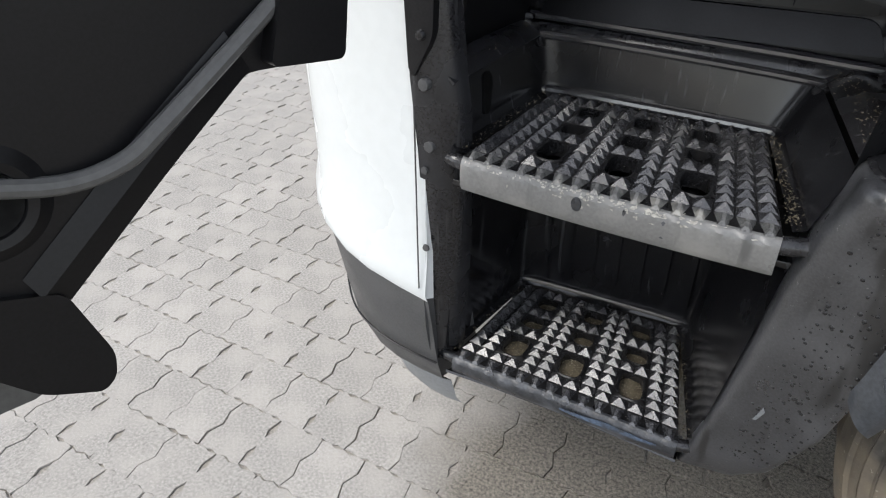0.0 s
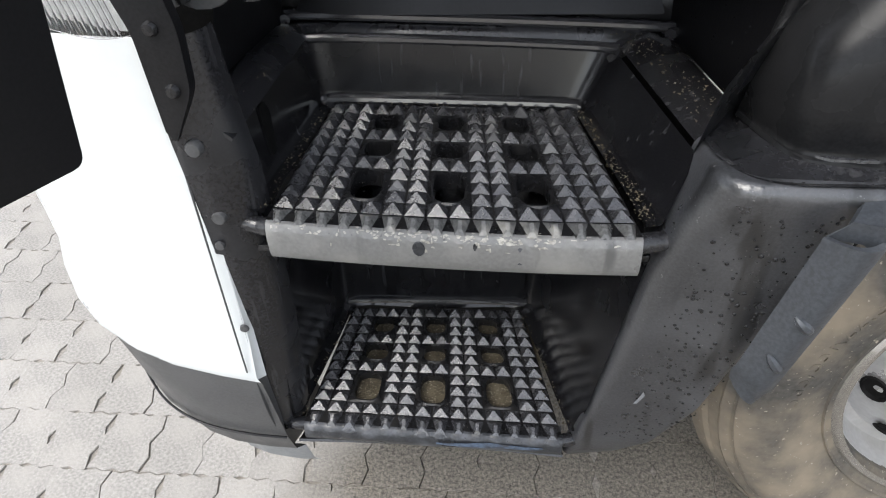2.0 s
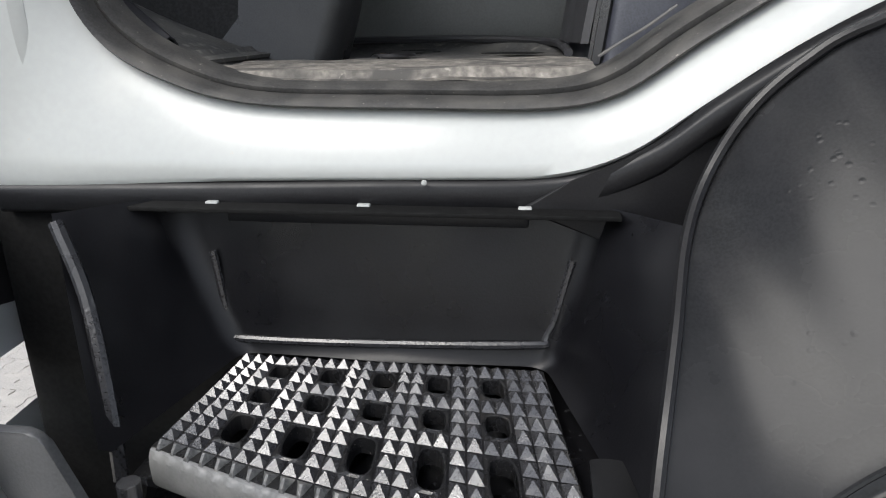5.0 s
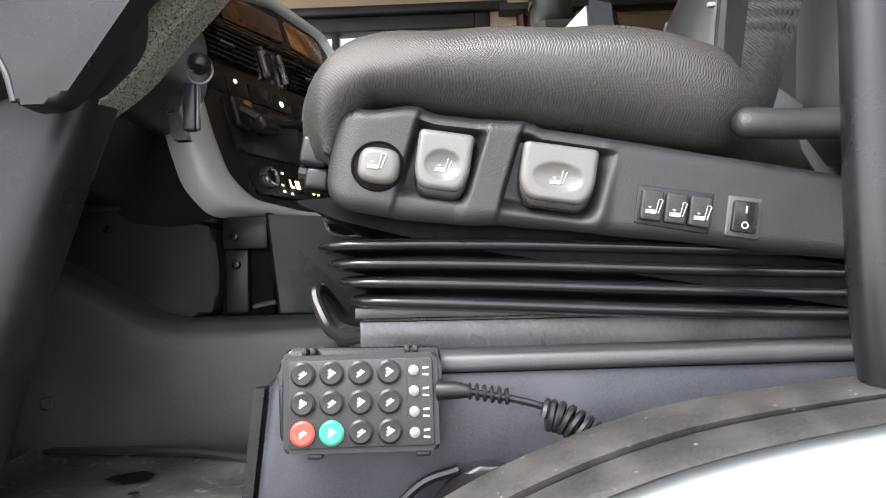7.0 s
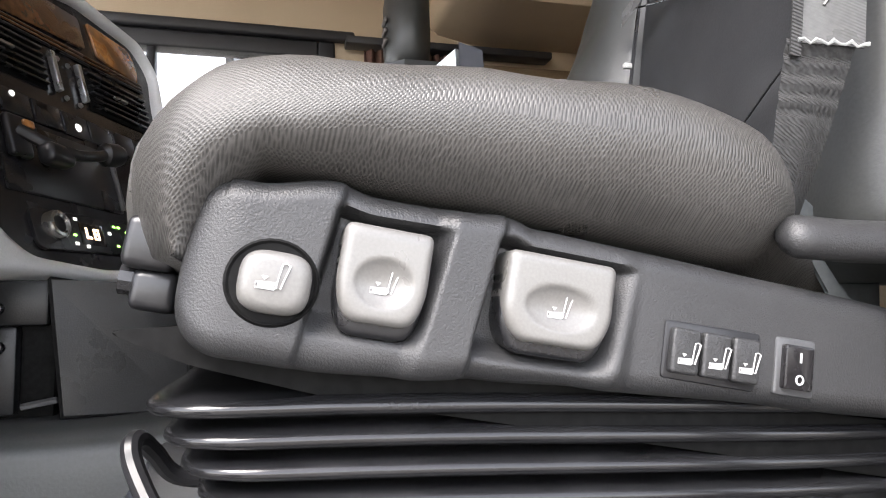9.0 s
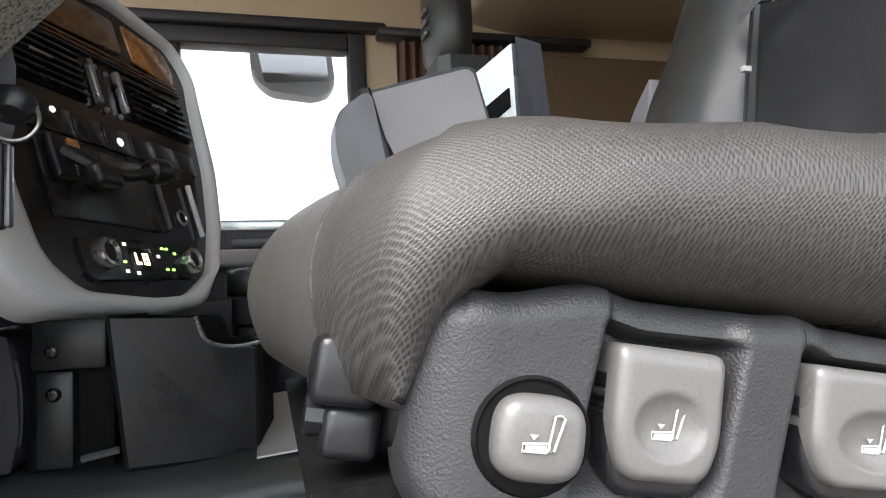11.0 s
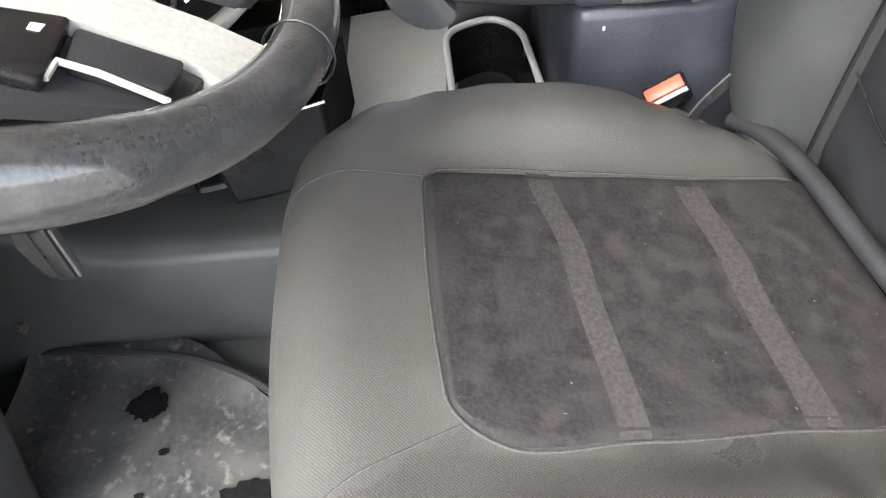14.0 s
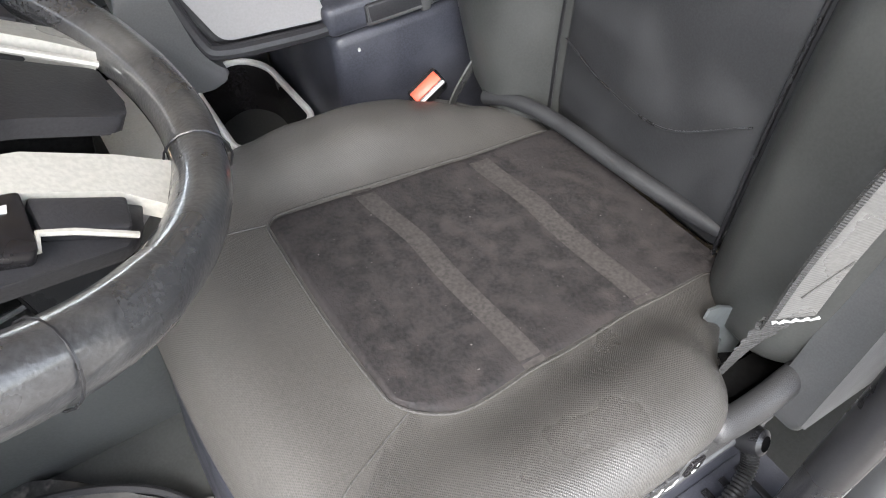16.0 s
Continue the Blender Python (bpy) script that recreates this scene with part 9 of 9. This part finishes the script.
def cup_tray():
    t = Thing("cup_tray", (0.64, 1.5, 1.852), "black oval cup tray with a chrome rim", "tray")
    line = [(x, y) for x, y in rounded([(0.565, 1.36), (0.722, 1.37), (0.71, 1.6), (0.66, 1.66), (0.56, 1.62)], [0.04, 0.04, 0.06, 0.05, 0.06], 6)]
    t.part("rim", tube([(x, y, 1.98) for x, y in line], 0.007, 8, close=True), M_silver, "chrome rim")
    cx, cy = 0.645, 1.5
    t.part("cup", loft([[Vector((x, y, 1.98)) for x, y in line], [Vector((cx + (x - cx) * 0.9, cy + (y - cy) * 0.9, 1.865)) for x, y in line], [Vector((cx + (x - cx) * 0.3, cy + (y - cy) * 0.3, 1.862)) for x, y in line]], caps=False), M_gloss)
    t.part("skirt", loft([[Vector((x, y, 1.978)) for x, y in line], [Vector((cx + (x - cx) * 1.08, cy + (y - cy) * 1.08, 1.852)) for x, y in line]], caps=False), M_panel_dark)
    t.part("divider", lathe([(0.02, 0), (0.035, 0.0), (0.038, 0.03), (0.036, 0.032)], 20, Matrix.Translation((0.63, 1.45, 1.866))), M_smooth)
    return t.root


def far_trim():
    d = Thing("door_trim", (0.2, 2.66, 1.9), "dark passenger door trim with grey armrest", "door trim")
    d.part("panel", box((-0.5, 2.63, 1.6), (0.95, 2.68, 2.335), 0.012, 3), M_panel_dark)
    d.part("armrest", box((-0.4, 2.58, 2.2), (0.9, 2.64, 2.265), 0.02, 4), M_tray, "grey armrest")
    d.part("pull", prism(rounded([(0.24, 2.27), (0.4, 2.275), (0.42, 2.305), (0.24, 2.3)], 0.01, 3), "y", 2.615, 2.632, 0.004), M_panel)
    d.part("pocket", box((-0.3, 2.6, 1.95), (0.9, 2.635, 2.1), 0.015, 3), M_panel)
    c = Thing("side_curtain", (1.05, 2.62, 2.4), "rust-brown pleated curtain at the rear", "curtain")
    c.part("cloth", sheet(lambda u, v: (lerp(0.83, 1.25, u), 2.62 + 0.015 * math.sin(u * 70), lerp(3.02, 2.4, v)), 90, 8, 0.003), M_curtain)
    c.part("track", box((0.76, 2.58, 3.03), (1.6, 2.66, 3.06), 0.006), M_panel_dark)
    p = Thing("wall_carpet", (1.4, 2.6, 2.2), "brown carpeted rear corner panel", "panel")
    p.part("panel", box((1.25, 2.6, 1.9), (2.04, 2.66, 3.0), 0.02), M_brown)
    o = Thing("overhead_locker", (1.2, 2.5, 3.2), "beige overhead locker with a black handle strap", "locker")
    o.part("locker", prism(rounded([(1.1, 3.14), (1.3, 3.1), (2.04, 3.1), (2.04, 3.58), (1.15, 3.58)], [0.04, 0.06, 0.0, 0.0, 0.04], 5), "y", 2.25, 2.68, 0.02, 3), M_beige)
    o.part("strap", tube(smooth_line([(1.2, 2.24, 3.3), (1.19, 2.235, 3.2), (1.22, 2.235, 3.12)], 5), 0.008, 8), M_smooth)
    o.part("grille", prism(rounded([(0.55, 3.3), (0.9, 3.32), (0.92, 3.42), (0.55, 3.42)], 0.03, 4), "y", 2.665, 2.685, 0.004), M_brown)
    o.part("header_strip", box((-0.5, 2.64, 3.06), (0.8, 2.68, 3.1), 0.01, 3), M_panel_dark)
    m = Thing("door_mirror", (0.35, 2.95, 2.7), "grey truck door mirror outside the window", "mirror")
    m.part("housing", prism(rounded([(0.3, 3.12), (0.62, 3.12), (0.64, 2.95), (0.58, 2.9), (0.38, 2.92), (0.31, 2.98)], 0.03, 4), "y", 2.95, 3.05, 0.02, 3), M_tray)
    m.part("glass", prism(rounded([(0.33, 3.1), (0.6, 3.1), (0.61, 2.97), (0.36, 2.95)], 0.02, 4), "y", 2.942, 2.95), M_chrome)
    m.part("arm", tube([(0.25, 2.74, 3.1), (0.33, 2.98, 3.1)], 0.014, 8), M_smooth)


def dash_top():
    t = Thing("dashboard", (-0.3, 1.5, 2.3), "dark dashboard below the windscreen", "dashboard")
    t.part("top", prism(rounded([(-0.64, 2.28), (-0.3, 2.4), (-0.06, 2.46), (-0.03, 2.38), (-0.15, 2.1), (-0.64, 2.1)], 0.03, 4), "y", 0.95, 2.66, 0.02, 2), M_panel_dark)
    t.part("cluster_hood", prism(rounded([(-0.4, 2.5), (-0.05, 2.66), (0.02, 2.64), (-0.02, 2.42), (-0.4, 2.3)], 0.03, 4), "y", 0.6, 1.05, 0.03, 3), M_panel)


door_sill()
upper_well()
cab_body()
floor_mat()
column_leg()
tunnel()
lower_dash()
console()
phone_bracket()
column_shroud()
steering_wheel()
dash_top()
seat_box()
remote_control()
remote_cable()
driver_seat()
seat_belt()
pillar_post()
near_floor_rail()
fridge_box()
table_seat()
cup_tray()
far_trim()

pavers()
